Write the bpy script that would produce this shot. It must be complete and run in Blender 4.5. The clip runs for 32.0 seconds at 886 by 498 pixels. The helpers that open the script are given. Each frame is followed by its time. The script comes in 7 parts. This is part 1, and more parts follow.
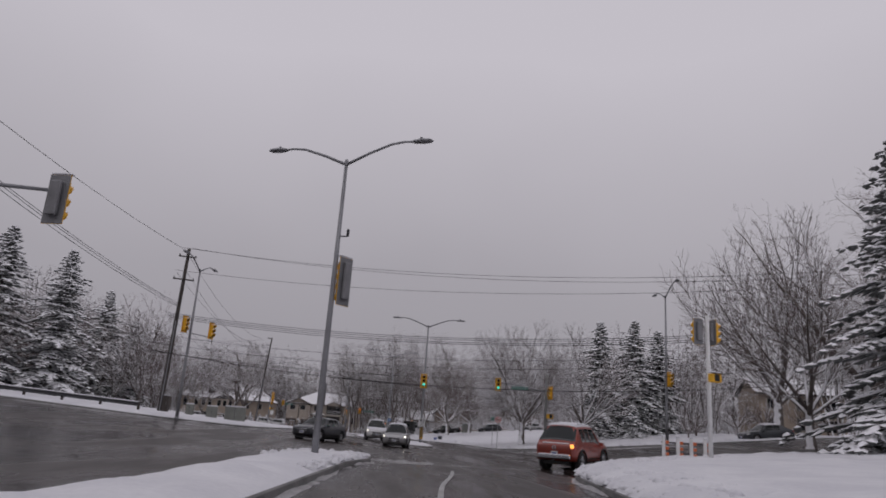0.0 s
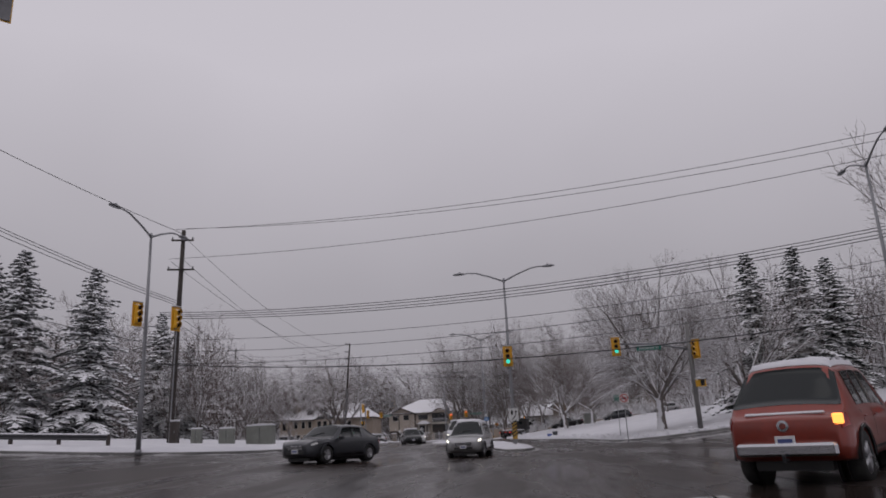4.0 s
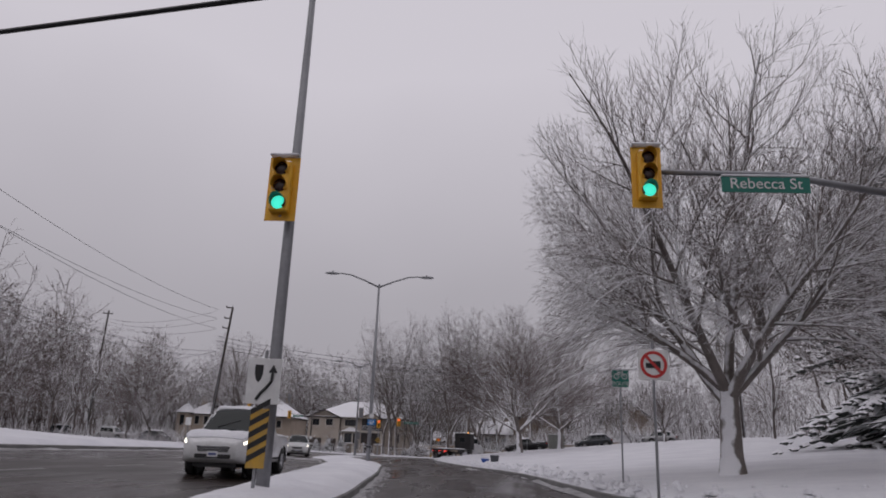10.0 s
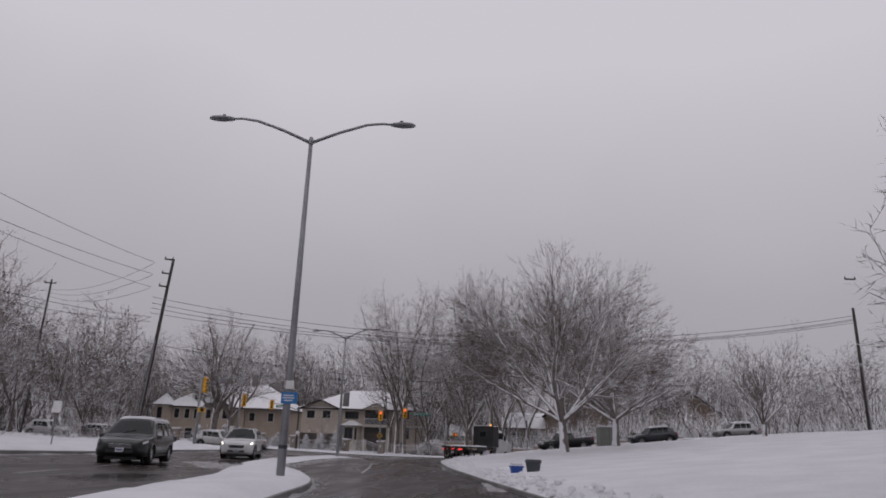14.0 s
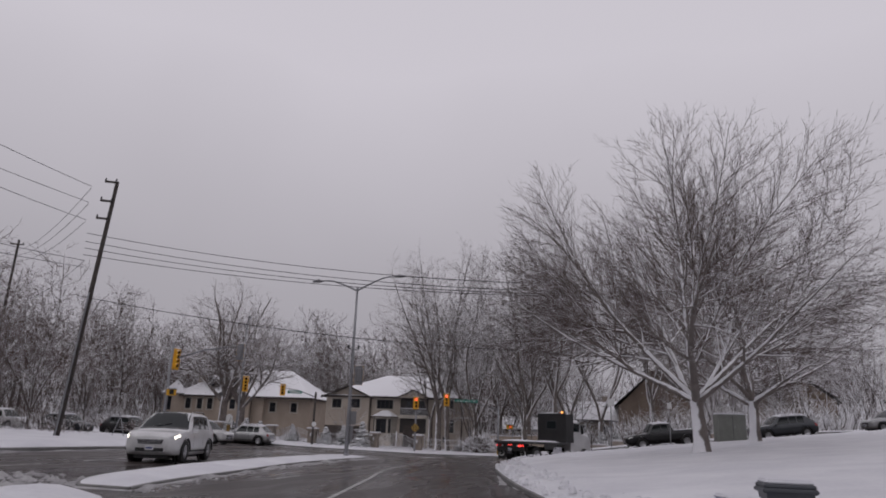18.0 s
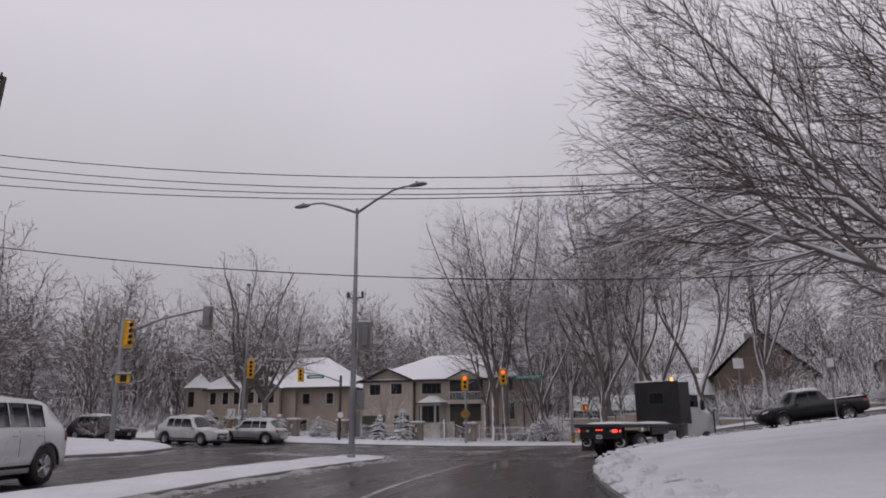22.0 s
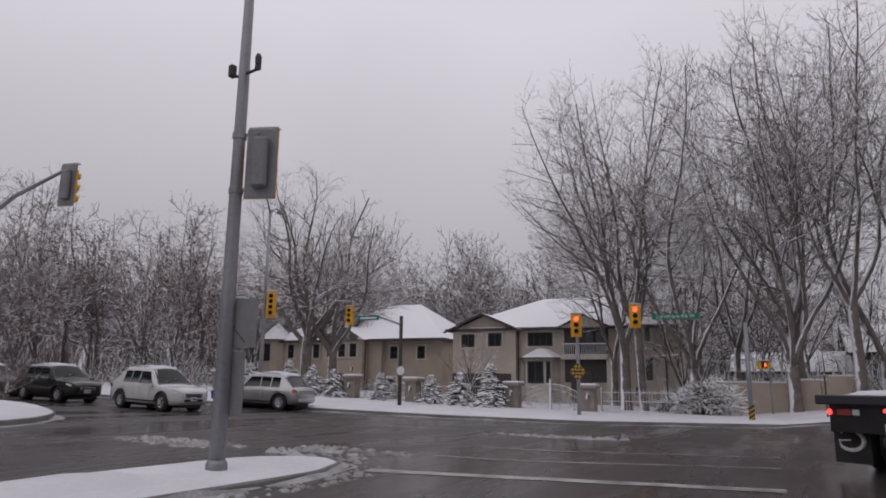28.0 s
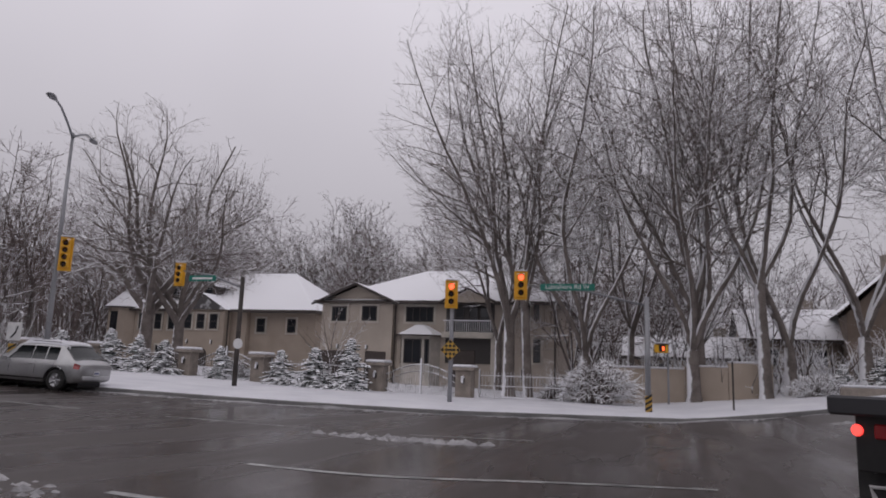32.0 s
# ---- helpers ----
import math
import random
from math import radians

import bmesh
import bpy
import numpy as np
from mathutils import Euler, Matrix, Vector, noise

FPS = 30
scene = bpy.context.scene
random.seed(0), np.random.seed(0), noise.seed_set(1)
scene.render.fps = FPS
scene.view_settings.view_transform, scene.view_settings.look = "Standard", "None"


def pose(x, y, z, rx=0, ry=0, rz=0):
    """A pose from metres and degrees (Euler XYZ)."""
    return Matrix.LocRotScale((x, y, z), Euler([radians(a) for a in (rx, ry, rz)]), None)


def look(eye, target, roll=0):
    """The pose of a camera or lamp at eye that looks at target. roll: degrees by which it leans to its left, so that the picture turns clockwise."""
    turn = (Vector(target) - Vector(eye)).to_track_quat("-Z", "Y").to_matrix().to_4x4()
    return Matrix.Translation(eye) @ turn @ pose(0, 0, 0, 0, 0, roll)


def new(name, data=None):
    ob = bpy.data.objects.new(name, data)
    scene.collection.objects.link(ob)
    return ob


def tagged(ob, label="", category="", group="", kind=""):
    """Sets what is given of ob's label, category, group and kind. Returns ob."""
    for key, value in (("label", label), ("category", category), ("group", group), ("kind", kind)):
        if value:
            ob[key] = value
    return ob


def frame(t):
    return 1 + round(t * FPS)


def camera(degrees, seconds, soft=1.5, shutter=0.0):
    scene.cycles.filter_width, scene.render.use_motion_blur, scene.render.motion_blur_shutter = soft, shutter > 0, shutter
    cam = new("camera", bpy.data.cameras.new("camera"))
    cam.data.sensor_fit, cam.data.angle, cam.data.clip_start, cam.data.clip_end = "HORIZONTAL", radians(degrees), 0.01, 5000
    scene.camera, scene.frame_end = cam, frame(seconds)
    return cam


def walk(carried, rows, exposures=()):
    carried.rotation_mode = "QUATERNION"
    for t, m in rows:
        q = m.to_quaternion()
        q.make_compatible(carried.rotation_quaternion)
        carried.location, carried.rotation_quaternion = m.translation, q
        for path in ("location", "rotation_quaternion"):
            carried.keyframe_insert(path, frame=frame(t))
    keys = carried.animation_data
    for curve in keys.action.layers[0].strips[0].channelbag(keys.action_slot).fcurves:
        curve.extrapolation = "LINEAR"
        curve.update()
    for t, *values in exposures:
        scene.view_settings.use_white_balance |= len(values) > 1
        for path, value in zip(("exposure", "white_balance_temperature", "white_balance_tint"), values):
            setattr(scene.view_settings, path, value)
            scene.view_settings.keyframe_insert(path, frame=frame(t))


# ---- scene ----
cam = camera(64.5, 32.0, soft=1.8)
ROWS = [
    (0.0, -0.000, -0.000, 1.196, -4.56, 14.78, -3.90),
    (0.5, 0.377, 2.246, 1.193, -2.41, 14.88, -1.85),
    (1.0, 0.752, 4.491, 1.187, -0.43, 14.98, -0.08),
    (1.5, 1.137, 6.776, 1.178, 1.12, 15.00, 0.66),
    (2.0, 1.520, 9.124, 1.165, 2.39, 14.96, 1.36),
    (2.5, 1.877, 11.542, 1.148, 3.39, 14.77, 1.83),
    (3.0, 2.221, 13.967, 1.131, 4.25, 14.67, 2.11),
    (3.5, 2.590, 16.445, 1.114, 5.12, 14.74, 2.77),
    (5.5, 4.447, 26.197, 1.068, 7.39, 15.08, 0.81),
    (6.0, 4.801, 28.840, 1.055, 7.43, 15.09, 0.01),
    (6.5, 5.133, 31.552, 1.042, 7.27, 15.50, -0.14),
    (7.0, 5.450, 34.306, 1.030, 6.90, 15.75, -0.70),
    (7.5, 5.754, 37.080, 1.020, 6.59, 15.85, -1.26),
    (8.0, 6.044, 39.849, 1.015, 6.24, 15.88, -1.61),
    (8.5, 6.310, 42.636, 1.017, 5.64, 16.02, -1.42),
    (9.0, 6.535, 45.409, 1.028, 4.72, 16.26, -1.46),
    (9.5, 6.702, 48.133, 1.046, 3.86, 16.32, -1.67),
    (10.0, 6.813, 50.802, 1.069, 3.14, 16.03, -2.18),
    (10.5, 6.894, 53.316, 1.094, 2.84, 15.68, -2.37),
    (11.0, 7.008, 55.853, 1.120, 2.98, 15.40, -2.45),
    (11.5, 7.113, 58.412, 1.146, 3.17, 15.21, -2.02),
    (12.0, 7.090, 61.148, 1.176, 3.55, 15.22, -2.15),
    (12.5, 7.007, 63.914, 1.210, 3.86, 15.36, -2.15),
    (13.0, 6.910, 66.628, 1.244, 4.28, 15.43, -2.08),
    (13.5, 6.806, 69.288, 1.278, 4.72, 15.65, -2.01),
    (15.5, 6.025, 79.568, 1.366, 6.56, 15.53, -2.09),
    (16.0, 5.767, 81.821, 1.361, 7.08, 15.49, -2.12),
    (16.5, 5.517, 83.999, 1.351, 7.64, 15.46, -2.08),
    (17.0, 5.281, 86.134, 1.337, 8.13, 15.32, -2.19),
    (17.5, 5.041, 88.245, 1.320, 8.66, 15.25, -2.09),
    (18.0, 4.793, 90.292, 1.303, 9.09, 15.11, -2.04),
    (18.5, 4.531, 92.262, 1.286, 9.47, 14.90, -1.92),
    (19.0, 4.254, 94.138, 1.270, 9.77, 14.66, -1.98),
    (19.5, 3.972, 95.947, 1.258, 9.84, 14.58, -1.95),
    (20.0, 3.705, 97.725, 1.249, 9.92, 14.44, -1.84),
    (20.5, 3.461, 99.537, 1.246, 10.14, 14.41, -1.33),
    (21.0, 3.236, 101.390, 1.246, 11.06, 14.24, -0.86),
    (21.5, 3.006, 103.206, 1.250, 12.36, 14.24, -0.29),
    (22.0, 2.766, 104.982, 1.256, 14.05, 14.21, 0.41),
    (22.5, 2.521, 106.739, 1.265, 15.95, 14.01, 1.03),
    (23.0, 2.268, 108.459, 1.276, 17.57, 13.86, 1.33),
    (23.5, 2.002, 110.099, 1.288, 18.83, 13.65, 1.18),
    (24.0, 1.728, 111.664, 1.301, 19.68, 13.52, 1.25),
    (24.5, 1.449, 113.177, 1.316, 20.23, 13.47, 1.91),
    (26.5, 0.303, 118.980, 1.402, 22.76, 12.44, 1.11),
    (27.0, 0.171, 120.318, 1.398, 23.63, 12.05, 0.40),
    (27.5, 0.079, 121.594, 1.391, 24.30, 11.66, -0.37),
    (28.0, 0.028, 122.838, 1.384, 24.68, 11.05, -0.68),
    (28.5, -0.021, 124.067, 1.380, 24.87, 10.45, -0.98),
    (29.0, -0.102, 125.290, 1.382, 24.72, 10.03, -1.03),
    (29.5, -0.198, 126.430, 1.389, 24.21, 9.76, -1.39),
    (30.0, -0.305, 127.437, 1.397, 23.09, 9.62, -1.72),
    (30.5, -0.416, 128.276, 1.406, 21.54, 9.52, -1.99),
    (31.0, -0.532, 128.938, 1.414, 19.81, 9.50, -1.80),
    (31.5, -0.644, 129.447, 1.422, 18.03, 9.49, -1.81),
    (32.0, -0.744, 129.870, 1.429, 16.34, 9.63, -1.96),
]
walk(cam, [(t, pose(x, y, z, 90 + pitch, roll, yaw)) for t, x, y, z, yaw, pitch, roll in ROWS],
     exposures=[(0.0, -0.35), (3.5, -0.32), (6.0, -0.24), (13.0, -0.20), (16.0, -0.28), (20.0, -0.14), (26.5, -0.02), (32.0, 0.02)])

# ---- light: a closed overcast sky with a faint, wide sun behind it
world = bpy.data.worlds.new("world")
scene.world = world
world.use_nodes = True
wn, wl = world.node_tree.nodes, world.node_tree.links
wn.clear()
w_out = wn.new("ShaderNodeOutputWorld")
w_bg = wn.new("ShaderNodeBackground")
w_tex = wn.new("ShaderNodeTexCoord")
w_sep = wn.new("ShaderNodeSeparateXYZ")
w_ramp = wn.new("ShaderNodeValToRGB")
w_noise = wn.new("ShaderNodeTexNoise")
w_noise.inputs["Scale"].default_value = 2.2
w_noise.inputs["Detail"].default_value = 3.0
w_mul = wn.new("ShaderNodeMath")
w_mul.operation = "MULTIPLY_ADD"
w_mul.inputs[1].default_value = 0.15
w_add = wn.new("ShaderNodeMath")
w_add.operation = "SUBTRACT"
w_add.inputs[1].default_value = 0.075
wl.new(w_tex.outputs["Generated"], w_sep.inputs[0])
wl.new(w_tex.outputs["Generated"], w_noise.inputs["Vector"])
wl.new(w_noise.outputs["Fac"], w_mul.inputs[0])
wl.new(w_sep.outputs["Z"], w_mul.inputs[2])
wl.new(w_mul.outputs[0], w_add.inputs[0])
wl.new(w_add.outputs[0], w_ramp.inputs["Fac"])
for i, (p, c) in enumerate(((0.0, (0.385, 0.367, 0.405)), (0.2, (0.465, 0.443, 0.488)), (0.5, (0.690, 0.657, 0.722)), (1.0, (0.70, 0.667, 0.732)))):
    e = w_ramp.color_ramp.elements[i] if i < 2 else w_ramp.color_ramp.elements.new(p)
    e.position, e.color = p, (*c, 1)
wl.new(w_ramp.outputs["Color"], w_bg.inputs["Color"])
w_bg.inputs["Strength"].default_value = 1.0
wl.new(w_bg.outputs[0], w_out.inputs["Surface"])
sun = new("sun", bpy.data.lights.new("sun", "SUN"))
sun.data.energy, sun.data.angle, sun.data.color = 0.3, radians(60), (1.0, 0.97, 0.94)
sun.matrix_basis = look((0, 0, 60), (20, 45, 0))


# ---- materials
def mat(name, col, rough=0.6, metal=0.0, var=None, bump=None, snow=None, glow=None, coat=0.0, each=0.0, spec=0.5):
    m = bpy.data.materials.new(name)
    m.use_nodes = True
    n, l = m.node_tree.nodes, m.node_tree.links
    b = n["Principled BSDF"]
    b.inputs["Base Color"].default_value = (*col, 1)
    b.inputs["Roughness"].default_value = rough
    b.inputs["Metallic"].default_value = metal
    b.inputs["Coat Weight"].default_value = coat
    b.inputs["Specular IOR Level"].default_value = spec
    tc = n.new("ShaderNodeNewGeometry")
    out = None
    if var:
        col2, scale, fine = var
        a = n.new("ShaderNodeTexNoise")
        a.inputs["Scale"].default_value, a.inputs["Detail"].default_value = scale, 6.0
        f = n.new("ShaderNodeTexNoise")
        f.inputs["Scale"].default_value, f.inputs["Detail"].default_value = fine, 4.0
        s = n.new("ShaderNodeMath")
        s.operation = "MULTIPLY_ADD"
        s.inputs[1].default_value = 0.5
        r = n.new("ShaderNodeMapRange")
        r.inputs["From Min"].default_value, r.inputs["From Max"].default_value = 0.55, 0.95
        x = n.new("ShaderNodeMix")
        x.data_type = "RGBA"
        x.inputs[6].default_value, x.inputs[7].default_value = (*col, 1), (*col2, 1)
        for q in (a, f):
            l.new(tc.outputs["Position"], q.inputs["Vector"])
        l.new(f.outputs["Fac"], s.inputs[0])
        l.new(a.outputs["Fac"], s.inputs[2])
        l.new(s.outputs[0], r.inputs["Value"])
        l.new(r.outputs[0], x.inputs[0])
        out = x.outputs[2]
    if each:
        oi = n.new("ShaderNodeObjectInfo")
        hv = n.new("ShaderNodeHueSaturation")
        r2 = n.new("ShaderNodeMapRange")
        r2.inputs["To Min"].default_value, r2.inputs["To Max"].default_value = 1 - each, 1 + each
        l.new(oi.outputs["Random"], r2.inputs["Value"])
        l.new(r2.outputs[0], hv.inputs["Value"])
        if out:
            l.new(out, hv.inputs["Color"])
        else:
            hv.inputs["Color"].default_value = (*col, 1)
        out = hv.outputs[0]
    if snow:
        thr, scale = snow[:2]
        sp = n.new("ShaderNodeVectorMath")
        sp.operation = "DOT_PRODUCT"
        sp.inputs[1].default_value = snow[2] if len(snow) > 2 else (0, 0, 1)
        nz = n.new("ShaderNodeTexNoise")
        nz.inputs["Scale"].default_value, nz.inputs["Detail"].default_value = scale, 3.0
        ad = n.new("ShaderNodeMath")
        ad.operation = "MULTIPLY_ADD"
        ad.inputs[1].default_value = 0.9
        mr = n.new("ShaderNodeMapRange")
        mr.inputs["From Min"].default_value, mr.inputs["From Max"].default_value = thr + 0.45, thr + 0.6
        x = n.new("ShaderNodeMix")
        x.data_type = "RGBA"
        x.inputs[6].default_value, x.inputs[7].default_value = (*col, 1), (0.82, 0.82, 0.85, 1)
        l.new(tc.outputs["Position"], nz.inputs["Vector"])
        l.new(tc.outputs["Normal"], sp.inputs[0])
        l.new(nz.outputs["Fac"], ad.inputs[0])
        l.new(sp.outputs["Value"], ad.inputs[2])
        l.new(ad.outputs[0], mr.inputs["Value"])
        l.new(mr.outputs[0], x.inputs[0])
        if out:
            l.new(out, x.inputs[6])
        out = x.outputs[2]
    if out:
        l.new(out, b.inputs["Base Color"])
    if bump:
        bs, strength = bump
        t = n.new("ShaderNodeTexNoise")
        t.inputs["Scale"].default_value, t.inputs["Detail"].default_value = bs, 5.0
        k = n.new("ShaderNodeBump")
        k.inputs["Strength"].default_value, k.inputs["Distance"].default_value = strength, 0.05
        l.new(tc.outputs["Position"], t.inputs["Vector"])
        l.new(t.outputs["Fac"], k.inputs["Height"])
        l.new(k.outputs[0], b.inputs["Normal"])
    if glow:
        b.inputs["Emission Color"].default_value = (*col, 1)
        b.inputs["Emission Strength"].default_value = glow
    return m


def wet_asphalt():
    """Dark asphalt, wet all over, with puddles that mirror and drier wheel tracks, and slush grey specks."""
    m = mat("wet_asphalt", (0.020, 0.0150, 0.0132), 0.35, spec=0.5, var=((0.040, 0.031, 0.028), 0.5, 14.0), bump=(30.0, 0.06))
    n, l = m.node_tree.nodes, m.node_tree.links
    b = n["Principled BSDF"]
    g = n.new("ShaderNodeNewGeometry")
    mp = n.new("ShaderNodeMapping")
    mp.inputs["Scale"].default_value = (0.55, 0.09, 1)
    t = n.new("ShaderNodeTexNoise")
    t.inputs["Scale"].default_value, t.inputs["Detail"].default_value = 1.0, 5.0
    r = n.new("ShaderNodeMapRange")
    r.inputs["From Min"].default_value, r.inputs["From Max"].default_value = 0.34, 0.60
    r.inputs["To Min"].default_value, r.inputs["To Max"].default_value = 0.05, 0.40
    l.new(g.outputs["Position"], mp.inputs["Vector"])
    l.new(mp.outputs[0], t.inputs["Vector"])
    l.new(t.outputs["Fac"], r.inputs["Value"])
    l.new(r.outputs[0], b.inputs["Roughness"])
    b.inputs["IOR"].default_value = 1.22
    # base colour turns paler and greyer towards the far junction
    sy = n.new("ShaderNodeSeparateXYZ")
    big = n.new("ShaderNodeTexNoise")
    big.inputs["Scale"].default_value, big.inputs["Detail"].default_value = 0.12, 4.0
    sm = n.new("ShaderNodeMath")
    sm.operation = "MULTIPLY_ADD"
    sm.inputs[1].default_value = 40.0
    far_grey = n.new("ShaderNodeMapRange")
    far_grey.inputs["From Min"].default_value, far_grey.inputs["From Max"].default_value = 110.0, 165.0
    mx = n.new("ShaderNodeMix")
    mx.data_type = "RGBA"
    mx.inputs[7].default_value = (0.066, 0.056, 0.053, 1)
    old = b.inputs["Base Color"].links[0].from_socket
    l.new(g.outputs["Position"], sy.inputs[0])
    l.new(g.outputs["Position"], big.inputs["Vector"])
    l.new(big.outputs["Fac"], sm.inputs[0])
    l.new(sy.outputs["Y"], sm.inputs[2])
    l.new(sm.outputs[0], far_grey.inputs["Value"])
    l.new(far_grey.outputs[0], mx.inputs[0])
    l.new(old, mx.inputs[6])
    l.new(mx.outputs[2], b.inputs["Base Color"])
    return m


ASPHALT = wet_asphalt()
SNOW = mat("snow", (0.70, 0.70, 0.73), 0.7, var=((0.58, 0.58, 0.62), 0.6, 9.0), bump=(7.0, 0.35))
SNOW_DIRTY = mat("slush", (0.42, 0.41, 0.42), 0.5, var=((0.16, 0.155, 0.16), 1.6, 20.0), bump=(18.0, 0.6))
CONCRETE = mat("concrete", (0.22, 0.215, 0.21), 0.7, var=((0.12, 0.12, 0.12), 0.9, 18.0), bump=(40.0, 0.2))
PAINT = mat("road_paint", (0.50, 0.50, 0.49), 0.35, var=((0.10, 0.10, 0.10), 2.0, 25.0))
STEEL = mat("galvanised_steel", (0.30, 0.305, 0.32), 0.5, 0.5, var=((0.22, 0.22, 0.235), 1.0, 12.0))
STEEL_DARK = mat("dark_steel", (0.045, 0.045, 0.05), 0.5, 0.3)
SIG_YELLOW = mat("signal_yellow", (0.82, 0.44, 0.02), 0.45, var=((0.68, 0.36, 0.03), 3.0, 30.0), snow=(0.55, 6.0))
SIG_BACK = mat("grey_back", (0.24, 0.24, 0.25), 0.6, 0.3, var=((0.18, 0.18, 0.19), 2.0, 25.0))
BLACK = mat("black_plastic", (0.012, 0.012, 0.013), 0.5, snow=(0.85, 8.0))
LENS_DARK = mat("dark_lens", (0.03, 0.012, 0.01), 0.25)
LENS_GREEN = mat("lit_green_lens", (0.05, 0.70, 0.52), 0.3, glow=1.3)
LENS_RED = mat("lit_red_lens", (1.0, 0.10, 0.04), 0.3, glow=2.6)
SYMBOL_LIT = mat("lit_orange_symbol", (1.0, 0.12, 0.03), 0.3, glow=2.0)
WOOD_POLE = mat("weathered_pole_wood", (0.070, 0.058, 0.052), 0.85, var=((0.035, 0.030, 0.028), 1.5, 22.0), bump=(35.0, 0.5))
CABLE = mat("black_cable", (0.02, 0.02, 0.022), 0.6)
GREEN_SIGN = mat("green_sign", (0.01, 0.16, 0.12), 0.4)
BLUE_SIGN = mat("blue_sign", (0.02, 0.16, 0.42), 0.4)
WHITE_SIGN = mat("white_sign", (0.72, 0.72, 0.72), 0.45, var=((0.60, 0.60, 0.60), 4.0, 30.0))
RED_PAINT = mat("red_sign_paint", (0.50, 0.03, 0.03), 0.45)
ORANGE_PLASTIC = mat("orange_plastic", (0.55, 0.13, 0.04), 0.5, snow=(0.55, 5.0))
STUCCO = mat("beige_stucco", (0.47, 0.41, 0.35), 0.9, var=((0.39, 0.34, 0.29), 0.7, 30.0), bump=(60.0, 0.15))
STUCCO_B = mat("tan_stucco", (0.40, 0.335, 0.275), 0.9, var=((0.33, 0.275, 0.225), 0.7, 30.0), bump=(60.0, 0.15))
STUCCO_TRIM = mat("pale_trim", (0.58, 0.53, 0.47), 0.8, var=((0.33, 0.31, 0.27), 1.0, 20.0))
BROWN_WALL = mat("brown_siding", (0.225, 0.175, 0.14), 0.9, var=((0.16, 0.125, 0.10), 0.8, 20.0), bump=(30.0, 0.2))
FASCIA = mat("dark_fascia", (0.065, 0.050, 0.044), 0.6, var=((0.045, 0.035, 0.030), 2.0, 20.0))
ROOF = mat("snowy_shingles", (0.10, 0.095, 0.095), 0.9, var=((0.07, 0.065, 0.065), 1.5, 20.0), snow=(0.02, 0.9))
PANE = mat("window_glass", (0.02, 0.022, 0.026), 0.06, spec=0.7)
FRAME_SHADE_DARK = mat("dark_frame_and_porch_shade", (0.035, 0.03, 0.028), 0.5)
STONE = mat("pillar_stone", (0.31, 0.265, 0.23), 0.9, var=((0.20, 0.175, 0.15), 3.0, 25.0), bump=(25.0, 0.4))
IRON = mat("black_iron", (0.02, 0.02, 0.022), 0.5, 0.5, snow=(0.16, 4.0, (-0.3, -0.45, 0.84)))
BARK = mat("bark", (0.170, 0.146, 0.134), 0.95, var=((0.095, 0.081, 0.074), 2.0, 25.0), bump=(18.0, 0.7), snow=(0.48, 2.6, (-0.55, -0.50, 0.67)))
BARK_TALL = mat("grey_brown_bark", (0.205, 0.178, 0.163), 0.95, var=((0.105, 0.088, 0.079), 1.6, 14.0), bump=(12.0, 1.0), snow=(0.56, 2.4, (-0.78, -0.30, 0.55)))
BARK_LAWN = mat("snow_plastered_bark", (0.215, 0.188, 0.172), 0.95, var=((0.120, 0.104, 0.095), 2.0, 22.0), bump=(18.0, 0.6), snow=(0.54, 2.2, (-0.55, -0.62, 0.56)))
BARK_FAR = mat("far_bark", (0.120, 0.100, 0.092), 0.95, var=((0.075, 0.062, 0.057), 0.6, 8.0), snow=(0.62, 1.8, (-0.62, -0.45, 0.64)), each=0.2)
TWIG = mat("twigs", (0.165, 0.127, 0.117), 0.95, var=((0.105, 0.080, 0.074), 0.5, 5.0), snow=(0.46, 1.6, (-0.3, -0.3, 0.9)), each=0.12)
TWIG_TALL = mat("frosted_fine_twigs", (0.215, 0.178, 0.165), 0.95, var=((0.140, 0.115, 0.106), 0.5, 5.0), snow=(0.31, 1.6, (-0.35, -0.4, 0.85)), each=0.12)
TWIG_FAR = mat("far_twigs", (0.148, 0.115, 0.106), 0.95, var=((0.092, 0.071, 0.066), 0.15, 3.0), snow=(0.42, 1.5, (-0.3, -0.4, 0.87)), each=0.22)
TWIG_SNOWY = mat("snow_laden_twigs", (0.150, 0.125, 0.115), 0.95, var=((0.095, 0.078, 0.070), 0.3, 4.0), snow=(0.16, 1.8, (-0.3, -0.5, 0.81)), each=0.15)
NEEDLES_FROST = mat("frosted_spruce_needles", (0.095, 0.102, 0.098), 0.9, var=((0.150, 0.155, 0.152), 0.8, 9.0), snow=(0.30, 2.2, (-0.25, -0.4, 0.88)))
NEEDLES_LADEN = mat("snow_laden_needles", (0.048, 0.060, 0.054), 0.9, var=((0.085, 0.095, 0.088), 0.8, 9.0), snow=(0.26, 3.0, (-0.25, -0.45, 0.86)))
NEEDLES = mat("spruce_needles", (0.040, 0.050, 0.045), 0.9, var=((0.085, 0.092, 0.085), 0.8, 9.0), snow=(0.50, 4.5, (-0.25, -0.3, 0.92)))
RUBBER = mat("tyre_rubber", (0.014, 0.014, 0.015), 0.8, var=((0.035, 0.034, 0.033), 4.0, 25.0))
ALLOY = mat("alloy_rim", (0.45, 0.45, 0.47), 0.35, 0.8)
CHROME = mat("chrome", (0.55, 0.55, 0.57), 0.2, 1.0)
CAR_GLASS = mat("car_glass", (0.012, 0.016, 0.017), 0.05, spec=0.40)
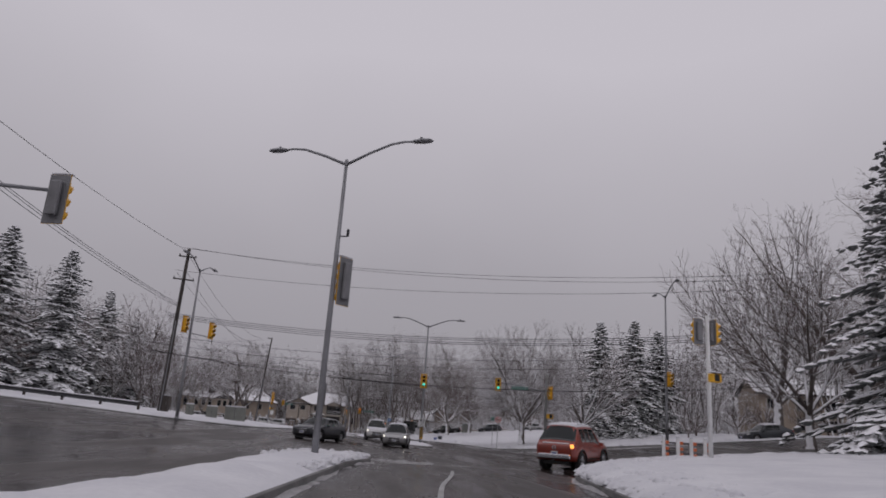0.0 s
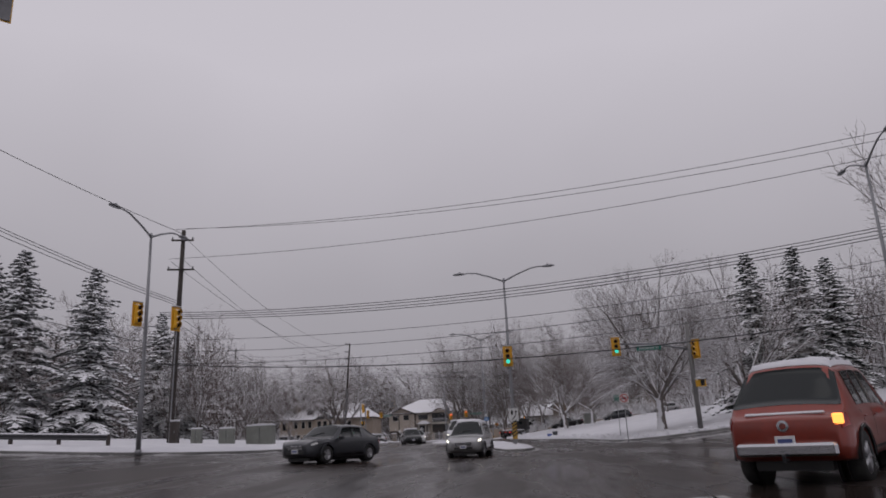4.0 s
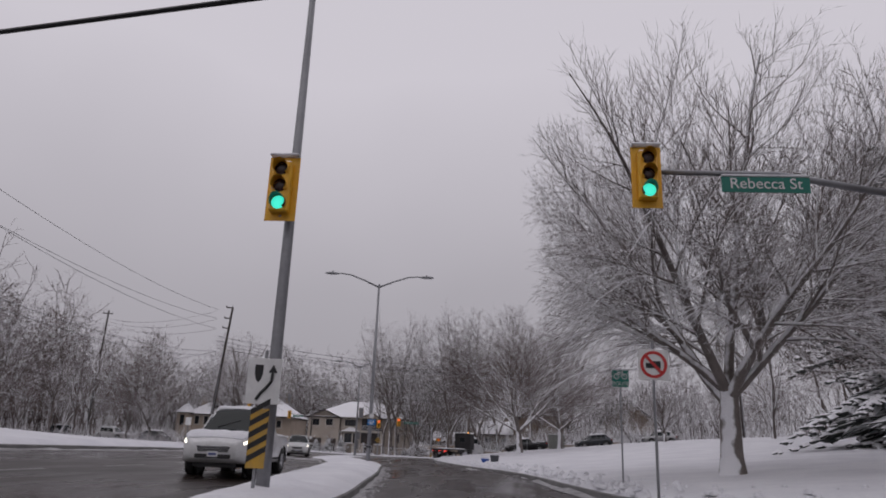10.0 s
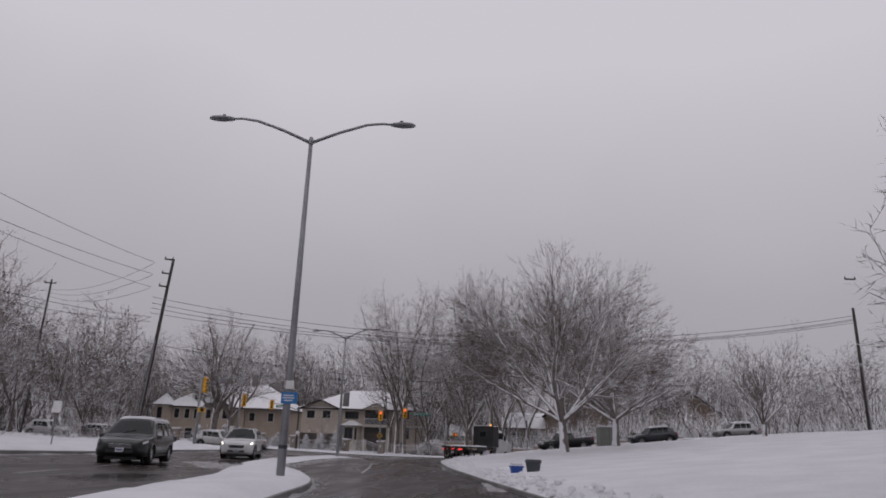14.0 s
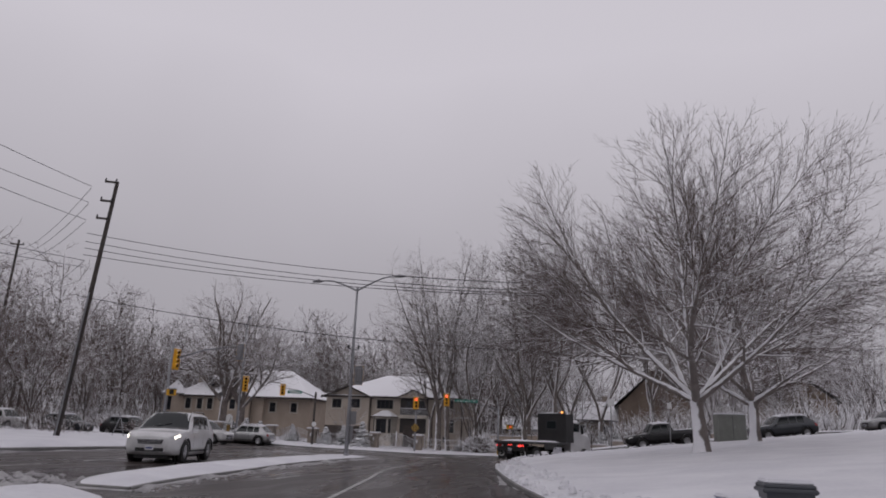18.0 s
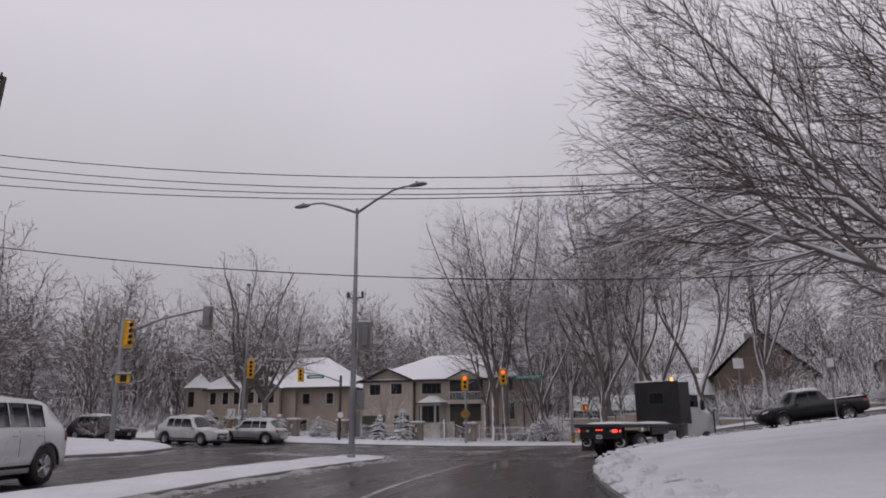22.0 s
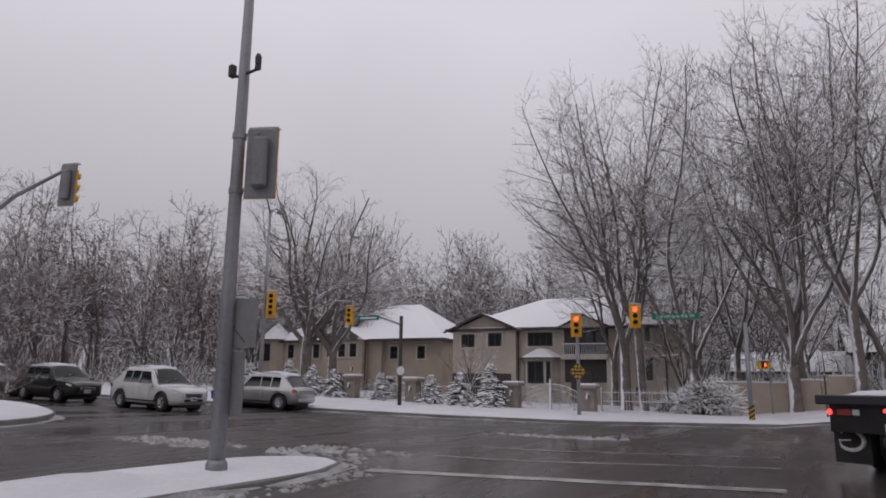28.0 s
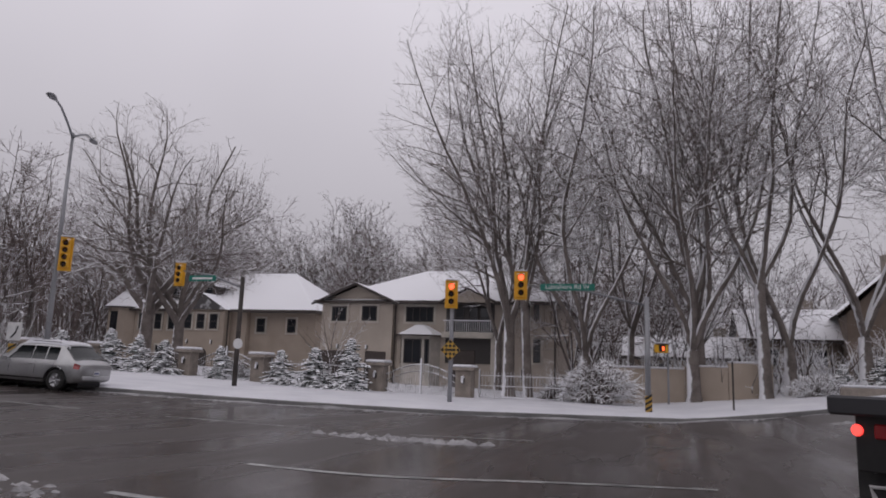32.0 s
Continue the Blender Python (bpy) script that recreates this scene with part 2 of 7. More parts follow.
HEADLAMP = mat("lit_headlamp", (1.0, 0.93, 0.80), 0.2, glow=2.6)
HEADLAMP_OFF = mat("headlamp_glass", (0.55, 0.55, 0.56), 0.1, coat=0.5)
TAIL_LIT = mat("lit_tail_lamp", (1.0, 0.06, 0.05), 0.3, glow=2.0)
TAIL = mat("tail_lamp", (0.25, 0.01, 0.012), 0.25, coat=0.5)
AMBER_LIT = mat("lit_amber_lamp", (1.0, 0.40, 0.08), 0.3, glow=2.0)
PLATE = mat("plate_white", (0.62, 0.62, 0.64), 0.4)
PLATE_INK = mat("plate_ink", (0.06, 0.08, 0.22), 0.5)
TRUCK_BLACK = mat("truck_black", (0.010, 0.010, 0.011), 0.35, var=((0.025, 0.024, 0.024), 1.5, 15.0), snow=(0.95, 3.0))
BIN_BLUE = mat("blue_bin", (0.02, 0.07, 0.30), 0.5)
BIN_GREY = mat("grey_bin", (0.05, 0.055, 0.065), 0.5)
UTIL_GREEN = mat("utility_green_grey", (0.19, 0.20, 0.18), 0.6, var=((0.14, 0.145, 0.13), 2.0, 20.0))
TAR = mat("tar_seal", (0.006, 0.006, 0.006), 0.25)
YELLOW_BOARD = mat("yellow_board", (0.50, 0.29, 0.035), 0.5, var=((0.38, 0.24, 0.06), 5.0, 25.0))


def car_paint(name, col, metal=0.35):
    return mat(name, col, 0.28, metal, var=(tuple(c * 0.75 + 0.01 for c in col), 1.3, 14.0), coat=0.6)


# ---- shape helpers
class Shape:
    """Collects points and faces for one mesh."""

    def __init__(self):
        self.v, self.f = [], []

    def add(self, verts, faces):
        o = len(self.v)
        self.v.extend(verts)
        self.f.extend([tuple(i + o for i in f) for f in faces])
        return self

    def box(self, c, s, rz=0.0, ch=0.0):
        """A box of size s about c, turned rz degrees, its edges chamfered by ch."""
        hx, hy, hz = s[0] / 2, s[1] / 2, s[2] / 2
        ca, sa = math.cos(radians(rz)), math.sin(radians(rz))
        if ch <= 0:
            raw = [(x, y, z) for z in (-hz, hz) for x, y in ((-hx, -hy), (hx, -hy), (hx, hy), (-hx, hy))]
            faces = [(3, 2, 1, 0), (4, 5, 6, 7), (0, 1, 5, 4), (1, 2, 6, 5), (2, 3, 7, 6), (3, 0, 4, 7)]
        else:
            ch = min(ch, hx * 0.9, hy * 0.9, hz * 0.9)
            def ring(ix, iy, z):
                return [(-hx + ix, -hy, z), (hx - ix, -hy, z), (hx, -hy + iy, z), (hx, hy - iy, z), (hx - ix, hy, z), (-hx + ix, hy, z), (-hx, hy - iy, z), (-hx, -hy + iy, z)]
            def inner(z):
                a, b = hx - ch, hy - ch
                return [(-a + ch * .4, -b, z), (a - ch * .4, -b, z), (a, -b + ch * .4, z), (a, b - ch * .4, z), (a - ch * .4, b, z), (-a + ch * .4, b, z), (-a, b - ch * .4, z), (-a, -b + ch * .4, z)]
            raw = inner(-hz) + ring(ch, ch, -hz + ch) + ring(ch, ch, hz - ch) + inner(hz)
            faces = [tuple(range(7, -1, -1)), tuple(range(24, 32))]
            for k in range(3):
                for i in range(8):
                    j = (i + 1) % 8
                    faces.append((k * 8 + i, k * 8 + j, k * 8 + 8 + j, k * 8 + 8 + i))
        return self.add([(c[0] + x * ca - y * sa, c[1] + x * sa + y * ca, c[2] + z) for x, y, z in raw], faces)

    def tube(self, pts, radii, sides=8, cap=True):
        """A tube along points with a radius at each."""
        pts = [Vector(p) for p in pts]
        if not hasattr(radii, "__len__"):
            radii = [radii] * len(pts)
        o = len(self.v)
        u = None
        for i, p in enumerate(pts):
            d = (pts[min(i + 1, len(pts) - 1)] - pts[max(i - 1, 0)]).normalized()
            if u is None:
                u = d.orthogonal().normalized()
            else:
                u = (u - d * u.dot(d))
                u = u.normalized() if u.length > 1e-6 else d.orthogonal().normalized()
            w = d.cross(u)
            for k in range(sides):
                a = 2 * math.pi * k / sides
                q = p + (u * math.cos(a) + w * math.sin(a)) * radii[i]
                self.v.append((q.x, q.y, q.z))
        for i in range(len(pts) - 1):
            for k in range(sides):
                j = (k + 1) % sides
                self.f.append((o + i * sides + k, o + i * sides + j, o + (i + 1) * sides + j, o + (i + 1) * sides + k))
        if cap:
            self.f.append(tuple(o + k for k in range(sides - 1, -1, -1)))
            self.f.append(tuple(o + (len(pts) - 1) * sides + k for k in range(sides)))
        return self

    def lathe(self, profile, centre, axis="z", sides=20):
        """Turns (radius, height) points about an axis through centre."""
        o = len(self.v)
        for r, h in profile:
            for k in range(sides):
                a = 2 * math.pi * k / sides
                x, y = r * math.cos(a), r * math.sin(a)
                p = (x, y, h) if axis == "z" else ((x, h, y) if axis == "y" else (h, x, y))
                self.v.append((centre[0] + p[0], centre[1] + p[1], centre[2] + p[2]))
        for i in range(len(profile) - 1):
            for k in range(sides):
                j = (k + 1) % sides
                self.f.append((o + i * sides + k, o + i * sides + j, o + (i + 1) * sides + j, o + (i + 1) * sides + k))
        return self

    def loft(self, rings, closed=True):
        o, n = len(self.v), len(rings[0])
        for r in rings:
            self.v.extend([tuple(p) for p in r])
        for i in range(len(rings) - 1):
            for k in range(n if closed else n - 1):
                j = (k + 1) % n
                self.f.append((o + i * n + k, o + i * n + j, o + (i + 1) * n + j, o + (i + 1) * n + k))
        self.f.append(tuple(o + k for k in range(n - 1, -1, -1)))
        self.f.append(tuple(o + (len(rings) - 1) * n + k for k in range(n)))
        return self

    def slab(self, q, u0, u1, v0, v1, out=0.012, thick=0.02):
        """A thin plate on the four-cornered face q (p00, p10, p11, p01), from u0, v0 to u1, v1."""
        q = [Vector(p) for p in q]
        nrm = (q[1] - q[0]).cross(q[3] - q[0]).normalized()
        def at(u, v):
            return q[0] * (1 - u) * (1 - v) + q[1] * u * (1 - v) + q[2] * u * v + q[3] * (1 - u) * v
        c = [at(u0, v0), at(u1, v0), at(u1, v1), at(u0, v1)]
        a = [p + nrm * out for p in c]
        b = [p + nrm * (out - thick) for p in c]
        return self.add([tuple(p) for p in a + b], [(0, 1, 2, 3), (7, 6, 5, 4), (0, 4, 5, 1), (1, 5, 6, 2), (2, 6, 7, 3), (3, 7, 4, 0)])

    def prism(self, poly, y0, y1):
        """An outline in x, z drawn out along y."""
        n = len(poly)
        return self.add([(x, y0, z) for x, z in poly] + [(x, y1, z) for x, z in poly],
                        [tuple(range(n)), tuple(range(2 * n - 1, n - 1, -1))] + [(i, i + n, (i + 1) % n + n, (i + 1) % n) for i in range(n)])

    def mesh(self, name, material, smooth=False):
        me = bpy.data.meshes.new(name)
        me.from_pydata(self.v, [], self.f)
        me.materials.append(material)
        if smooth:
            me.polygons.foreach_set("use_smooth", [True] * len(me.polygons))
        me.update()
        return me


def part(name, shape, material, parent, label="", smooth=False):
    me = shape if isinstance(shape, bpy.types.Mesh) else shape.mesh(name, material, smooth)
    ob = new(name, me)
    ob.parent = parent
    return tagged(ob, label)


def thing(name, label, category, m=None, group="", kind=""):
    ob = new(name)
    ob.empty_display_size = 0.2
    if m is not None:
        ob.matrix_basis = m
    return tagged(ob, label, category, group, kind)


# ---- the lie of the land
PATH_Y = [-60, 0, 9, 16.5, 26, 37, 50, 60, 66, 80, 94, 105, 113, 119, 127, 135, 300]
PATH_X = [-9, 0, 1.5, 2.6, 4.5, 5.8, 6.8, 7.1, 6.9, 6.0, 4.2, 2.8, 1.45, 0.3, -0.3, -0.9, -6]


def step(a, b, t):
    t = min(1.0, max(0.0, (t - a) / (b - a)))
    return t * t * (3 - 2 * t)


def ground(x, y):
    """Height of the road surface: level along the drive, rising to both sides of the first crossing and to the right of the second."""
    p = float(np.interp(y, PATH_Y, PATH_X))
    right = (0.075 + 0.03 * step(35, 50, y)) * max(0.0, x - p - 2.2)
    right = right if right < 3 else 3 + (right - 3) * 0.5
    left = max(0.0, p - 6 - x) * (0.055 - 0.033 * step(85, 112, y))
    left = left if left < 2.5 else 2.5 + (left - 2.5) * 0.4
    dip = 0.23 * step(130, 158, y) * (1 - step(2, 14, x)) * (1 - 0.7 * step(12, 32, -x))
    return right + left - dip


# ---- road sheet to the horizon
def grid_axis(lo, hi, fine_lo, fine_hi, fine, coarse):
    a, x = [], lo
    while x < hi:
        a.append(x)
        x += fine if fine_lo <= x < fine_hi else coarse
    return a + [hi]


def road_sheet():
    xs, ys = grid_axis(-1500, 1500, -60, 60, 3.0, 60.0), grid_axis(-600, 2000, -60, 200, 3.0, 60.0)
    s = Shape()
    s.v = [(x, y, ground(max(-140, min(140, x)), y)) for y in ys for x in xs]
    n = len(xs)
    s.f = [(j * n + i, j * n + i + 1, (j + 1) * n + i + 1, (j + 1) * n + i) for j in range(len(ys) - 1) for i in range(n - 1)]
    ob = new("road", s.mesh("road", ASPHALT, True))
    tagged(ob, "wet dark asphalt road with puddles and slush", "road", kind="structure")


road_sheet()


def smooth_line(pts, gap):
    """Points at even gaps along a curve through pts."""
    p = np.array(pts, float)
    out = []
    n = len(p)
    for i in range(n - 1):
        a, b, c, d = p[max(i - 1, 0)], p[i], p[i + 1], p[min(i + 2, n - 1)]
        k = max(1, int(np.linalg.norm(c - b) / gap))
        for j in range(k):
            t = j / k
            if np.linalg.norm(c - b) > 40:
                out.append(b + (c - b) * t)
                continue
            out.append(0.5 * ((2 * b) + (-a + c) * t + (2 * a - 5 * b + 4 * c - d) * t * t + (-a + 3 * b - 3 * c + d) * t ** 3))
    out.append(p[-1])
    return np.array(out)


from mathutils.geometry import delaunay_2d_cdt


def snow_area(name, label, kerb_pts, rest_pts, rise=0.16, cover=0.14, gap=1.0, inner=2.5, near=40.0, rough=0.10):
    """Snow-covered ground behind a kerb: kerb_pts is the kerb's line, rest_pts closes the outline."""
    kerb = smooth_line(kerb_pts, gap)
    loop = np.array([tuple(p) for p in kerb] + [tuple(p) for p in rest_pts])
    n = len(loop)
    lo, hi = loop.min(0), loop.max(0)
    nxt = np.roll(loop, -1, 0)
    cand = []
    x = lo[0]
    gx = np.arange(lo[0], hi[0], inner)
    gy = np.arange(lo[1], hi[1], inner)
    rng = np.random.default_rng(5)
    for yy in gy:
        for xx in gx:
            cand.append((xx + rng.uniform(-.3, .3) * inner, yy + rng.uniform(-.3, .3) * inner))
    ring = []
    if len(kerb) > 2:
        tan = np.gradient(kerb, axis=0)
        tan /= np.linalg.norm(tan, axis=1)[:, None] + 1e-9
        area = 0.5 * np.sum(loop[:, 0] * nxt[:, 1] - nxt[:, 0] * loop[:, 1])
        nor = np.stack([-tan[:, 1], tan[:, 0]], 1) * (1 if area > 0 else -1)
        for off in (0.25, 0.6, 1.2):
            ring += [tuple(p) for p in kerb + nor * (off + rng.uniform(-.1, .1, (len(kerb), 1)))]
    cand = np.array(cand + ring)
    # keep points inside the outline and clear of it
    inside = np.zeros(len(cand), bool)
    dist = np.full(len(cand), 1e9)
    for a, b in zip(loop, nxt):
        cross = (a[1] > cand[:, 1]) != (b[1] > cand[:, 1])
        with np.errstate(divide="ignore", invalid="ignore"):
            xi = (b[0] - a[0]) * (cand[:, 1] - a[1]) / (b[1] - a[1]) + a[0]
        inside ^= cross & (cand[:, 0] < xi)
        ab = b - a
        t = np.clip(((cand - a) @ ab) / (ab @ ab + 1e-12), 0, 1)
        dist = np.minimum(dist, np.linalg.norm(cand - a - t[:, None] * ab, axis=1))
    cand = cand[inside & (dist > 0.16)]
    pts = [Vector(p) for p in loop] + [Vector(p) for p in cand]
    ov, oe, of, _, _, _ = delaunay_2d_cdt(pts, [(i, (i + 1) % n) for i in range(n)], [], 1, 1e-4)
    P = np.array([(p.x, p.y) for p in ov])
    d = np.full(len(P), 1e9)
    for a, b in zip(kerb[:-1], kerb[1:]):
        ab = b - a
        t = np.clip(((P - a) @ ab) / (ab @ ab + 1e-12), 0, 1)
        d = np.minimum(d, np.linalg.norm(P - a - t[:, None] * ab, axis=1))
    s = Shape()
    for (x, y), q in zip(P, d):
        h = rise + cover * min(1.0, q / 0.7) ** 0.5 if q > 0.05 else rise
        lump = noise.noise(Vector((x * 0.9, y * 0.9, 0))) * rough + noise.noise(Vector((x * 3.1, y * 3.1, 4))) * rough * 0.45
        s.v.append((x, y, ground(max(-140, min(140, x)), y) + h + lump * min(1.0, q)))
    s.f = [tuple(f) for f in of]
    area_ob = new(name, s.mesh(name, SNOW, True))
    tagged(area_ob, label, "snowy ground", kind="structure")
    # the kerb itself
    k = Shape()
    tan = np.gradient(kerb, axis=0)
    tan /= np.linalg.norm(tan, axis=1)[:, None] + 1e-9
    area = 0.5 * np.sum(loop[:, 0] * nxt[:, 1] - nxt[:, 0] * loop[:, 1])
    nor = np.stack([-tan[:, 1], tan[:, 0]], 1) * (1 if area > 0 else -1)
    rings = []
    for p, q in zip(kerb, nor):
        g = ground(p[0], p[1])
        a, b = p - q * 0.05, p + q * 0.12
        rings.append([(a[0] - q[0] * .03, a[1] - q[1] * .03, g - 0.3), (a[0], a[1], g + rise - 0.02), (a[0] + q[0] * .03, a[1] + q[1] * .03, g + rise + 0.004), (b[0], b[1], g + rise + 0.004), (b[0], b[1], g - 0.3)])
    k.loft(rings)
    kob = part("kerb", k, CONCRETE, area_ob)
    # a ragged ridge of ploughed slush along the foot of the kerb
    r = Shape()
    prof = []
    for i, (p, q) in enumerate(zip(kerb, nor)):
        if abs(p[0]) > 60:
            continue
        g = ground(p[0], p[1])
        w = 0.22 + 0.30 * abs(noise.noise(Vector((p[0] * .7, p[1] * .7, 9))))
        h = max(0.012, 0.05 + 0.11 * noise.noise(Vector((p[0] * 1.3, p[1] * 1.3, 2))))
        prof.append([(p[0] - q[0] * (.06 + w * t), p[1] - q[1] * (.06 + w * t), g - 0.02 + h * (1 - t) ** .8 * (0.6 + .4 * math.sin(7 * t + i)) + 0.02 * (1 - t)) for t in (0, .35, .7, 1)])
    if len(prof) > 3:
        o = 0
        for ring_ in prof:
            r.v.extend(ring_)
        for i in range(len(prof) - 1):
            if (Vector(prof[i][0]) - Vector(prof[i + 1][0])).length > 4:
                continue
            for j in range(3):
                r.f.append((i * 4 + j, i * 4 + j + 1, (i + 1) * 4 + j + 1, (i + 1) * 4 + j))
        part("slush_ridge", r, SNOW_DIRTY, area_ob, "grey ploughed slush", True)
    return area_ob


RIGHT2 = [(110, 62), (60, 60), (30, 59), (18, 59.5), (12.5, 62), (10.2, 66), (9.5, 72), (9.0, 79), (8.3, 85), (6.9, 93), (4.9, 104), (3.6, 111), (2.7, 117), (2.1, 122), (1.9, 128), (2.4, 133), (4.5, 137.5), (10, 140), (22, 143), (60, 149), (110, 157)]
snow_area("verge_east", "smooth deep snow on a wide roadside lawn", RIGHT2, [(400, 157), (400, 62)], near=60)
snow_area("verge_corner", "lumpy ploughed snow bank on a traffic corner", [(2.0, -45), (3.6, 0), (4.8, 12), (5.7, 19), (6.6, 24.5), (8.2, 29), (11.5, 33.5), (18, 37), (30, 39), (60, 41), (110, 44)], [(400, 44), (400, -45)], cover=0.30, rough=0.22)
LEFT2 = [(-130, 145), (-70, 143.2), (-35, 141.6), (-24, 140), (-19.6, 137.4), (-17.6, 134), (-16.4, 130), (-16.3, 125), (-16, 118), (-14.4, 107), (-12.2, 96), (-10.3, 86), (-9.8, 76), (-9.8, 66), (-10.2, 58), (-12, 53.6), (-15.5, 51.3), (-22, 52), (-30, 53.6), (-60, 55), (-130, 57)]
snow_area("verge_west", "snow-covered roadside bank with ploughed edge", LEFT2, [(-400, 57), (-400, 145)], cover=0.2)
snow_area("verge_southwest", "snowy roadside behind the crossing", [(-130, 37), (-60, 36), (-28, 35), (-21, 31), (-19.5, 24), (-19, 0), (-20, -45)], [(-400, -45), (-400, 37)])
FAR = [(110, 178), (60, 169), (20, 161), (4, 158), (-4, 156), (-10, 154), (-16, 152.6), (-25, 151.4), (-40, 152), (-70, 154.5), (-130, 158)]
snow_area("verge_north", "flat snow along the pavement before the houses", FAR, [(-400, 158), (-400, 500), (400, 500), (400, 178)], cover=0.10, inner=4.0)
snow_area("median_south", "snow-covered concrete median island with a rounded nose", [(-5.6, -45), (-4.6, 0), (-4.0, 14), (-3.6, 22), (-2.6, 27), (-1.2, 28.8), (-0.5, 27.6), (-1.1, 23.5), (-1.5, 17), (-2.0, 8), (-3.0, -5), (-4.6, -45)], [], cover=0.16, inner=0.8, rough=0.16, gap=0.6)
snow_area("median_middle", "narrow snow-covered median island with a rounded nose", [(2.2, 62), (2.7, 59.8), (3.5, 59.6), (4.1, 61.5), (4.0, 66), (3.4, 72), (2.6, 80), (1.7, 87), (0.9, 93), (-0.9, 98.5), (-2.9, 101.8), (-4.0, 101.9), (-3.6, 98), (-2.2, 93), (-1.1, 86), (-0.2, 80), (0.8, 72), (1.8, 65), (2.2, 62)], [], cover=0.2, inner=0.8, gap=0.6)
snow_area("median_north", "thin snow-dusted median strip with slush at its nose", [(-4.0, 104.4), (-4.6, 107), (-5.4, 113), (-6.3, 120), (-6.6, 128), (-6.5, 132.5), (-7.4, 134.0), (-8.4, 133.0), (-8.9, 128), (-8.6, 120), (-7.7, 113), (-6.4, 107), (-5.0, 104.2), (-4.0, 104.4)], [], rise=.08, cover=0.07, inner=0.6, rough=0.12, gap=0.6)


# ---- painted lines
def stripe(label, pts, width=0.12, dashed=None, material=None, name="road_marking"):
    s = Shape()
    line = smooth_line(pts, 0.5)
    acc = 0.0
    for i in range(len(line) - 1):
        a, b = line[i], line[i + 1]
        d = b - a
        acc += np.linalg.norm(d)
        if dashed and acc % (dashed * 2) > dashed:
            continue
        q = np.array((-d[1], d[0])) / (np.linalg.norm(d) + 1e-9) * width / 2
        o = len(s.v)
        for p in (a + q, b + q, b - q, a - q):
            s.v.append((p[0], p[1], ground(p[0], p[1]) + 0.006))
        s.f.append((o + 3, o + 2, o + 1, o))
    ob = new(name, s.mesh(name, material or PAINT))
    tagged(ob, label, name.replace("_", " "), kind="structure")


stripe("worn white lane line on wet asphalt", [(0.3, -20), (0.6, 4), (1.3, 15.8), (2.1, 22.1), (2.4, 25)])
stripe("worn white stop line on wet asphalt", [(-0.2, 28.2), (8.0, 31.0)], 0.35)
stripe("worn white lane line between turning lanes", [(0.2, 104), (-1.0, 112), (-2.2, 120), (-2.6, 131)], 0.12)
stripe("worn white stop line at the second crossing", [(-6.2, 133.4), (1.2, 134.4)], 0.4)
stripe("worn white crossing line", [(-8.0, 136.8), (-4.8, 136.4), (-1.9, 137.2), (3, 138.6)], 0.15)
stripe("worn white crossing line", [(-7.8, 139.6), (-4.6, 139.2), (-1.7, 140.0), (4, 141.4)], 0.15)
stripe("worn white lane line on the side street", [(-60, 149), (-40, 147.5), (-25, 145.9), (-12, 145.4), (4, 147.5), (30, 152), (80, 160)], 0.12, 3.0)
stripe("worn lane line in the far lanes", [(-4.0, 66), (-4.6, 78), (-6.4, 92), (-10.2, 108), (-12.2, 122), (-12.3, 131)], 0.12, 3.0)
stripe("worn white edge line before the crossing", [(-24, 47.5), (-12, 46.5), (-5, 46)], 0.2)
arrow = Shape()
for pts in ([(-0.12, -1.4), (0.12, -1.4), (0.12, 0.35), (-0.12, 0.6)], [(-0.12, 0.6), (0.12, 0.35), (-0.55, 0.35), (-0.55, 0.6)], [(-0.55, 0.15), (-0.55, 0.8), (-1.15, 0.47)]):
    o = len(arrow.v)
    for x, y in pts:
        arrow.v.append((-3.4 + x, 112 + y * 1.8, ground(-3.4 + x, 112 + y) + 0.006))
    arrow.f.append(tuple(range(o, o + len(pts))))
tagged(new("road_arrow", arrow.mesh("road_arrow", PAINT)), "worn white left-turn arrow painted on asphalt", "road marking", kind="structure")


def slush_patch(cx, cy, rx, ry, seed):
    """A thin torn patch of leftover slush on the road."""
    rng = random.Random(seed)
    s = Shape()
    for k in range(int(110 * rx)):
        a, r = rng.uniform(0, 6.283), rng.random() ** 0.6
        x, y = cx + math.cos(a) * r * rx, cy + math.sin(a) * r * ry
        w, n = rng.uniform(.02, .05) + .13 * rng.random() ** 3, rng.randint(5, 7)
        g = ground(x, y)
        o = len(s.v)
        s.v.append((x, y, g + .01 + w * rng.uniform(.25, .6)))
        for i in range(n):
            q = 6.283 * i / n
            s.v.append((x + math.cos(q) * w * rng.uniform(.6, 1.5), y + math.sin(q) * w * rng.uniform(.5, 1.1), g - 0.004))
        s.f += [(o, o + 1 + i, o + 1 + (i + 1) % n) for i in range(n)]
    ob = new("slush_patch", s.mesh("slush_patch", SNOW_DIRTY, True))
    tagged(ob, "torn patch of grey melting slush on asphalt", "slush", kind="stuff")


for i, q in enumerate(((-8.2, 135.6, 1.6, 1.2), (-6.0, 103.0, 1.4, 1.2), (-7.0, 105.4, 1.6, 1.3), (-4.9, 101.5, 1.3, 1.0), (-12, 135, 1.8, .8), (0.8, 29.5, 1.3, .7), (-20, 50.6, 5.0, .5), (-33, 52.3, 6.0, .6), (20, 57.5, 4.5, .6), (13, 56.8, 3.0, .5), (-6, 144.6, 2.0, .5), (12, 154, 5.0, .6), (7, 153.5, 3.0, .5))):
    slush_patch(*q, 40 + i)


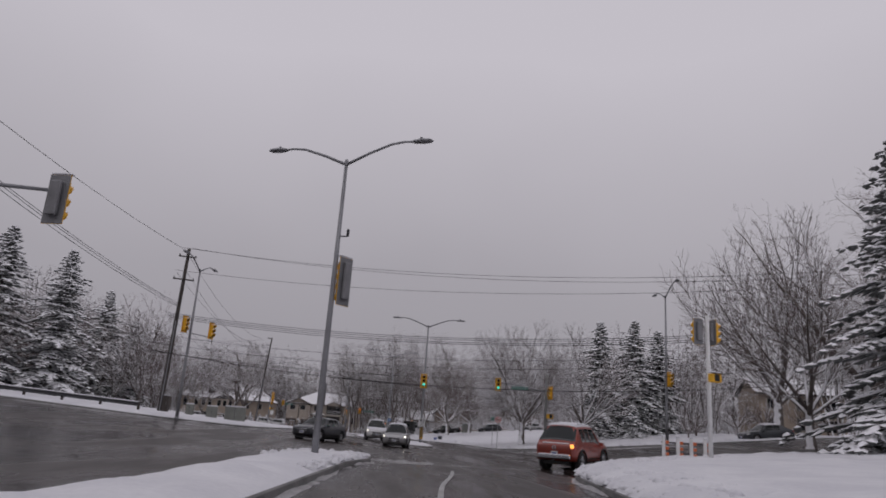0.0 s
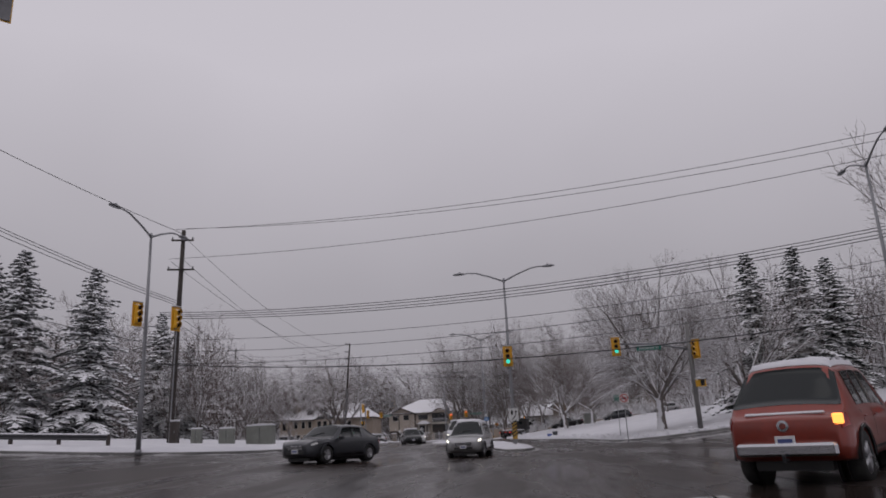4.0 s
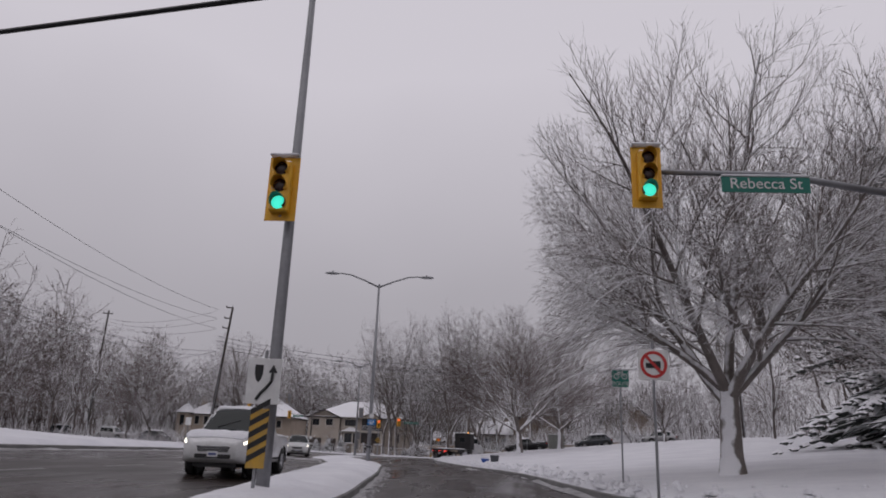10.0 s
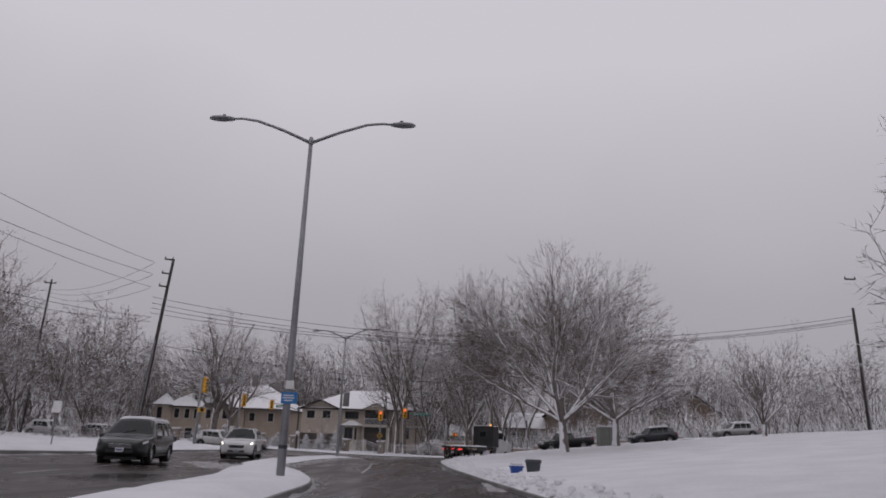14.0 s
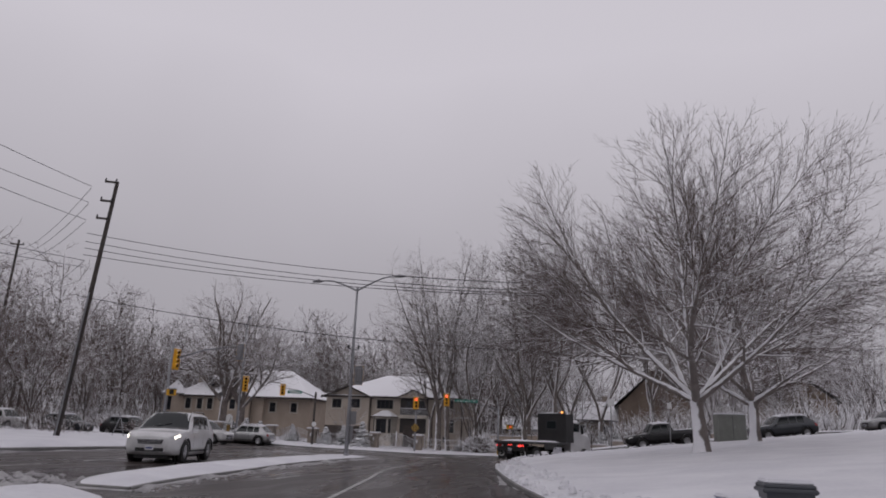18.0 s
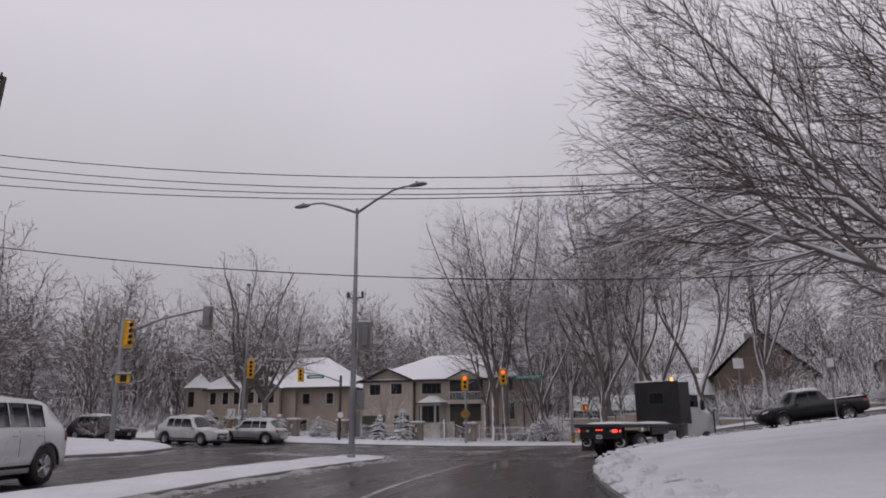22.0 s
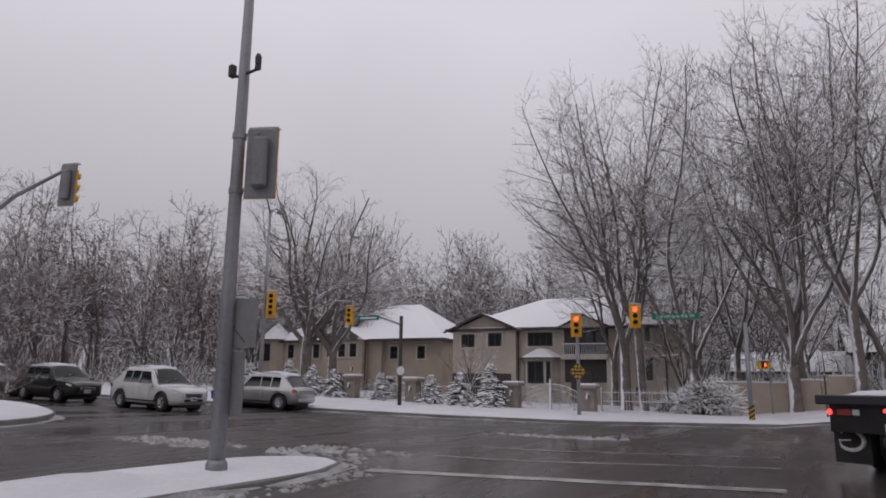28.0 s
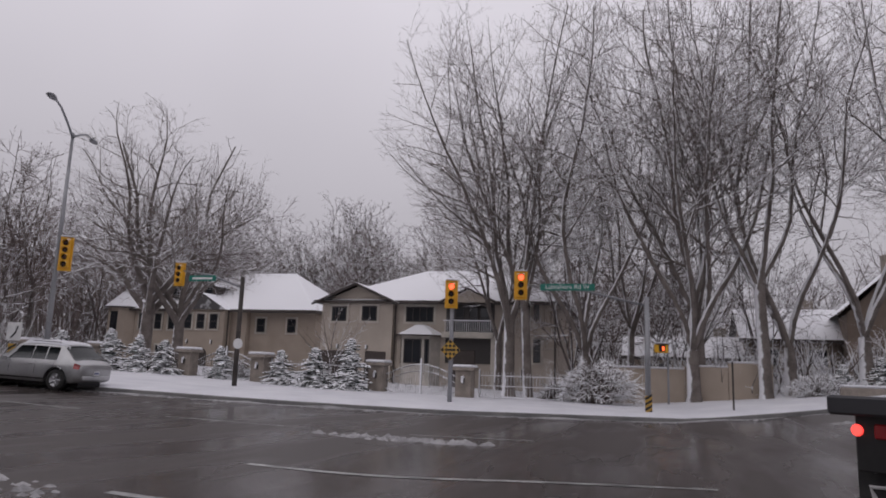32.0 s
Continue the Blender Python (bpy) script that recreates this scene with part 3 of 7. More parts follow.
def snow_clods(name_label, line, inward, count, seed, lo=.05, hi=.22, clean=True):
    """Ploughed lumps of snow strewn along a kerb line, up to inward metres behind it (or before it when negative)."""
    rng = random.Random(seed)
    pts = smooth_line(line, .5)
    s = Shape()
    for _ in range(count):
        i = rng.randrange(len(pts) - 1)
        a, b = pts[i], pts[i + 1]
        d = (b - a) / (np.linalg.norm(b - a) + 1e-9)
        q = np.array((-d[1], d[0]))
        off = inward * rng.random() ** 1.6
        p = a + (b - a) * rng.random() + q * off
        r = rng.uniform(lo, hi) * rng.uniform(.5, 1)
        g = ground(p[0], p[1]) + (.24 + .16 * min(1, abs(off)) if clean else 0.0)
        o, n = len(s.v), 6
        turn = rng.uniform(0, 6)
        for zz, k in ((-.25, 1.15), (.25, 1.0), (.6, .55)):
            for j in range(n):
                w = turn + 6.283 * j / n
                e = r * k * rng.uniform(.75, 1.2)
                s.v.append((p[0] + math.cos(w) * e, p[1] + math.sin(w) * e, g + r * zz * rng.uniform(.7, 1.2)))
        s.v.append((p[0], p[1], g + r * .7))
        for lay in range(2):
            for j in range(n):
                s.f.append((o + lay * n + j, o + lay * n + (j + 1) % n, o + lay * n + n + (j + 1) % n, o + lay * n + n + j))
        s.f += [(o + 2 * n + j, o + 2 * n + (j + 1) % n, o + 3 * n) for j in range(n)]
    ob = new("snow_clods", s.mesh("snow_clods", SNOW if clean else SNOW_DIRTY, True))
    tagged(ob, name_label, "snow", kind="stuff")


snow_clods("ploughed lumps of snow on the corner bank", [(3.6, 0), (4.8, 12), (5.7, 19), (6.6, 24.5), (8.2, 29), (11.5, 33.5), (18, 37), (30, 39)], -2.2, 900, 3)
snow_clods("ploughed lumps of snow along the lawn's edge", [(30, 59), (18, 59.5), (12.5, 62), (10.2, 66), (9.5, 72), (9.0, 79), (8.3, 85), (6.9, 93), (4.9, 104), (3.6, 111), (2.7, 117), (2.1, 122), (1.9, 128), (2.4, 133), (4.5, 137.5), (10, 140), (22, 143)], -1.0, 900, 4, .03, .13)
snow_clods("lumps of snow on the median's edge", [(-3.6, 22), (-2.6, 27), (-1.2, 28.8), (-0.5, 27.6), (-1.1, 23.5), (-1.5, 17)], -.4, 200, 6, .04, .14)
snow_clods("grey slush lumps along the median", [(2.2, 62), (2.7, 59.4), (3.5, 59.2), (4.3, 61.5), (4.2, 66), (3.6, 72), (2.8, 80), (1.9, 87), (1.1, 93), (-0.7, 98.7)], -.35, 320, 7, .02, .08, False)
snow_clods("grey slush lumps along the north median", [(-4.0, 104.2), (-4.3, 107), (-5.1, 113), (-6.0, 120), (-6.3, 128), (-6.2, 132.7), (-7.4, 134.5), (-8.7, 133.2)], -.5, 420, 8, .02, .10, False)
snow_clods("grey slush lumps along the north kerb", [(20, 160.6), (4, 157.6), (-4, 155.6), (-10, 153.6), (-16, 152.2), (-25, 151.0), (-40, 151.6)], .5, 500, 9, .02, .09, False)


def road_crack(a, b, seed, width=.035):
    """A wandering tar-filled crack from a to b."""
    rng = random.Random(seed)
    n = 9
    pts = [(a[0] + (b[0] - a[0]) * i / n + rng.uniform(-.22, .22), a[1] + (b[1] - a[1]) * i / n + rng.uniform(-.22, .22)) for i in range(n + 1)]
    stripe("dark tar-filled crack in wet asphalt", pts, width, None, TAR, "road_crack")


for i, (a, b) in enumerate((((-13, 146.4), (-5, 144.4)), ((-9, 142.6), (-3, 143.6)), ((-14, 149), (-6, 149.6)), ((-2, 142), (0, 147.5)), ((1.0, 20), (1.7, 36)), ((4.2, 40), (-6, 43)), ((5, 70), (4.4, 92)), ((3.0, 90), (1.5, 108)), ((-16, 44), (-9, 49)), ((-1.4, 118), (-1.9, 132)), ((6.2, 48), (9.5, 55)), ((-7, 50), (-2.5, 58)))):
    road_crack(a, b, 300 + i)
stripe("long rain-dark seam along the lane", [(1.9, -5), (3.9, 12), (5.2, 24), (6.6, 36), (7.8, 50), (8.4, 58)], .05, None, TAR, "road_seam")
stripe("long rain-dark seam along the lane", [(7.6, 64), (7.4, 72), (6.6, 84), (5.0, 96), (3.6, 106), (2.2, 116)], .05, None, TAR, "road_seam")


# ---- trees
class Twigs(Shape):
    """A shape that also takes thin twigs: three-sided, ending in a point."""

    def spike(self, pts, r):
        d = (pts[-1] - pts[0]).normalized()
        u = d.orthogonal().normalized()
        w = d.cross(u)
        ring = [u * math.cos(a) + w * math.sin(a) for a in (0.3, 2.394, 4.489)]
        o, n = len(self.v), len(pts) - 1
        for i, p in enumerate(pts[:-1]):
            k = r * (1 - .55 * i / n)
            self.v.extend([tuple(p + q * k) for q in ring])
        self.v.append(tuple(pts[-1]))
        for i in range(n - 1):
            for k in range(3):
                j = (k + 1) % 3
                self.f.append((o + i * 3 + k, o + i * 3 + j, o + i * 3 + 3 + j, o + i * 3 + 3 + k))
        e = o + (n - 1) * 3
        self.f += [(e + k, e + (k + 1) % 3, o + n * 3) for k in range(3)]


def bare_tree(seed, height, trunk_r, fork, limbs, radius, open_angle, levels, twig, wave=1.0, lean=0.0, low=0.12, droop=0.0, rise=0.05, first=0.15, lite=False, floor=0.0, even=1.0, lift=0.16):
    """Trunk-and-limb shape and twig shape of a leafless tree at the origin. Each level of branches is (gap along the parent,
    smallest and largest angle to it, share of its length, bends); twigs run on much as their parents do and stay within an egg-shaped crown."""
    rng = random.Random(seed)
    wood, fine = Shape(), Twigs()
    z0 = fork + (height - fork) * low
    zc = z0 + (height - z0) * 0.52
    up, dn = height - zc, zc - z0 + 0.8
    last = len(levels)

    def room(p):
        k = (p.x - lean * p.z) ** 2 + p.y ** 2
        h = (p.z - zc) / (up if p.z > zc else dn)
        lump = 1 + 0.34 * noise.noise(Vector((p.x * .28 + seed, p.y * .28, p.z * .22)))
        return k / (radius * lump) ** 2 + h * h

    def grow(p, d, length, r, lev):
        n = (5 if lite else 7) if lev == 0 else ((7 if lite else 14) if lev == 1 else levels[lev - 2][4])
        pts, rad, q, v = [p.copy()], [r], p.copy(), d.copy()
        limit = rng.uniform(.86, 1.08) if lev else 9
        tip = max(twig, r * (0.22 if lev else 0.80))
        amp = (0.004, .075, .08, .05, .04, .03)[lev] * wave
        ph, fr = rng.uniform(0, 6.283), rng.uniform(.7, 1.3) * (1.0 if lev > 1 else 1.6)
        side = v.orthogonal().normalized()
        side2 = v.cross(side)
        for i in range(n):
            u = (i + 1) / n
            v = v + side * (amp * math.sin(ph + 6.283 * fr * u) * 8 / n) + side2 * (amp * math.cos(ph * 1.7 + 5.1 * fr * u) * 8 / n)
            v = v + Vector((rng.gauss(0, 1), rng.gauss(0, 1), rng.gauss(0, .6))) * (amp * .45)
            if lev == 1:
                v.z += rise * 14 / n * .5
            elif lev >= 2:
                out = math.hypot(q.x, q.y) / radius
                hang = droop * max(0.0, min(1.0, 1.15 - (q.z - z0) / max(1e-3, height - z0) * 1.6)) * min(1.0, out * 1.4)
                v.z += (lift * (1 - hang) - .30 * hang) * 2 / (n + 1)
            v.normalize()
            q = q + v * (length / n)
            if lev > 1 and q.z < floor:
                break
            if lev and i > (n * (.28 if droop else .5) if lev == 1 else 0) and room(q) > limit and q.z > fork:
                break
            pts.append(q.copy())
            rad.append(r + (tip - r) * u ** .8)
        m = len(pts) - 1
        if m < 1:
            return
        if m < n:
            rad = [r + (max(twig, r * .07) - r) * (i / m) ** .9 for i in range(m + 1)]
        if lev == 0:
            wood.tube(pts, rad, 7 if lite else 10, cap=False)
        elif lev == 1:
            wood.tube(pts, rad, 4 if lite else 7, cap=False)
        elif lev == 2 and last > 2:
            (fine if lite else wood).tube(pts, rad, 3 if lite else 5, cap=False)
        else:
            fine.spike(pts, max(twig, r))
        if lev > last - (0 if lev else -9) and lev:
            return
        run = length * m / n
        if lev == 0:
            count = limbs
        else:
            if lev - 1 >= last:
                return
            gap, a0, a1, share, _ = levels[lev - 1]
            start = first if lev == 1 else .12
            count = max(1, int(run * (1 - start) / gap + rng.random()))
        spin = rng.uniform(0, 6.283)
        for k in range(count):
            if lev == 0:
                f = m * (1.0 if k < 3 else rng.uniform(.74, .98))
            else:
                f = m * (start + (1 - start) * (k + rng.random()) / count)
            i = min(m - 1, int(f))
            base = pts[i].lerp(pts[i + 1], f - i)
            dirn = (pts[i + 1] - pts[i]).normalized()
            spin += (6.283 / limbs if lev == 0 and limbs < 5 else 2.4) + rng.uniform(-.35, .35)
            sd_ = Matrix.Rotation(spin, 3, dirn) @ dirn.orthogonal().normalized()
            here = rad[i] + (rad[i + 1] - rad[i]) * (f - i)
            if lev == 0:
                ang = radians(open_angle * (0.22 if k == 0 and limbs > 3 else rng.uniform(.65, 1.25)))
                ln = (height - fork) * rng.uniform(.84, 1.06) / max(.75, math.cos(ang) ** .6)
                nr = here * rng.uniform(.52, .70) * (1.0 if limbs > 3 else 1.15)
            else:
                ang = radians(rng.uniform(a0, a1))
                ln = max(.30, length * share * (1.15 - .62 * f / m) * rng.uniform(.7, 1.2))
                nr = min(here * rng.uniform(.42, .62), .035 * ln + twig)
            nd = dirn * math.cos(ang) + sd_ * math.sin(ang)
            if lev:
                out = Vector((base.x - lean * base.z, base.y, 0))
                if out.length > .2:
                    nd += out.normalized() * (.22 * even)
                nd.z += .6 * lift
            grow(base, nd.normalized(), ln, max(twig, nr), lev + 1)

    wood.tube([(0, 0, -0.5), (0, 0, 0.12), (0, 0, 0.6)], [trunk_r * 1.6, trunk_r * 1.25, trunk_r * 1.0], 7 if lite else 10, cap=False)
    grow(Vector((0, 0, 0.5)), Vector((lean, rng.gauss(0, .03), 1)).normalized(), fork - .5, trunk_r, 0)
    return wood, fine


def tree_at(kind, x, y, label, group="", rz=0.0, s=1.0, dz=0.0, cat="tree", name="bare_tree"):
    """A tree whose meshes are kept under kind, standing at x, y."""
    wood, fine = TREE_MESH[kind]
    t = thing(name, label, cat, pose(x, y, ground(x, y) + dz, 0, 0, rz), group)
    t.scale = (s, s, s)
    part("trunk", wood, None, t)
    part("crown", fine, None, t)
    return t


TREE_MESH = {}


def make_tree(kind, bark, twigs, **kw):
    w, f = bare_tree(**kw)
    TREE_MESH[kind] = (w.mesh(kind + "_trunk", bark, True), f.mesh(kind + "_crown", twigs, False))


LAWN = ((.55, 38, 60, .46, 7), (.23, 30, 52, .44, 4), (.14, 22, 46, .50, 2), (.19, 20, 40, .55, 1))
make_tree("ash", BARK_LAWN, TWIG_TALL, seed=11, height=13.2, trunk_r=0.30, fork=2.3, limbs=9, radius=6.2, open_angle=46, levels=LAWN, twig=0.0050, droop=1.5, floor=1.7, low=-.2, rise=.018)
make_tree("maple", BARK_LAWN, TWIG, seed=23, height=14.2, trunk_r=0.31, fork=2.2, limbs=8, radius=8.6, open_angle=52, levels=((.62, 38, 60, .46, 7), (.28, 30, 52, .44, 4), (.165, 22, 46, .46, 2), (.24, 20, 40, .55, 1)), twig=0.0056, droop=1.1, floor=3.0, low=-.12, rise=.012)
make_tree("maple_b", BARK_LAWN, TWIG, seed=31, height=13.5, trunk_r=0.30, fork=2.3, limbs=7, radius=6.8, open_angle=48, levels=((.58, 36, 58, .46, 6), (.28, 30, 50, .44, 3), (.165, 22, 42, .5, 1)), twig=0.0095, droop=.7, low=.0, rise=.02)
make_tree("bushy", BARK, TWIG, seed=37, height=13.0, trunk_r=0.28, fork=2.2, limbs=7, radius=6.2, open_angle=44, levels=((.62, 34, 54, .44, 5), (.30, 28, 48, .44, 3), (.20, 20, 40, .5, 1)), twig=0.010, low=-.05, rise=.03)
TALL = ((.84, 42, 70, .40, 8), (.43, 38, 66, .48, 4), (.26, 30, 60, .52, 2))
make_tree("tall", BARK_TALL, TWIG_TALL, seed=5, height=24.5, trunk_r=0.34, fork=4.2, limbs=5, radius=7.4, open_angle=24, levels=TALL, twig=0.0085, wave=1.9, low=.10, first=.16, rise=.030, lift=.08, even=1.6)
make_tree("tall_b", BARK_TALL, TWIG_TALL, seed=8, height=23.5, trunk_r=0.29, fork=5.4, limbs=4, radius=6.4, open_angle=20, levels=TALL, twig=0.0085, wave=2.1, lean=.03, low=.14, first=.20, rise=.030, lift=.08, even=1.6)
make_tree("tall_c", BARK_TALL, TWIG_TALL, seed=14, height=24.5, trunk_r=0.32, fork=2.6, limbs=4, radius=7.0, open_angle=21, levels=TALL, twig=0.0085, wave=2.3, lean=-.03, low=.20, first=.30, rise=.030, lift=.08, even=1.6)
make_tree("oak", BARK_TALL, TWIG_TALL, seed=41, height=19.0, trunk_r=0.48, fork=4.6, limbs=6, radius=9.0, open_angle=40, levels=((.78, 44, 74, .42, 8), (.44, 38, 66, .48, 4), (.28, 30, 60, .52, 2)), twig=0.0092, wave=2.2, lean=.03, low=.02, rise=.018, first=.20, lift=.06, even=1.3)
for i in range(6):
    make_tree("far%d" % i, BARK_FAR, TWIG_FAR, seed=60 + i, height=19.5 + i % 3, trunk_r=0.21, fork=2.2 + 1.3 * (i % 4), limbs=4 + (i == 1), radius=4.3 + .4 * (i % 3), open_angle=25 + 4 * (i % 2), levels=((1.0, 36, 66, .38, 2), (.50, 30, 60, .50, 1), (.42, 24, 54, .55, 1)), twig=0.023, wave=1.8, low=.0, first=.14, lite=True, rise=.03, lift=.08)
make_tree("young", BARK, TWIG, seed=77, height=6.0, trunk_r=0.07, fork=1.6, limbs=6, radius=2.3, open_angle=45, levels=((.45, 30, 50, .4, 3), (.25, 25, 45, .45, 2)), twig=0.008)
make_tree("shrub", TWIG, TWIG, seed=83, height=2.3, trunk_r=0.07, fork=0.7, limbs=14, radius=1.8, open_angle=62, levels=((.17, 25, 50, .42, 3), (.12, 22, 45, .5, 1)), twig=0.008, low=-.2)


def spruce(seed, height, radius, rows=26):
    """Trunk and crown of a snow-laden spruce: rows of drooping boughs, each a spray of needled twigs."""
    rng = random.Random(seed)
    wood, fine = Shape(), Shape()
    wood.tube([(0, 0, -0.5), (0, 0, height * 0.5), (0, 0, height * 0.98)], [0.022 * height, 0.012 * height, 0.02], 8, cap=False)
    small = min(1.0, height / 7)
    total = int(rows * (6.0 if small == 1 else 13))
    for k in range(total):
            t = ((k + rng.random()) / total) ** 1.10
            tier = math.sin(t * rows * .9 + 2 * noise.noise(Vector((seed, t * 3, 5))))
            z = height * (0.04 + 0.94 * t) + rng.gauss(0, .30) * small * (1 - t)
            reach = radius * (1 - t) ** 0.68 * (1 + .34 * noise.noise(Vector((seed, t * 6, k * 2.4 % 6.283))) + .12 * tier) + 0.10
            a = k * 2.39996 + rng.uniform(-.5, .5)
            ln = reach * (rng.uniform(.45, .95) if rng.random() < .7 else rng.uniform(.95, 1.25))
            drop = ln * rng.uniform(.15, .62) * (1 - t * .8)
            d = Vector((math.cos(a), math.sin(a), 0))
            sidev = Vector((-math.sin(a), math.cos(a), 0))
            m = max(2, int(ln / (0.5 * small)))
            for j in range(m):
                u = (j + .5) / m
                c = d * (ln * u) + Vector((0, 0, z - drop * u * u + 0.10 * ln * u * (1 - u)))
                for sgn in (-1, 0, 1):
                    w = (0.55 * ln * (1 - u) * .55 + 0.28 * small) * rng.uniform(.7, 1.2)
                    tip = c + (d * 0.7 + sidev * sgn * 0.9).normalized() * w + Vector((0, 0, -w * rng.uniform(.15, .5)))
                    th = (0.10 + 0.07 * rng.random()) * small ** .8
                    across = (tip - c).cross(Vector((0, 0, 1)))
                    across = across.normalized() * th * 1.5 if across.length > 1e-4 else sidev * th
                    mid = c.lerp(tip, .45)
                    o = len(fine.v)
                    for p in (c, mid + across, mid + Vector((0, 0, th * .7)), mid - across, mid - Vector((0, 0, th * 1.1)), tip):
                        fine.v.append((p.x, p.y, p.z))
                    fine.f += [(o, o + 1, o + 2), (o, o + 2, o + 3), (o, o + 3, o + 4), (o, o + 4, o + 1), (o + 5, o + 2, o + 1), (o + 5, o + 3, o + 2), (o + 5, o + 4, o + 3), (o + 5, o + 1, o + 4)]
    return wood, fine


for i, (h, r, n) in enumerate(((15.6, 4.9, 40), (14.6, 4.5, 36), (3.3, 1.55, 13), (2.4, 1.3, 11))):
    w, f = spruce(90 + i, h, r, n)
    TREE_MESH["spruce%d" % i] = (w.mesh("spruce_trunk", BARK, True), f.mesh("spruce_crown", NEEDLES if i < 2 else NEEDLES_LADEN, False))


for i in range(2):
    w, f = TREE_MESH["spruce%d" % i]
    f = f.copy()
    f.materials.clear()
    f.materials.append(NEEDLES_FROST)
    TREE_MESH["frosted%d" % i] = (w, f)


def round_bush(seed, height, radius, stems):
    """Stems and crown of a dense rounded bush whose twigs hang outwards under snow."""
    rng = random.Random(seed)
    wood, fine = Twigs(), Twigs()
    for k in range(stems):
        a = k * 2.39996 + rng.uniform(-.3, .3)
        q = ((k + .5) / stems) ** .6
        lump = 1 + .22 * noise.noise(Vector((math.cos(a) * 2, math.sin(a) * 2, q * 3 + seed)))
        out = Vector((math.cos(a), math.sin(a), 0))
        el = math.radians(88 * (1 - q) + rng.uniform(-6, 6))
        tip = (out * radius * math.cos(el) + Vector((0, 0, .18 * height + .82 * height * math.sin(el)))) * lump * rng.uniform(.82, 1.06)
        base = out * rng.uniform(.02, .3) * radius * q + Vector((0, 0, -.1))
        mid = base.lerp(tip, .55) + Vector((0, 0, .16 * height))
        wood.spike([base, mid, tip], .016)
        for _ in range(7):
            u = rng.uniform(.45, 1)
            p = base.lerp(mid, u * 2 - .9) if u < .5 else mid.lerp(tip, u * 2 - 1)
            e = (out + Vector((rng.gauss(0, .7), rng.gauss(0, .7), rng.gauss(-.05, .5)))).normalized() * rng.uniform(.15, .38) * radius
            fine.spike([p, p + e * .6 + Vector((0, 0, .03)), p + e + Vector((0, 0, -.10 * e.length))], .017)
    return wood, fine


for i, (h, r, n) in enumerate(((2.1, 1.55, 300), (1.5, 1.2, 220))):
    w, f = round_bush(140 + i, h, r, n)
    TREE_MESH["bush%d" % i] = (w.mesh("bush_stems", TWIG, False), f.mesh("bush_twigs", TWIG_SNOWY, False))


def thicket(seed, width, deep, height, stems, side=5):
    """A tangle of undergrowth: many thin stems with side twigs."""
    rng = random.Random(seed)
    s = Twigs()
    for _ in range(stems):
        p = Vector((rng.uniform(-width, width) / 2, rng.uniform(-deep, deep) / 2, -.3))
        hh = height * rng.uniform(.45, 1.1)
        d = Vector((rng.gauss(0, .22 if height > 6 else .5), rng.gauss(0, .22 if height > 6 else .5), 1)).normalized()
        q = p + d * hh * .5
        r = q + (d + Vector((rng.gauss(0, .25), rng.gauss(0, .25), 0))).normalized() * hh * .5
        s.spike([p, q, r], .03 + .006 * hh)
        for _ in range(side):
            u = rng.uniform(.2, .97)
            a = p.lerp(q, u * 2) if u < .5 else q.lerp(r, u * 2 - 1)
            e = Vector((rng.gauss(0, 1), rng.gauss(0, 1), rng.uniform(.1, 1.1))).normalized() * min(hh, 6) * rng.uniform(.15, .34)
            s.spike([a, a + e], .018)
    return s.mesh("undergrowth", TWIG_FAR if height > 6 else TWIG_SNOWY)


THICKETS = [thicket(200 + i, 9.0, 4.0, (2.6, 3.6, 4.8)[i], 100) for i in range(3)] + [thicket(210 + i, 12.0, 6.0, (9.0, 11.0, 13.0)[i], 64, 11) for i in range(3)]


def undergrowth(x, y, k, rz=0.0, s=1.0):
    ob = new("undergrowth", THICKETS[k])
    ob.matrix_basis = pose(x, y, ground(x, y), 0, 0, rz) @ Matrix.Diagonal((s, s, s, 1))
    tagged(ob, "tangle of bare snowy undergrowth at the wood's edge" if k < 3 else "dense stand of thin bare stems deep in the wood", "undergrowth", kind="stuff")


# ---- street lamps, signals, poles and wires
def lamp_arm(sx):
    s = Shape()
    s.tube([(0.06 * sx, 0, 10.35), (0.9 * sx, 0, 10.72), (1.75 * sx, 0, 11.02), (2.25 * sx, 0, 11.08), (2.6 * sx, 0, 11.06)], [0.055, 0.05, 0.045, 0.04, 0.038], 8)
    return s


def lamp_head(sx):
    s = Shape()
    rings = []
    for u, w, h in ((0, .06, .05), (.12, .12, .09), (.4, .17, .12), (.68, .15, .09), (.8, .06, .04)):
        x = (2.5 + u) * sx
        rings.append([(x, w * math.cos(a), 11.05 + h * (0.9 if math.sin(a) > 0 else 0.55) * math.sin(a)) for a in [2 * math.pi * i / 10 for i in range(10)]])
    if sx < 0:
        rings = [r[::-1] for r in rings]
    s.loft(rings)
    return s


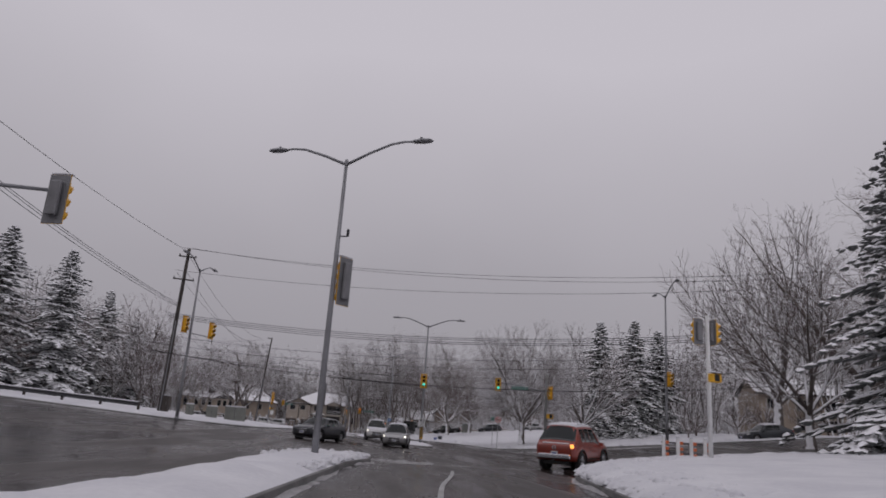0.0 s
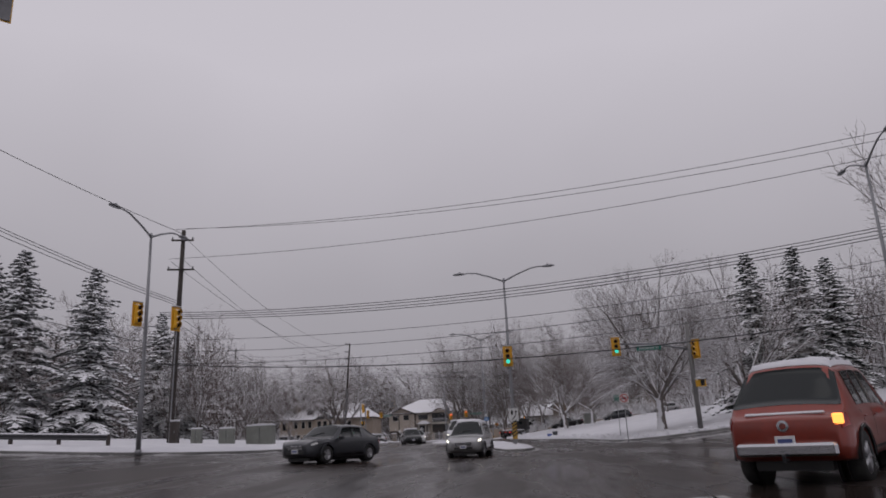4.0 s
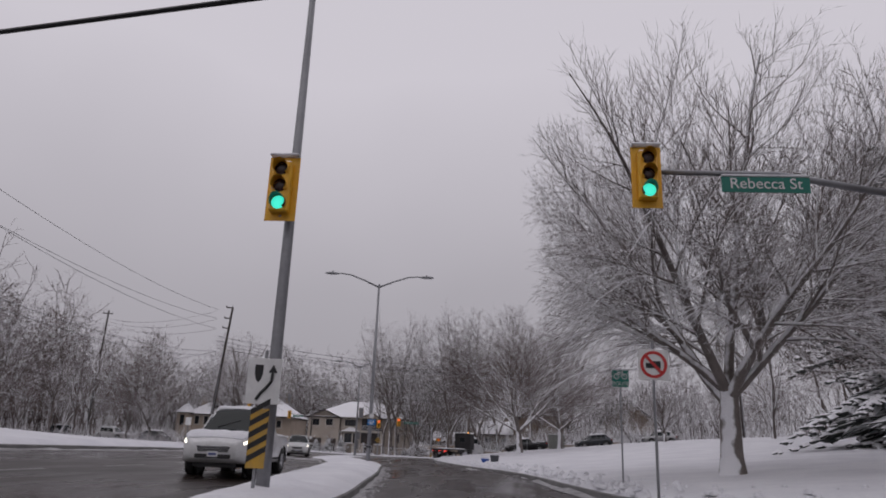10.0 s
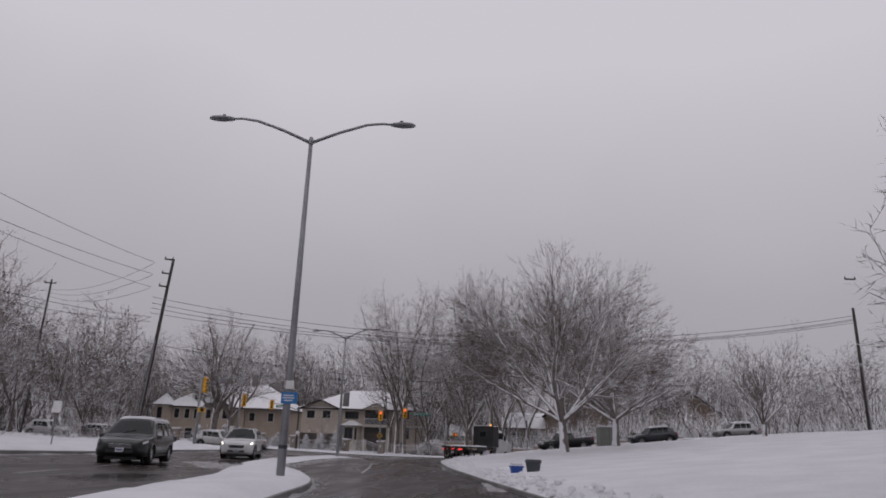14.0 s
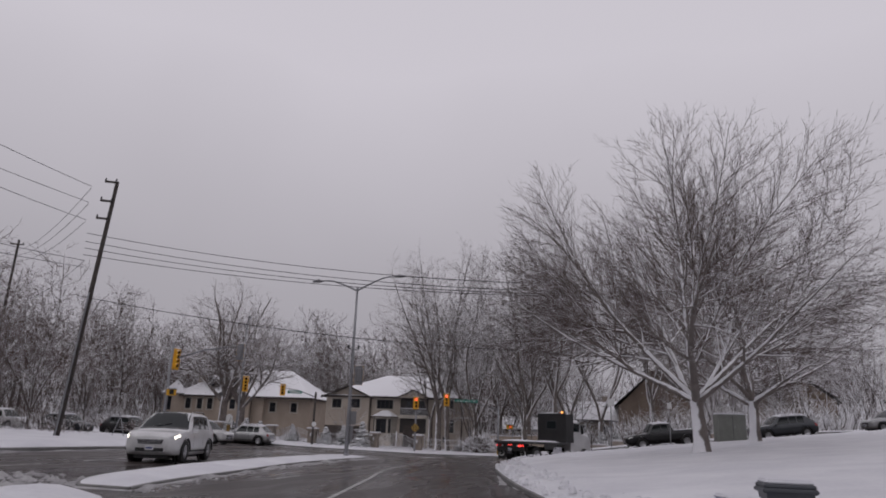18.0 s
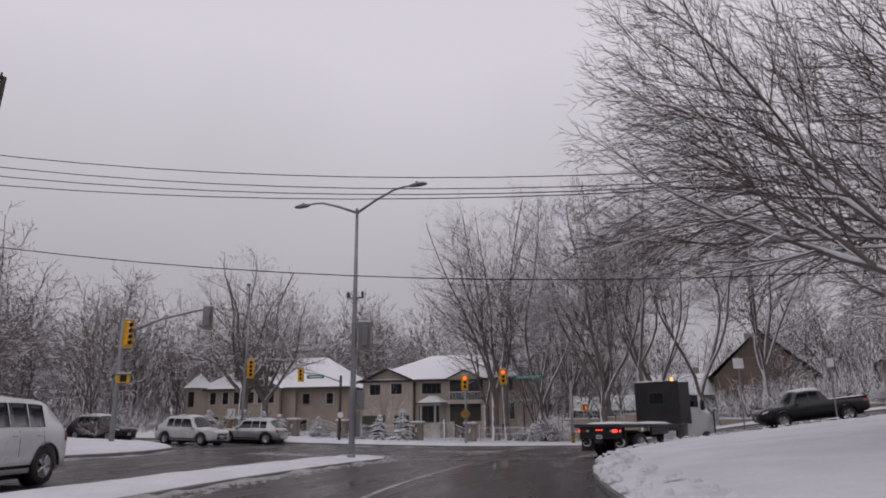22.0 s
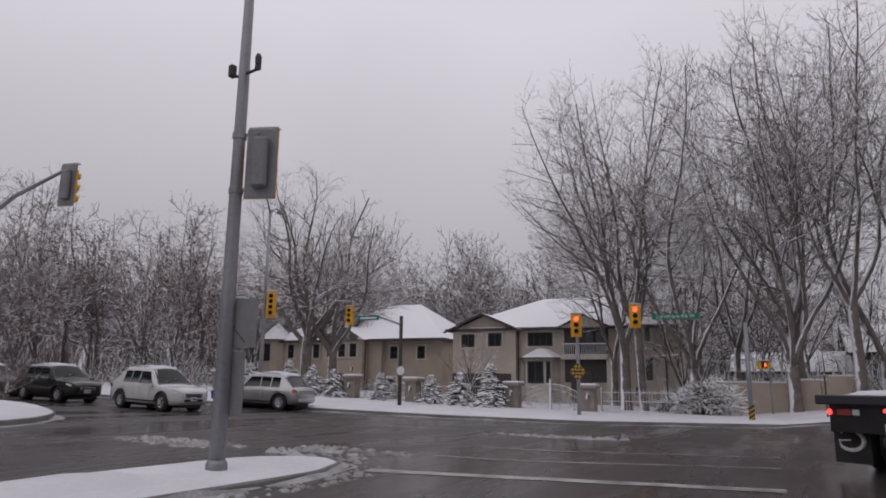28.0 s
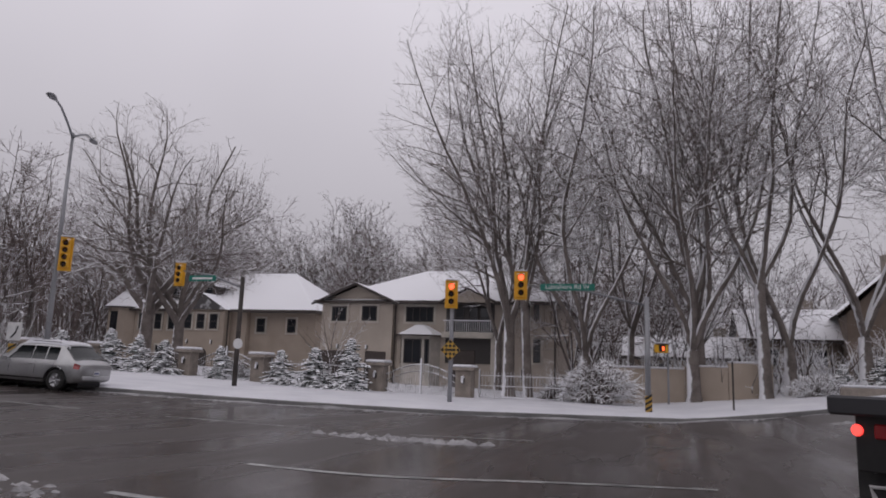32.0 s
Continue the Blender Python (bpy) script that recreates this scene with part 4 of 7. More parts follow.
def street_lamp(x, y, rz, label, height=10.4, arms=(1, -1), single=False):
    t = thing("street_lamp", label, "street lamp", pose(x, y, ground(x, y) + 0.12, 0, 0, rz), "street lamps")
    k = height / 10.4
    p = Shape().tube([(0, 0, -0.3), (0, 0, 2.2), (0, 0, 6), (0, 0, height)], [0.125, 0.11, 0.09, 0.06], 12)
    part("pole", p, STEEL, t, smooth=True)
    part("base_collar", Shape().lathe([(0.0, -.1), (.155, -.1), (.155, .10), (.135, .15), (.12, .16)], (0, 0, 0), "z", 14), STEEL, t, smooth=True)
    part("finial", Shape().lathe([(.075, height - .12), (.08, height + .02), (.05, height + .12), (0, height + .14)], (0, 0, 0), "z", 10), STEEL, t)
    for sx in arms:
        a = part("arm", lamp_arm(sx), STEEL, t, smooth=True)
        a.location.z = height - 10.4
        h = part("lamp_head", lamp_head(sx), STEEL, a, "grey cobra-head lamp", True)
        sn = Shape().lathe([(.0, .09), (.05, .08), (.07, .0)], (2.85 * sx, 0, 11.12), "z", 8)
        part("photocell", sn, STEEL_DARK, a)
    return t


def signal_head(t, x, y, z, yaw, lit=1, size=1.0, lenses=3, two_way=False):
    """A signal head on thing t, centre at x, y, z, facing yaw (0: towards -y). lit: which lens glows, counted from the top, or None."""
    e = new("signal_head")
    e.parent = t
    e.matrix_basis = pose(x, y, z, 0, 0, yaw) @ Matrix.Diagonal((size, size, size, 1))
    hh = 0.30 * lenses + 0.24
    bd = Shape().box((0, 0.03, 0), (0.52, 0.012, hh), 0, 0.005)
    head = part("backboard", bd, SIG_YELLOW, t, "yellow backboard")
    head.matrix_basis = e.matrix_basis
    bpy.data.objects.remove(e)
    part("back_sheet", Shape().box((0, 0.042, 0), (0.50, 0.008, hh - .02), 0, 0.003), SIG_BACK, head)
    part("housing", Shape().box((0, -0.06, 0), (0.32, 0.17, 0.30 * lenses), 0, 0.025), SIG_YELLOW, head)
    part("back_box", Shape().box((0, 0.12, 0), (0.24, 0.13, 0.30 * lenses - .1), 0, 0.03), SIG_BACK, head)
    for i in range(lenses):
        zz = (lenses / 2 - 0.5 - i) * 0.30
        v = Shape()
        o = 0
        n = 14
        pts = []
        for k in range(n + 1):
            a = math.pi * (-0.25 + 1.5 * k / n)
            pts.append((0.125 * math.cos(a), 0.125 * math.sin(a)))
        for (px_, pz_) in pts:
            v.v.append((px_, -0.14, zz + pz_))
            v.v.append((px_ * 1.02, -0.14 - 0.20 * (0.55 + 0.45 * max(0, pz_ / .125)), zz + pz_ * 1.02))
        for k in range(n):
            v.f.append((2 * k, 2 * k + 1, 2 * k + 3, 2 * k + 2))
        part("visor", v, BLACK if i == lit else SIG_YELLOW, head)
        m = LENS_DARK
        if lit == i:
            m = LENS_RED if i == 0 else LENS_GREEN
        part("lens", Shape().lathe([(.115, -0.147), (.10, -0.165), (.05, -0.178), (0.001, -0.18)], (0, 0, zz), "y", 16), m, head, smooth=True)
    part("snow_cap", Shape().box((0, -0.02, hh / 2 + .02), (0.5, 0.14, 0.045), 0, 0.02), SNOW, head)
    return head


def mast_arm(t, a, b, r0=0.07, r1=0.045):
    mid = (Vector(a) + Vector(b)) / 2 + Vector((0, 0, 0.18))
    part("mast_arm", Shape().tube([a, mid, b], [r0, (r0 + r1) / 2, r1], 8), STEEL, t, smooth=True)


def walk_box(t, x, y, z, yaw, lit=False):
    b = part("crossing_box", Shape().box((0, 0, 0), (0.62, 0.3, 0.42), 0, 0.03), SIG_YELLOW, t, "yellow crossing signal box")
    b.matrix_basis = pose(x, y, z, 0, 0, yaw)
    part("face", Shape().box((0, -0.156, 0), (0.30, 0.012, 0.32)), BLACK, b)
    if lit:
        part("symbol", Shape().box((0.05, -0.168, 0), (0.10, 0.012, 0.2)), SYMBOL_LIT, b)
    part("hood", Shape().box((0, -0.2, 0.2), (0.60, 0.2, 0.04)), BLACK, b)
    part("snow_cap", Shape().box((0, 0, 0.25), (0.64, 0.32, 0.08), 0, 0.03), SNOW, b)


def text_on(t, words, size, x, y, z, material, name="lettering"):
    cu = bpy.data.curves.new(name, "FONT")
    cu.body, cu.size, cu.align_x, cu.align_y, cu.extrude = words, size, "CENTER", "CENTER", 0.003
    cu.materials.append(material)
    ob = new(name, cu)
    bpy.context.view_layer.update()
    me = bpy.data.meshes.new_from_object(ob.evaluated_get(bpy.context.evaluated_depsgraph_get()))
    bpy.data.objects.remove(ob)
    me.materials.clear()
    me.materials.append(material)
    o = new(name, me)
    o.parent = t
    o.matrix_basis = pose(x, y, z, 90, 0, 0)
    return o


def divider_sign(t, x, y, yaw, z=0.0):
    """A divider sign with its striped board below, clamped to the pole of t."""
    b = part("divider_board", Shape().box((0, 0, 2.05 + z), (.56, .012, .74), 0, .004), SIG_BACK, t, "divider sign, grey on its back")
    b.matrix_basis = pose(x, y, 0, 0, 0, yaw)
    part("board_face", Shape().box((0, -.009, 2.05 + z), (.54, .006, .72)), WHITE_SIGN, b)
    part("island_symbol", Shape().prism([(-.16, 2.32 + z), (-.02, 2.32 + z), (-.02, 2.17 + z), (-.09, 2.02 + z), (-.16, 2.17 + z)], -.018, -.013), BLACK, b)
    part("arrow_symbol", Shape().tube([(-.1, -.018, 1.76 + z), (.06, -.018, 1.95 + z), (.14, -.018, 2.2 + z)], .028, 6), BLACK, b)
    hzb = part("striped_board", Shape().box((0, 0, 1.15 + z), (.26, .012, .95), 0, .004), SIG_BACK, t, "striped hazard board, grey on its back")
    hzb.matrix_basis = pose(x, y, 0, 0, 0, yaw)
    part("board_face", Shape().box((0, -.009, 1.15 + z), (.25, .006, .94)), YELLOW_BOARD, hzb)
    for i in range(4):
        q = .70 + z + i * .22
        part("stripe", Shape().add([(-.125, -.014, q + .16), (.125, -.014, q), (.125, -.014, q + .10), (-.125, -.014, q + .26), (-.125, -.011, q + .16), (.125, -.011, q), (.125, -.011, q + .10), (-.125, -.011, q + .26)], [(0, 1, 2, 3), (7, 6, 5, 4), (0, 4, 5, 1), (2, 6, 7, 3)]), BLACK, hzb)


# median lamp of the first crossing, near side: signal seen from behind, camera bracket
L1 = street_lamp(-2.25, 24.3, -22, "tall galvanised double-armed street lamp in the snowy median")
def camera_bracket(t, z):
    part("camera_bracket", Shape().tube([(0, 0, z), (0.34, -0.02, z - .02)], 0.025, 6).box((0.36, 0, z + .02), (0.08, 0.08, .08), 0, .01), STEEL_DARK, t)
    part("camera", Shape().lathe([(0, .0), (.05, .02), (.055, .14), (.03, .2), (0, .2)], (0.36, 0, z + .05), "z", 10), STEEL_DARK, t)
camera_bracket(L1, 7.6)
signal_head(L1, 0.26, 0.26, 6.0, 180 + 70, None, 1.2, 4)
divider_sign(L1, 0.0, 0.16, 22 + 180 + 78, .05)
L2 = street_lamp(3.08, 63.2, -8, "tall double-armed street lamp with a lit traffic signal on its pole")
signal_head(L2, -0.02, -0.42, 5.5, 8, 2, 1.1)
part("bracket", Shape().tube([(0, 0, 5.0), (-.02, -.4, 4.97)], .025, 6), STEEL, L2)
part("bracket", Shape().tube([(0, 0, 6.0), (-.02, -.4, 6.02)], .025, 6), STEEL, L2)
L3 = street_lamp(0.3, 92.1, 6, "tall double-armed street lamp in the snowy median")
part("sign_panel", Shape().box((0.08, -0.14, 2.35), (0.46, 0.03, 0.32), 0, .008), BLUE_SIGN, L3, "small blue sign panel")
for i, (w, z) in enumerate(((.30, 2.42), (.34, 2.35), (.24, 2.28))):
    part("lettering_bar", Shape().box((.06, -0.159, z), (w, .006, .03)), WHITE_SIGN, L3)
part("sticker", Shape().box((0.06, -0.125, 2.72), (0.24, 0.04, 0.24), 0, .01), WHITE_SIGN, L3)
part("cable_band", Shape().lathe([(.125, -.05), (.13, 0), (.125, .05)], (0, 0, 1.0), "z", 12), STEEL_DARK, L3)
L4 = street_lamp(-7.37, 131.1, -14, "tall double-armed street lamp with signals seen from behind", 9.8)
camera_bracket(L4, 6.15)
part("camera_bracket", Shape().tube([(0, 0, 6.12), (-0.3, 0, 6.2)], 0.025, 6).box((-.33, 0, 6.3), (.1, .12, .22), 0, .02), STEEL_DARK, L4)
signal_head(L4, 0.36, 0.20, 4.62, 180 + 32, None, 1.0)
divider_sign(L4, 0.12, 0.14, 14 + 180 + 20, .1)
for zz in (5.1, 4.2):
    part("bracket", Shape().tube([(0, 0, zz), (.34, .14, zz + .02)], .028, 6), STEEL, L4)
    part("pole_band", Shape().lathe([(.10, zz - .06), (.112, zz - .05), (.112, zz + .05), (.10, zz + .06)], (0, 0, 0), "z", 12), STEEL, L4)

# keep-right sign and hazard board at the nose of the middle median
kr = thing("keep_right_sign", "white median-divider sign above a striped hazard board", "traffic sign", pose(3.1, 62.6, ground(3.1, 62.6) + 0.3, 0, 0, 8))
part("post", Shape().tube([(0, 0.03, -0.5), (0, 0.03, 2.3)], 0.03, 8), STEEL, kr)
part("board", Shape().box((0, -0.01, 1.78), (0.56, 0.012, 0.76), 0, 0.004), WHITE_SIGN, kr)
part("island_symbol", Shape().prism([(-.16, 2.05), (-.02, 2.05), (-.02, 1.9), (-.05, 1.8), (-.09, 1.75), (-.13, 1.8), (-.16, 1.9)], -.022, -.017), BLACK, kr)
part("arrow_symbol", Shape().tube([(-.1, -.02, 1.47), (-.03, -.02, 1.58), (.06, -.02, 1.68), (.13, -.02, 1.78), (.14, -.02, 1.92)], [.03, .03, .028, .028, .025], 6).prism([(.07, 1.92), (.22, 1.92), (.145, 2.06)], -.026, -.014), BLACK, kr)
hz_b = part("hazard_board", Shape().box((0.0, -0.02, 0.85), (0.30, 0.012, 0.95), 0, 0.004), YELLOW_BOARD, kr, "yellow board with black stripes")
for i in range(5):
    z = 0.46 + i * 0.19
    part("stripe", Shape().add([(-.15, -.031, z), (.15, -.031, z + .18), (.15, -.031, z + .28), (-.15, -.031, z + .10), (-.15, -.028, z), (.15, -.028, z + .18), (.15, -.028, z + .28), (-.15, -.028, z + .10)], [(0, 1, 2, 3), (7, 6, 5, 4), (0, 4, 5, 1), (2, 6, 7, 3)]), BLACK, hz_b)

# mast with street-name sign at the far right corner of the first crossing
mast1 = thing("signal_mast", "galvanised signal mast with a street-name sign on its arm", "traffic signal", pose(13.8, 62.0, ground(13.8, 62.0) + .1))
part("pole", Shape().tube([(0, 0, -.5), (0, 0, 6.4)], [.15, .12], 12), CONCRETE, mast1, smooth=True)
mast_arm(mast1, (0, 0, 4.75), (-4.2, 0.5, 5.35))
signal_head(mast1, -4.25, 0.35, 5.20, 0, 2, 1.0)
signal_head(mast1, 0.30, -0.15, 4.75, -50, None, 1.0)
walk_box(mast1, 0.34, -0.05, 2.75, 30)
nb = part("name_board", Shape().box((-2.35, 0.1, 4.98), (1.45, 0.02, 0.28), 0, .005), GREEN_SIGN, mast1, "green street-name board")
text_on(nb, "Rebecca St", 0.27, -2.35, 0.083, 4.99, WHITE_SIGN)
part("snow_cap", Shape().box((-2.35, .1, 5.14), (1.45, .05, .04), 0, .01), SNOW, nb)

# small signs on the lawn
nt = thing("no_trucks_sign", "white square sign with a red ring on a steel post", "traffic sign", pose(10.0, 64.4, ground(10, 64.4) + .2, 0, 0, 4))
part("post", Shape().tube([(0, .02, -.4), (0, .02, 2.95)], .028, 8), STEEL, nt)
part("board", Shape().box((0, -.01, 2.5), (.58, .012, .58), 0, .004), WHITE_SIGN, nt)
part("ring", Shape().lathe([(.20, -.017), (.20, -.024), (.255, -.024), (.255, -.017)], (0, 0, 2.5), "y", 28), RED_PAINT, nt)
part("truck_symbol", Shape().box((.03, -.022, 2.5), (.2, .008, .13)).box((-.11, -.022, 2.48), (.08, .008, .09)), BLACK, nt)
part("slash", Shape().add([(-.17, -.029, 2.64), (-.13, -.029, 2.68), (.17, -.029, 2.36), (.13, -.029, 2.32), (-.17, -.02, 2.64), (-.13, -.02, 2.68), (.17, -.02, 2.36), (.13, -.02, 2.32)], [(3, 2, 1, 0), (4, 5, 6, 7), (0, 1, 5, 4), (2, 3, 7, 6), (1, 2, 6, 5), (3, 0, 4, 7)]), RED_PAINT, nt)
bs = thing("bike_route_sign", "small green bicycle route sign on a steel post", "traffic sign", pose(10.2, 68.8, ground(10.2, 68.8) + .42, 0, 0, 4))
part("post", Shape().tube([(0, .02, -.7), (0, .02, 2.62)], .022, 8), STEEL, bs)
bsb = part("board", Shape().box((0, -.01, 2.42), (.42, .012, .42), 0, .004), GREEN_SIGN, bs)
part("bicycle_symbol", Shape().lathe([(.055, -.018), (.055, -.024), (.072, -.024), (.072, -.018)], (-.10, 0, 2.47), "y", 16).lathe([(.055, -.018), (.055, -.024), (.072, -.024), (.072, -.018)], (.10, 0, 2.47), "y", 16).tube([(-.10, -.022, 2.47), (-.04, -.022, 2.57), (.05, -.022, 2.57), (.10, -.022, 2.47)], .01, 4).tube([(-.04, -.022, 2.57), (.0, -.022, 2.47), (.05, -.022, 2.57), (.04, -.022, 2.60), (.08, -.022, 2.60)], .01, 4), WHITE_SIGN, bsb)
text_on(bsb, "ROUTE", .13, 0, -.018, 2.29, WHITE_SIGN)
part("snow_cap", Shape().box((0, -.02, 2.64), (.4, .03, .04), 0, .01), SNOW, bs)

# near right corner: pole with signal seen from behind and yellow box, barricade
nr = thing("signal_pole", "pale steel signal pole on the snow bank, head seen from behind", "traffic signal", pose(15.2, 33.0, ground(15.2, 33.0) + .2))
part("pole", Shape().tube([(0, 0, -.5), (0, 0, 6.9)], [.11, .09], 12), WHITE_SIGN, nr, "white-grey painted pole", True)
signal_head(nr, -0.45, .1, 6.1, 200, None, 1.15)
signal_head(nr, 0.35, .1, 6.1, 100, None, 1.1)
walk_box(nr, 0.25, -.1, 3.9, 20)
br = thing("road_barricade", "snow-capped orange and white barricade on the snow bank", "barricade", pose(14.9, 35.2, ground(14.9, 35.2) + .28, 0, 0, -8))
for i, xx in enumerate((-1.05, -.35, .3, .98)):
    part("post", Shape().box((xx, 0, .42), (.16, .14, 1.15), 0, .02), WHITE_SIGN, br)
    part("snow_cap", Shape().box((xx, 0, 1.04), (.2, .2, .12), 0, .04), SNOW, br)
    for j in range(3):
        part("stripe_panel", Shape().box((xx + .17, -.03, .2 + j * .28), (.16, .05, .16), 0, .01), ORANGE_PLASTIC, br)
for z in (.25, .75):
    part("rail", Shape().box((0, .05, z), (2.3, .05, .07), 0, .01), STEEL_DARK, br)

# far right: lamp with one raised arm on a pole, over the side street
lr = street_lamp(20.9, 52.6, 85, "tall street lamp with two raised arms beside the spruces", 11.4)
signal_head(lr, -.25, -.2, 5.0, -59, None, 1.0)
ll = street_lamp(-14.5, 51.5, 84, "tall street lamp with signals beside the utility pole", 10.6)
signal_head(ll, -.10, .42, 6.6, -84 + 58, None, 1.05)
signal_head(ll, .45, -1.35, 6.3, -84 + 62, None, 1.05)
part("bracket", Shape().tube([(0, 0, 6.0), (.45, -1.40, 5.8)], .03, 6), STEEL, ll)

# overhead signal near the first crossing, seen from behind, with its mast beside the road
nl = thing("signal_mast", "galvanised mast whose arm carries a signal seen from behind", "traffic signal", pose(-14.5, 12.5, ground(-14.5, 12.5) + .2))
part("pole", Shape().tube([(0, 0, -.5), (0, 0, 6.0)], [.15, .12], 12), STEEL, nl, smooth=True)
mast_arm(nl, (0, 0, 4.0), (6.35, 3.4, 5.2))
signal_head(nl, 6.5, 3.6, 5.05, 168, None, 1.05)
part("name_board", Shape().box((4.6, 2.45, 4.72), (1.3, .02, .25), 28, .004), SIG_BACK, nl, "grey back of a name board")

# second crossing
pl = thing("signal_mast", "galvanised mast with yellow signal heads on a snowy corner", "traffic signal", pose(-21.8, 135.8, ground(-21.8, 135.8) + .2))
part("pole", Shape().tube([(0, 0, -.5), (0, 0, 6.6)], [.13, .10], 12), STEEL, pl, smooth=True)
mast_arm(pl, (0, 0, 5.4), (5.3, -1.0, 6.35))
signal_head(pl, 5.5, -1.0, 5.9, 190, None, 1.0)
signal_head(pl, .45, -.1, 5.45, 60, None, 1.0, 4)
walk_box(pl, .35, -.05, 3.2, 40)
rs = thing("rack_stand", "thin metal A-frame stand leaning in the snow", "stand", pose(-23.3, 133.2, ground(-23.3, 133.2) + .25))
part("leg", Shape().tube([(-.5, 0, -.1), (.05, 0, 1.5)], .025, 6), STEEL, rs)
part("leg", Shape().tube([(.5, 0, -.1), (-.05, 0, 1.5)], .025, 6), STEEL, rs)
part("crossbar", Shape().tube([(-.3, 0, .5), (.3, 0, .5)], .02, 6), STEEL, rs)

sd = street_lamp(-24.6, 153.2, 118, "tall street lamp at the side-street crossing", 10.4)
signal_head(sd, -.30, -.40, 5.2, -88, None, 1.0, 4)
part("bracket", Shape().tube([(0, 0, 4.6), (-.3, -.36, 4.7)], .03, 6), STEEL, sd)
kd = thing("keep_right_sign", "white median-divider sign above a striped hazard board", "traffic sign", pose(-24.6, 151.6, ground(-24.6, 151.6), 0, 0, 20))
part("post", Shape().tube([(0, .03, -.3), (0, .03, 2.3)], .03, 8), STEEL, kd)
part("board", Shape().box((0, -.01, 2.0), (.56, .012, .7), 0, .004), WHITE_SIGN, kd)
part("arrow_symbol", Shape().tube([(-.1, -.02, 1.75), (.06, -.02, 1.95), (.13, -.02, 2.2)], .03, 6), BLACK, kd)
part("hazard_board", Shape().box((0, -.02, 1.05), (.3, .012, .95), 0, .004), YELLOW_BOARD, kd)
for i in range(4):
    z = .66 + i * .2
    part("stripe", Shape().add([(-.15, -.031, z), (.15, -.031, z + .18), (.15, -.031, z + .28), (-.15, -.031, z + .10)], [(0, 1, 2, 3)]), BLACK, kd)

mg = thing("signal_mast", "wooden signal post with a mast arm and a green name board", "traffic signal", pose(-19.1, 158.6, ground(-19.1, 158.6) - .35))
part("pole", Shape().tube([(0, 0, -.5), (0, 0, 5.6)], [.12, .10], 12), WOOD_POLE, mg, smooth=True)
mast_arm(mg, (0, 0, 5.1), (-3.5, .1, 5.95), .055, .04)
signal_head(mg, -3.5, 0, 5.75, 15, None, 1.0)
nbb = part("name_board", Shape().box((-2.2, 0, 5.55), (1.5, .02, .28), 0, .005), GREEN_SIGN, mg, "green name board")
part("lettering_bar", Shape().box((-2.2, -.014, 5.55), (1.1, .006, .1)), WHITE_SIGN, nbb)
part("round_sign", Shape().lathe([(0, -.14), (.24, -.14), (.24, -.12)], (.1, 0, 2.5), "y", 20), WHITE_SIGN, mg)

me_ = thing("signal_pole", "steel signal pole with a red light and a chequered marker", "traffic signal", pose(-8.9, 158.8, ground(-8.9, 158.8) + .1))
part("pole", Shape().tube([(0, 0, -.5), (0, 0, 5.2)], [.10, .08], 12), STEEL, me_, smooth=True)
signal_head(me_, 0, -.2, 4.65, 14, 0, 1.05)
dm = part("chequered_marker", Shape().box((0, -.12, 2.3), (.62, .012, .62), 0, .004), YELLOW_BOARD, me_, "diamond marker with black checks")
dm.matrix_basis = Matrix.Translation((0, -.0, 2.3)) @ Matrix.Rotation(radians(45), 4, "Y") @ Matrix.Translation((0, 0, -2.3))
for i in range(5):
    for j in range(5):
        if (i + j) % 2 == 0 and (i, j) != (2, 2):
            part("check", Shape().box((-.24 + i * .12, -.13, 2.06 + j * .12), (.11, .006, .11)), BLACK, dm)
part("arrow_bar", Shape().box((0, -.125, 2.3), (.34, .006, .09)), BLACK, me_)

mf = thing("signal_mast", "galvanised mast with a red signal and a green name board", "traffic signal", pose(-0.9, 158.6, ground(-.9, 158.6) + .1))
part("pole", Shape().tube([(0, 0, -.5), (0, 0, 4.6)], [.12, .10], 12), STEEL, mf, smooth=True)
mast_arm(mf, (0, 0, 4.25), (-4.9, .1, 5.1), .055, .04)
signal_head(mf, -5.0, -.1, 5.05, 12, 0, 1.05)
nbc = part("name_board", Shape().box((-3.1, -.02, 4.98), (2.2, .02, .28), 0, .005), GREEN_SIGN, mf, "green name board")
text_on(nbc, "Lakeshore Rd W", .26, -3.1, -.034, 4.99, WHITE_SIGN)
part("hazard_board", Shape().box((.02, -.14, .35), (.26, .012, .85), 0, .004), YELLOW_BOARD, mf)
for i in range(4):
    z = .0 + i * .2
    part("stripe", Shape().add([(-.11, -.151, z), (.15, -.151, z + .16), (.15, -.151, z + .26), (-.11, -.151, z + .10)], [(0, 1, 2, 3)]), BLACK, mf)
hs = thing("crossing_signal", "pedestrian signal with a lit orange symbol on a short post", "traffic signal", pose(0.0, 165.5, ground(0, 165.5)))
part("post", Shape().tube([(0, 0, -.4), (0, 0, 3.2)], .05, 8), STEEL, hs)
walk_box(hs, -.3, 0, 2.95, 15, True)


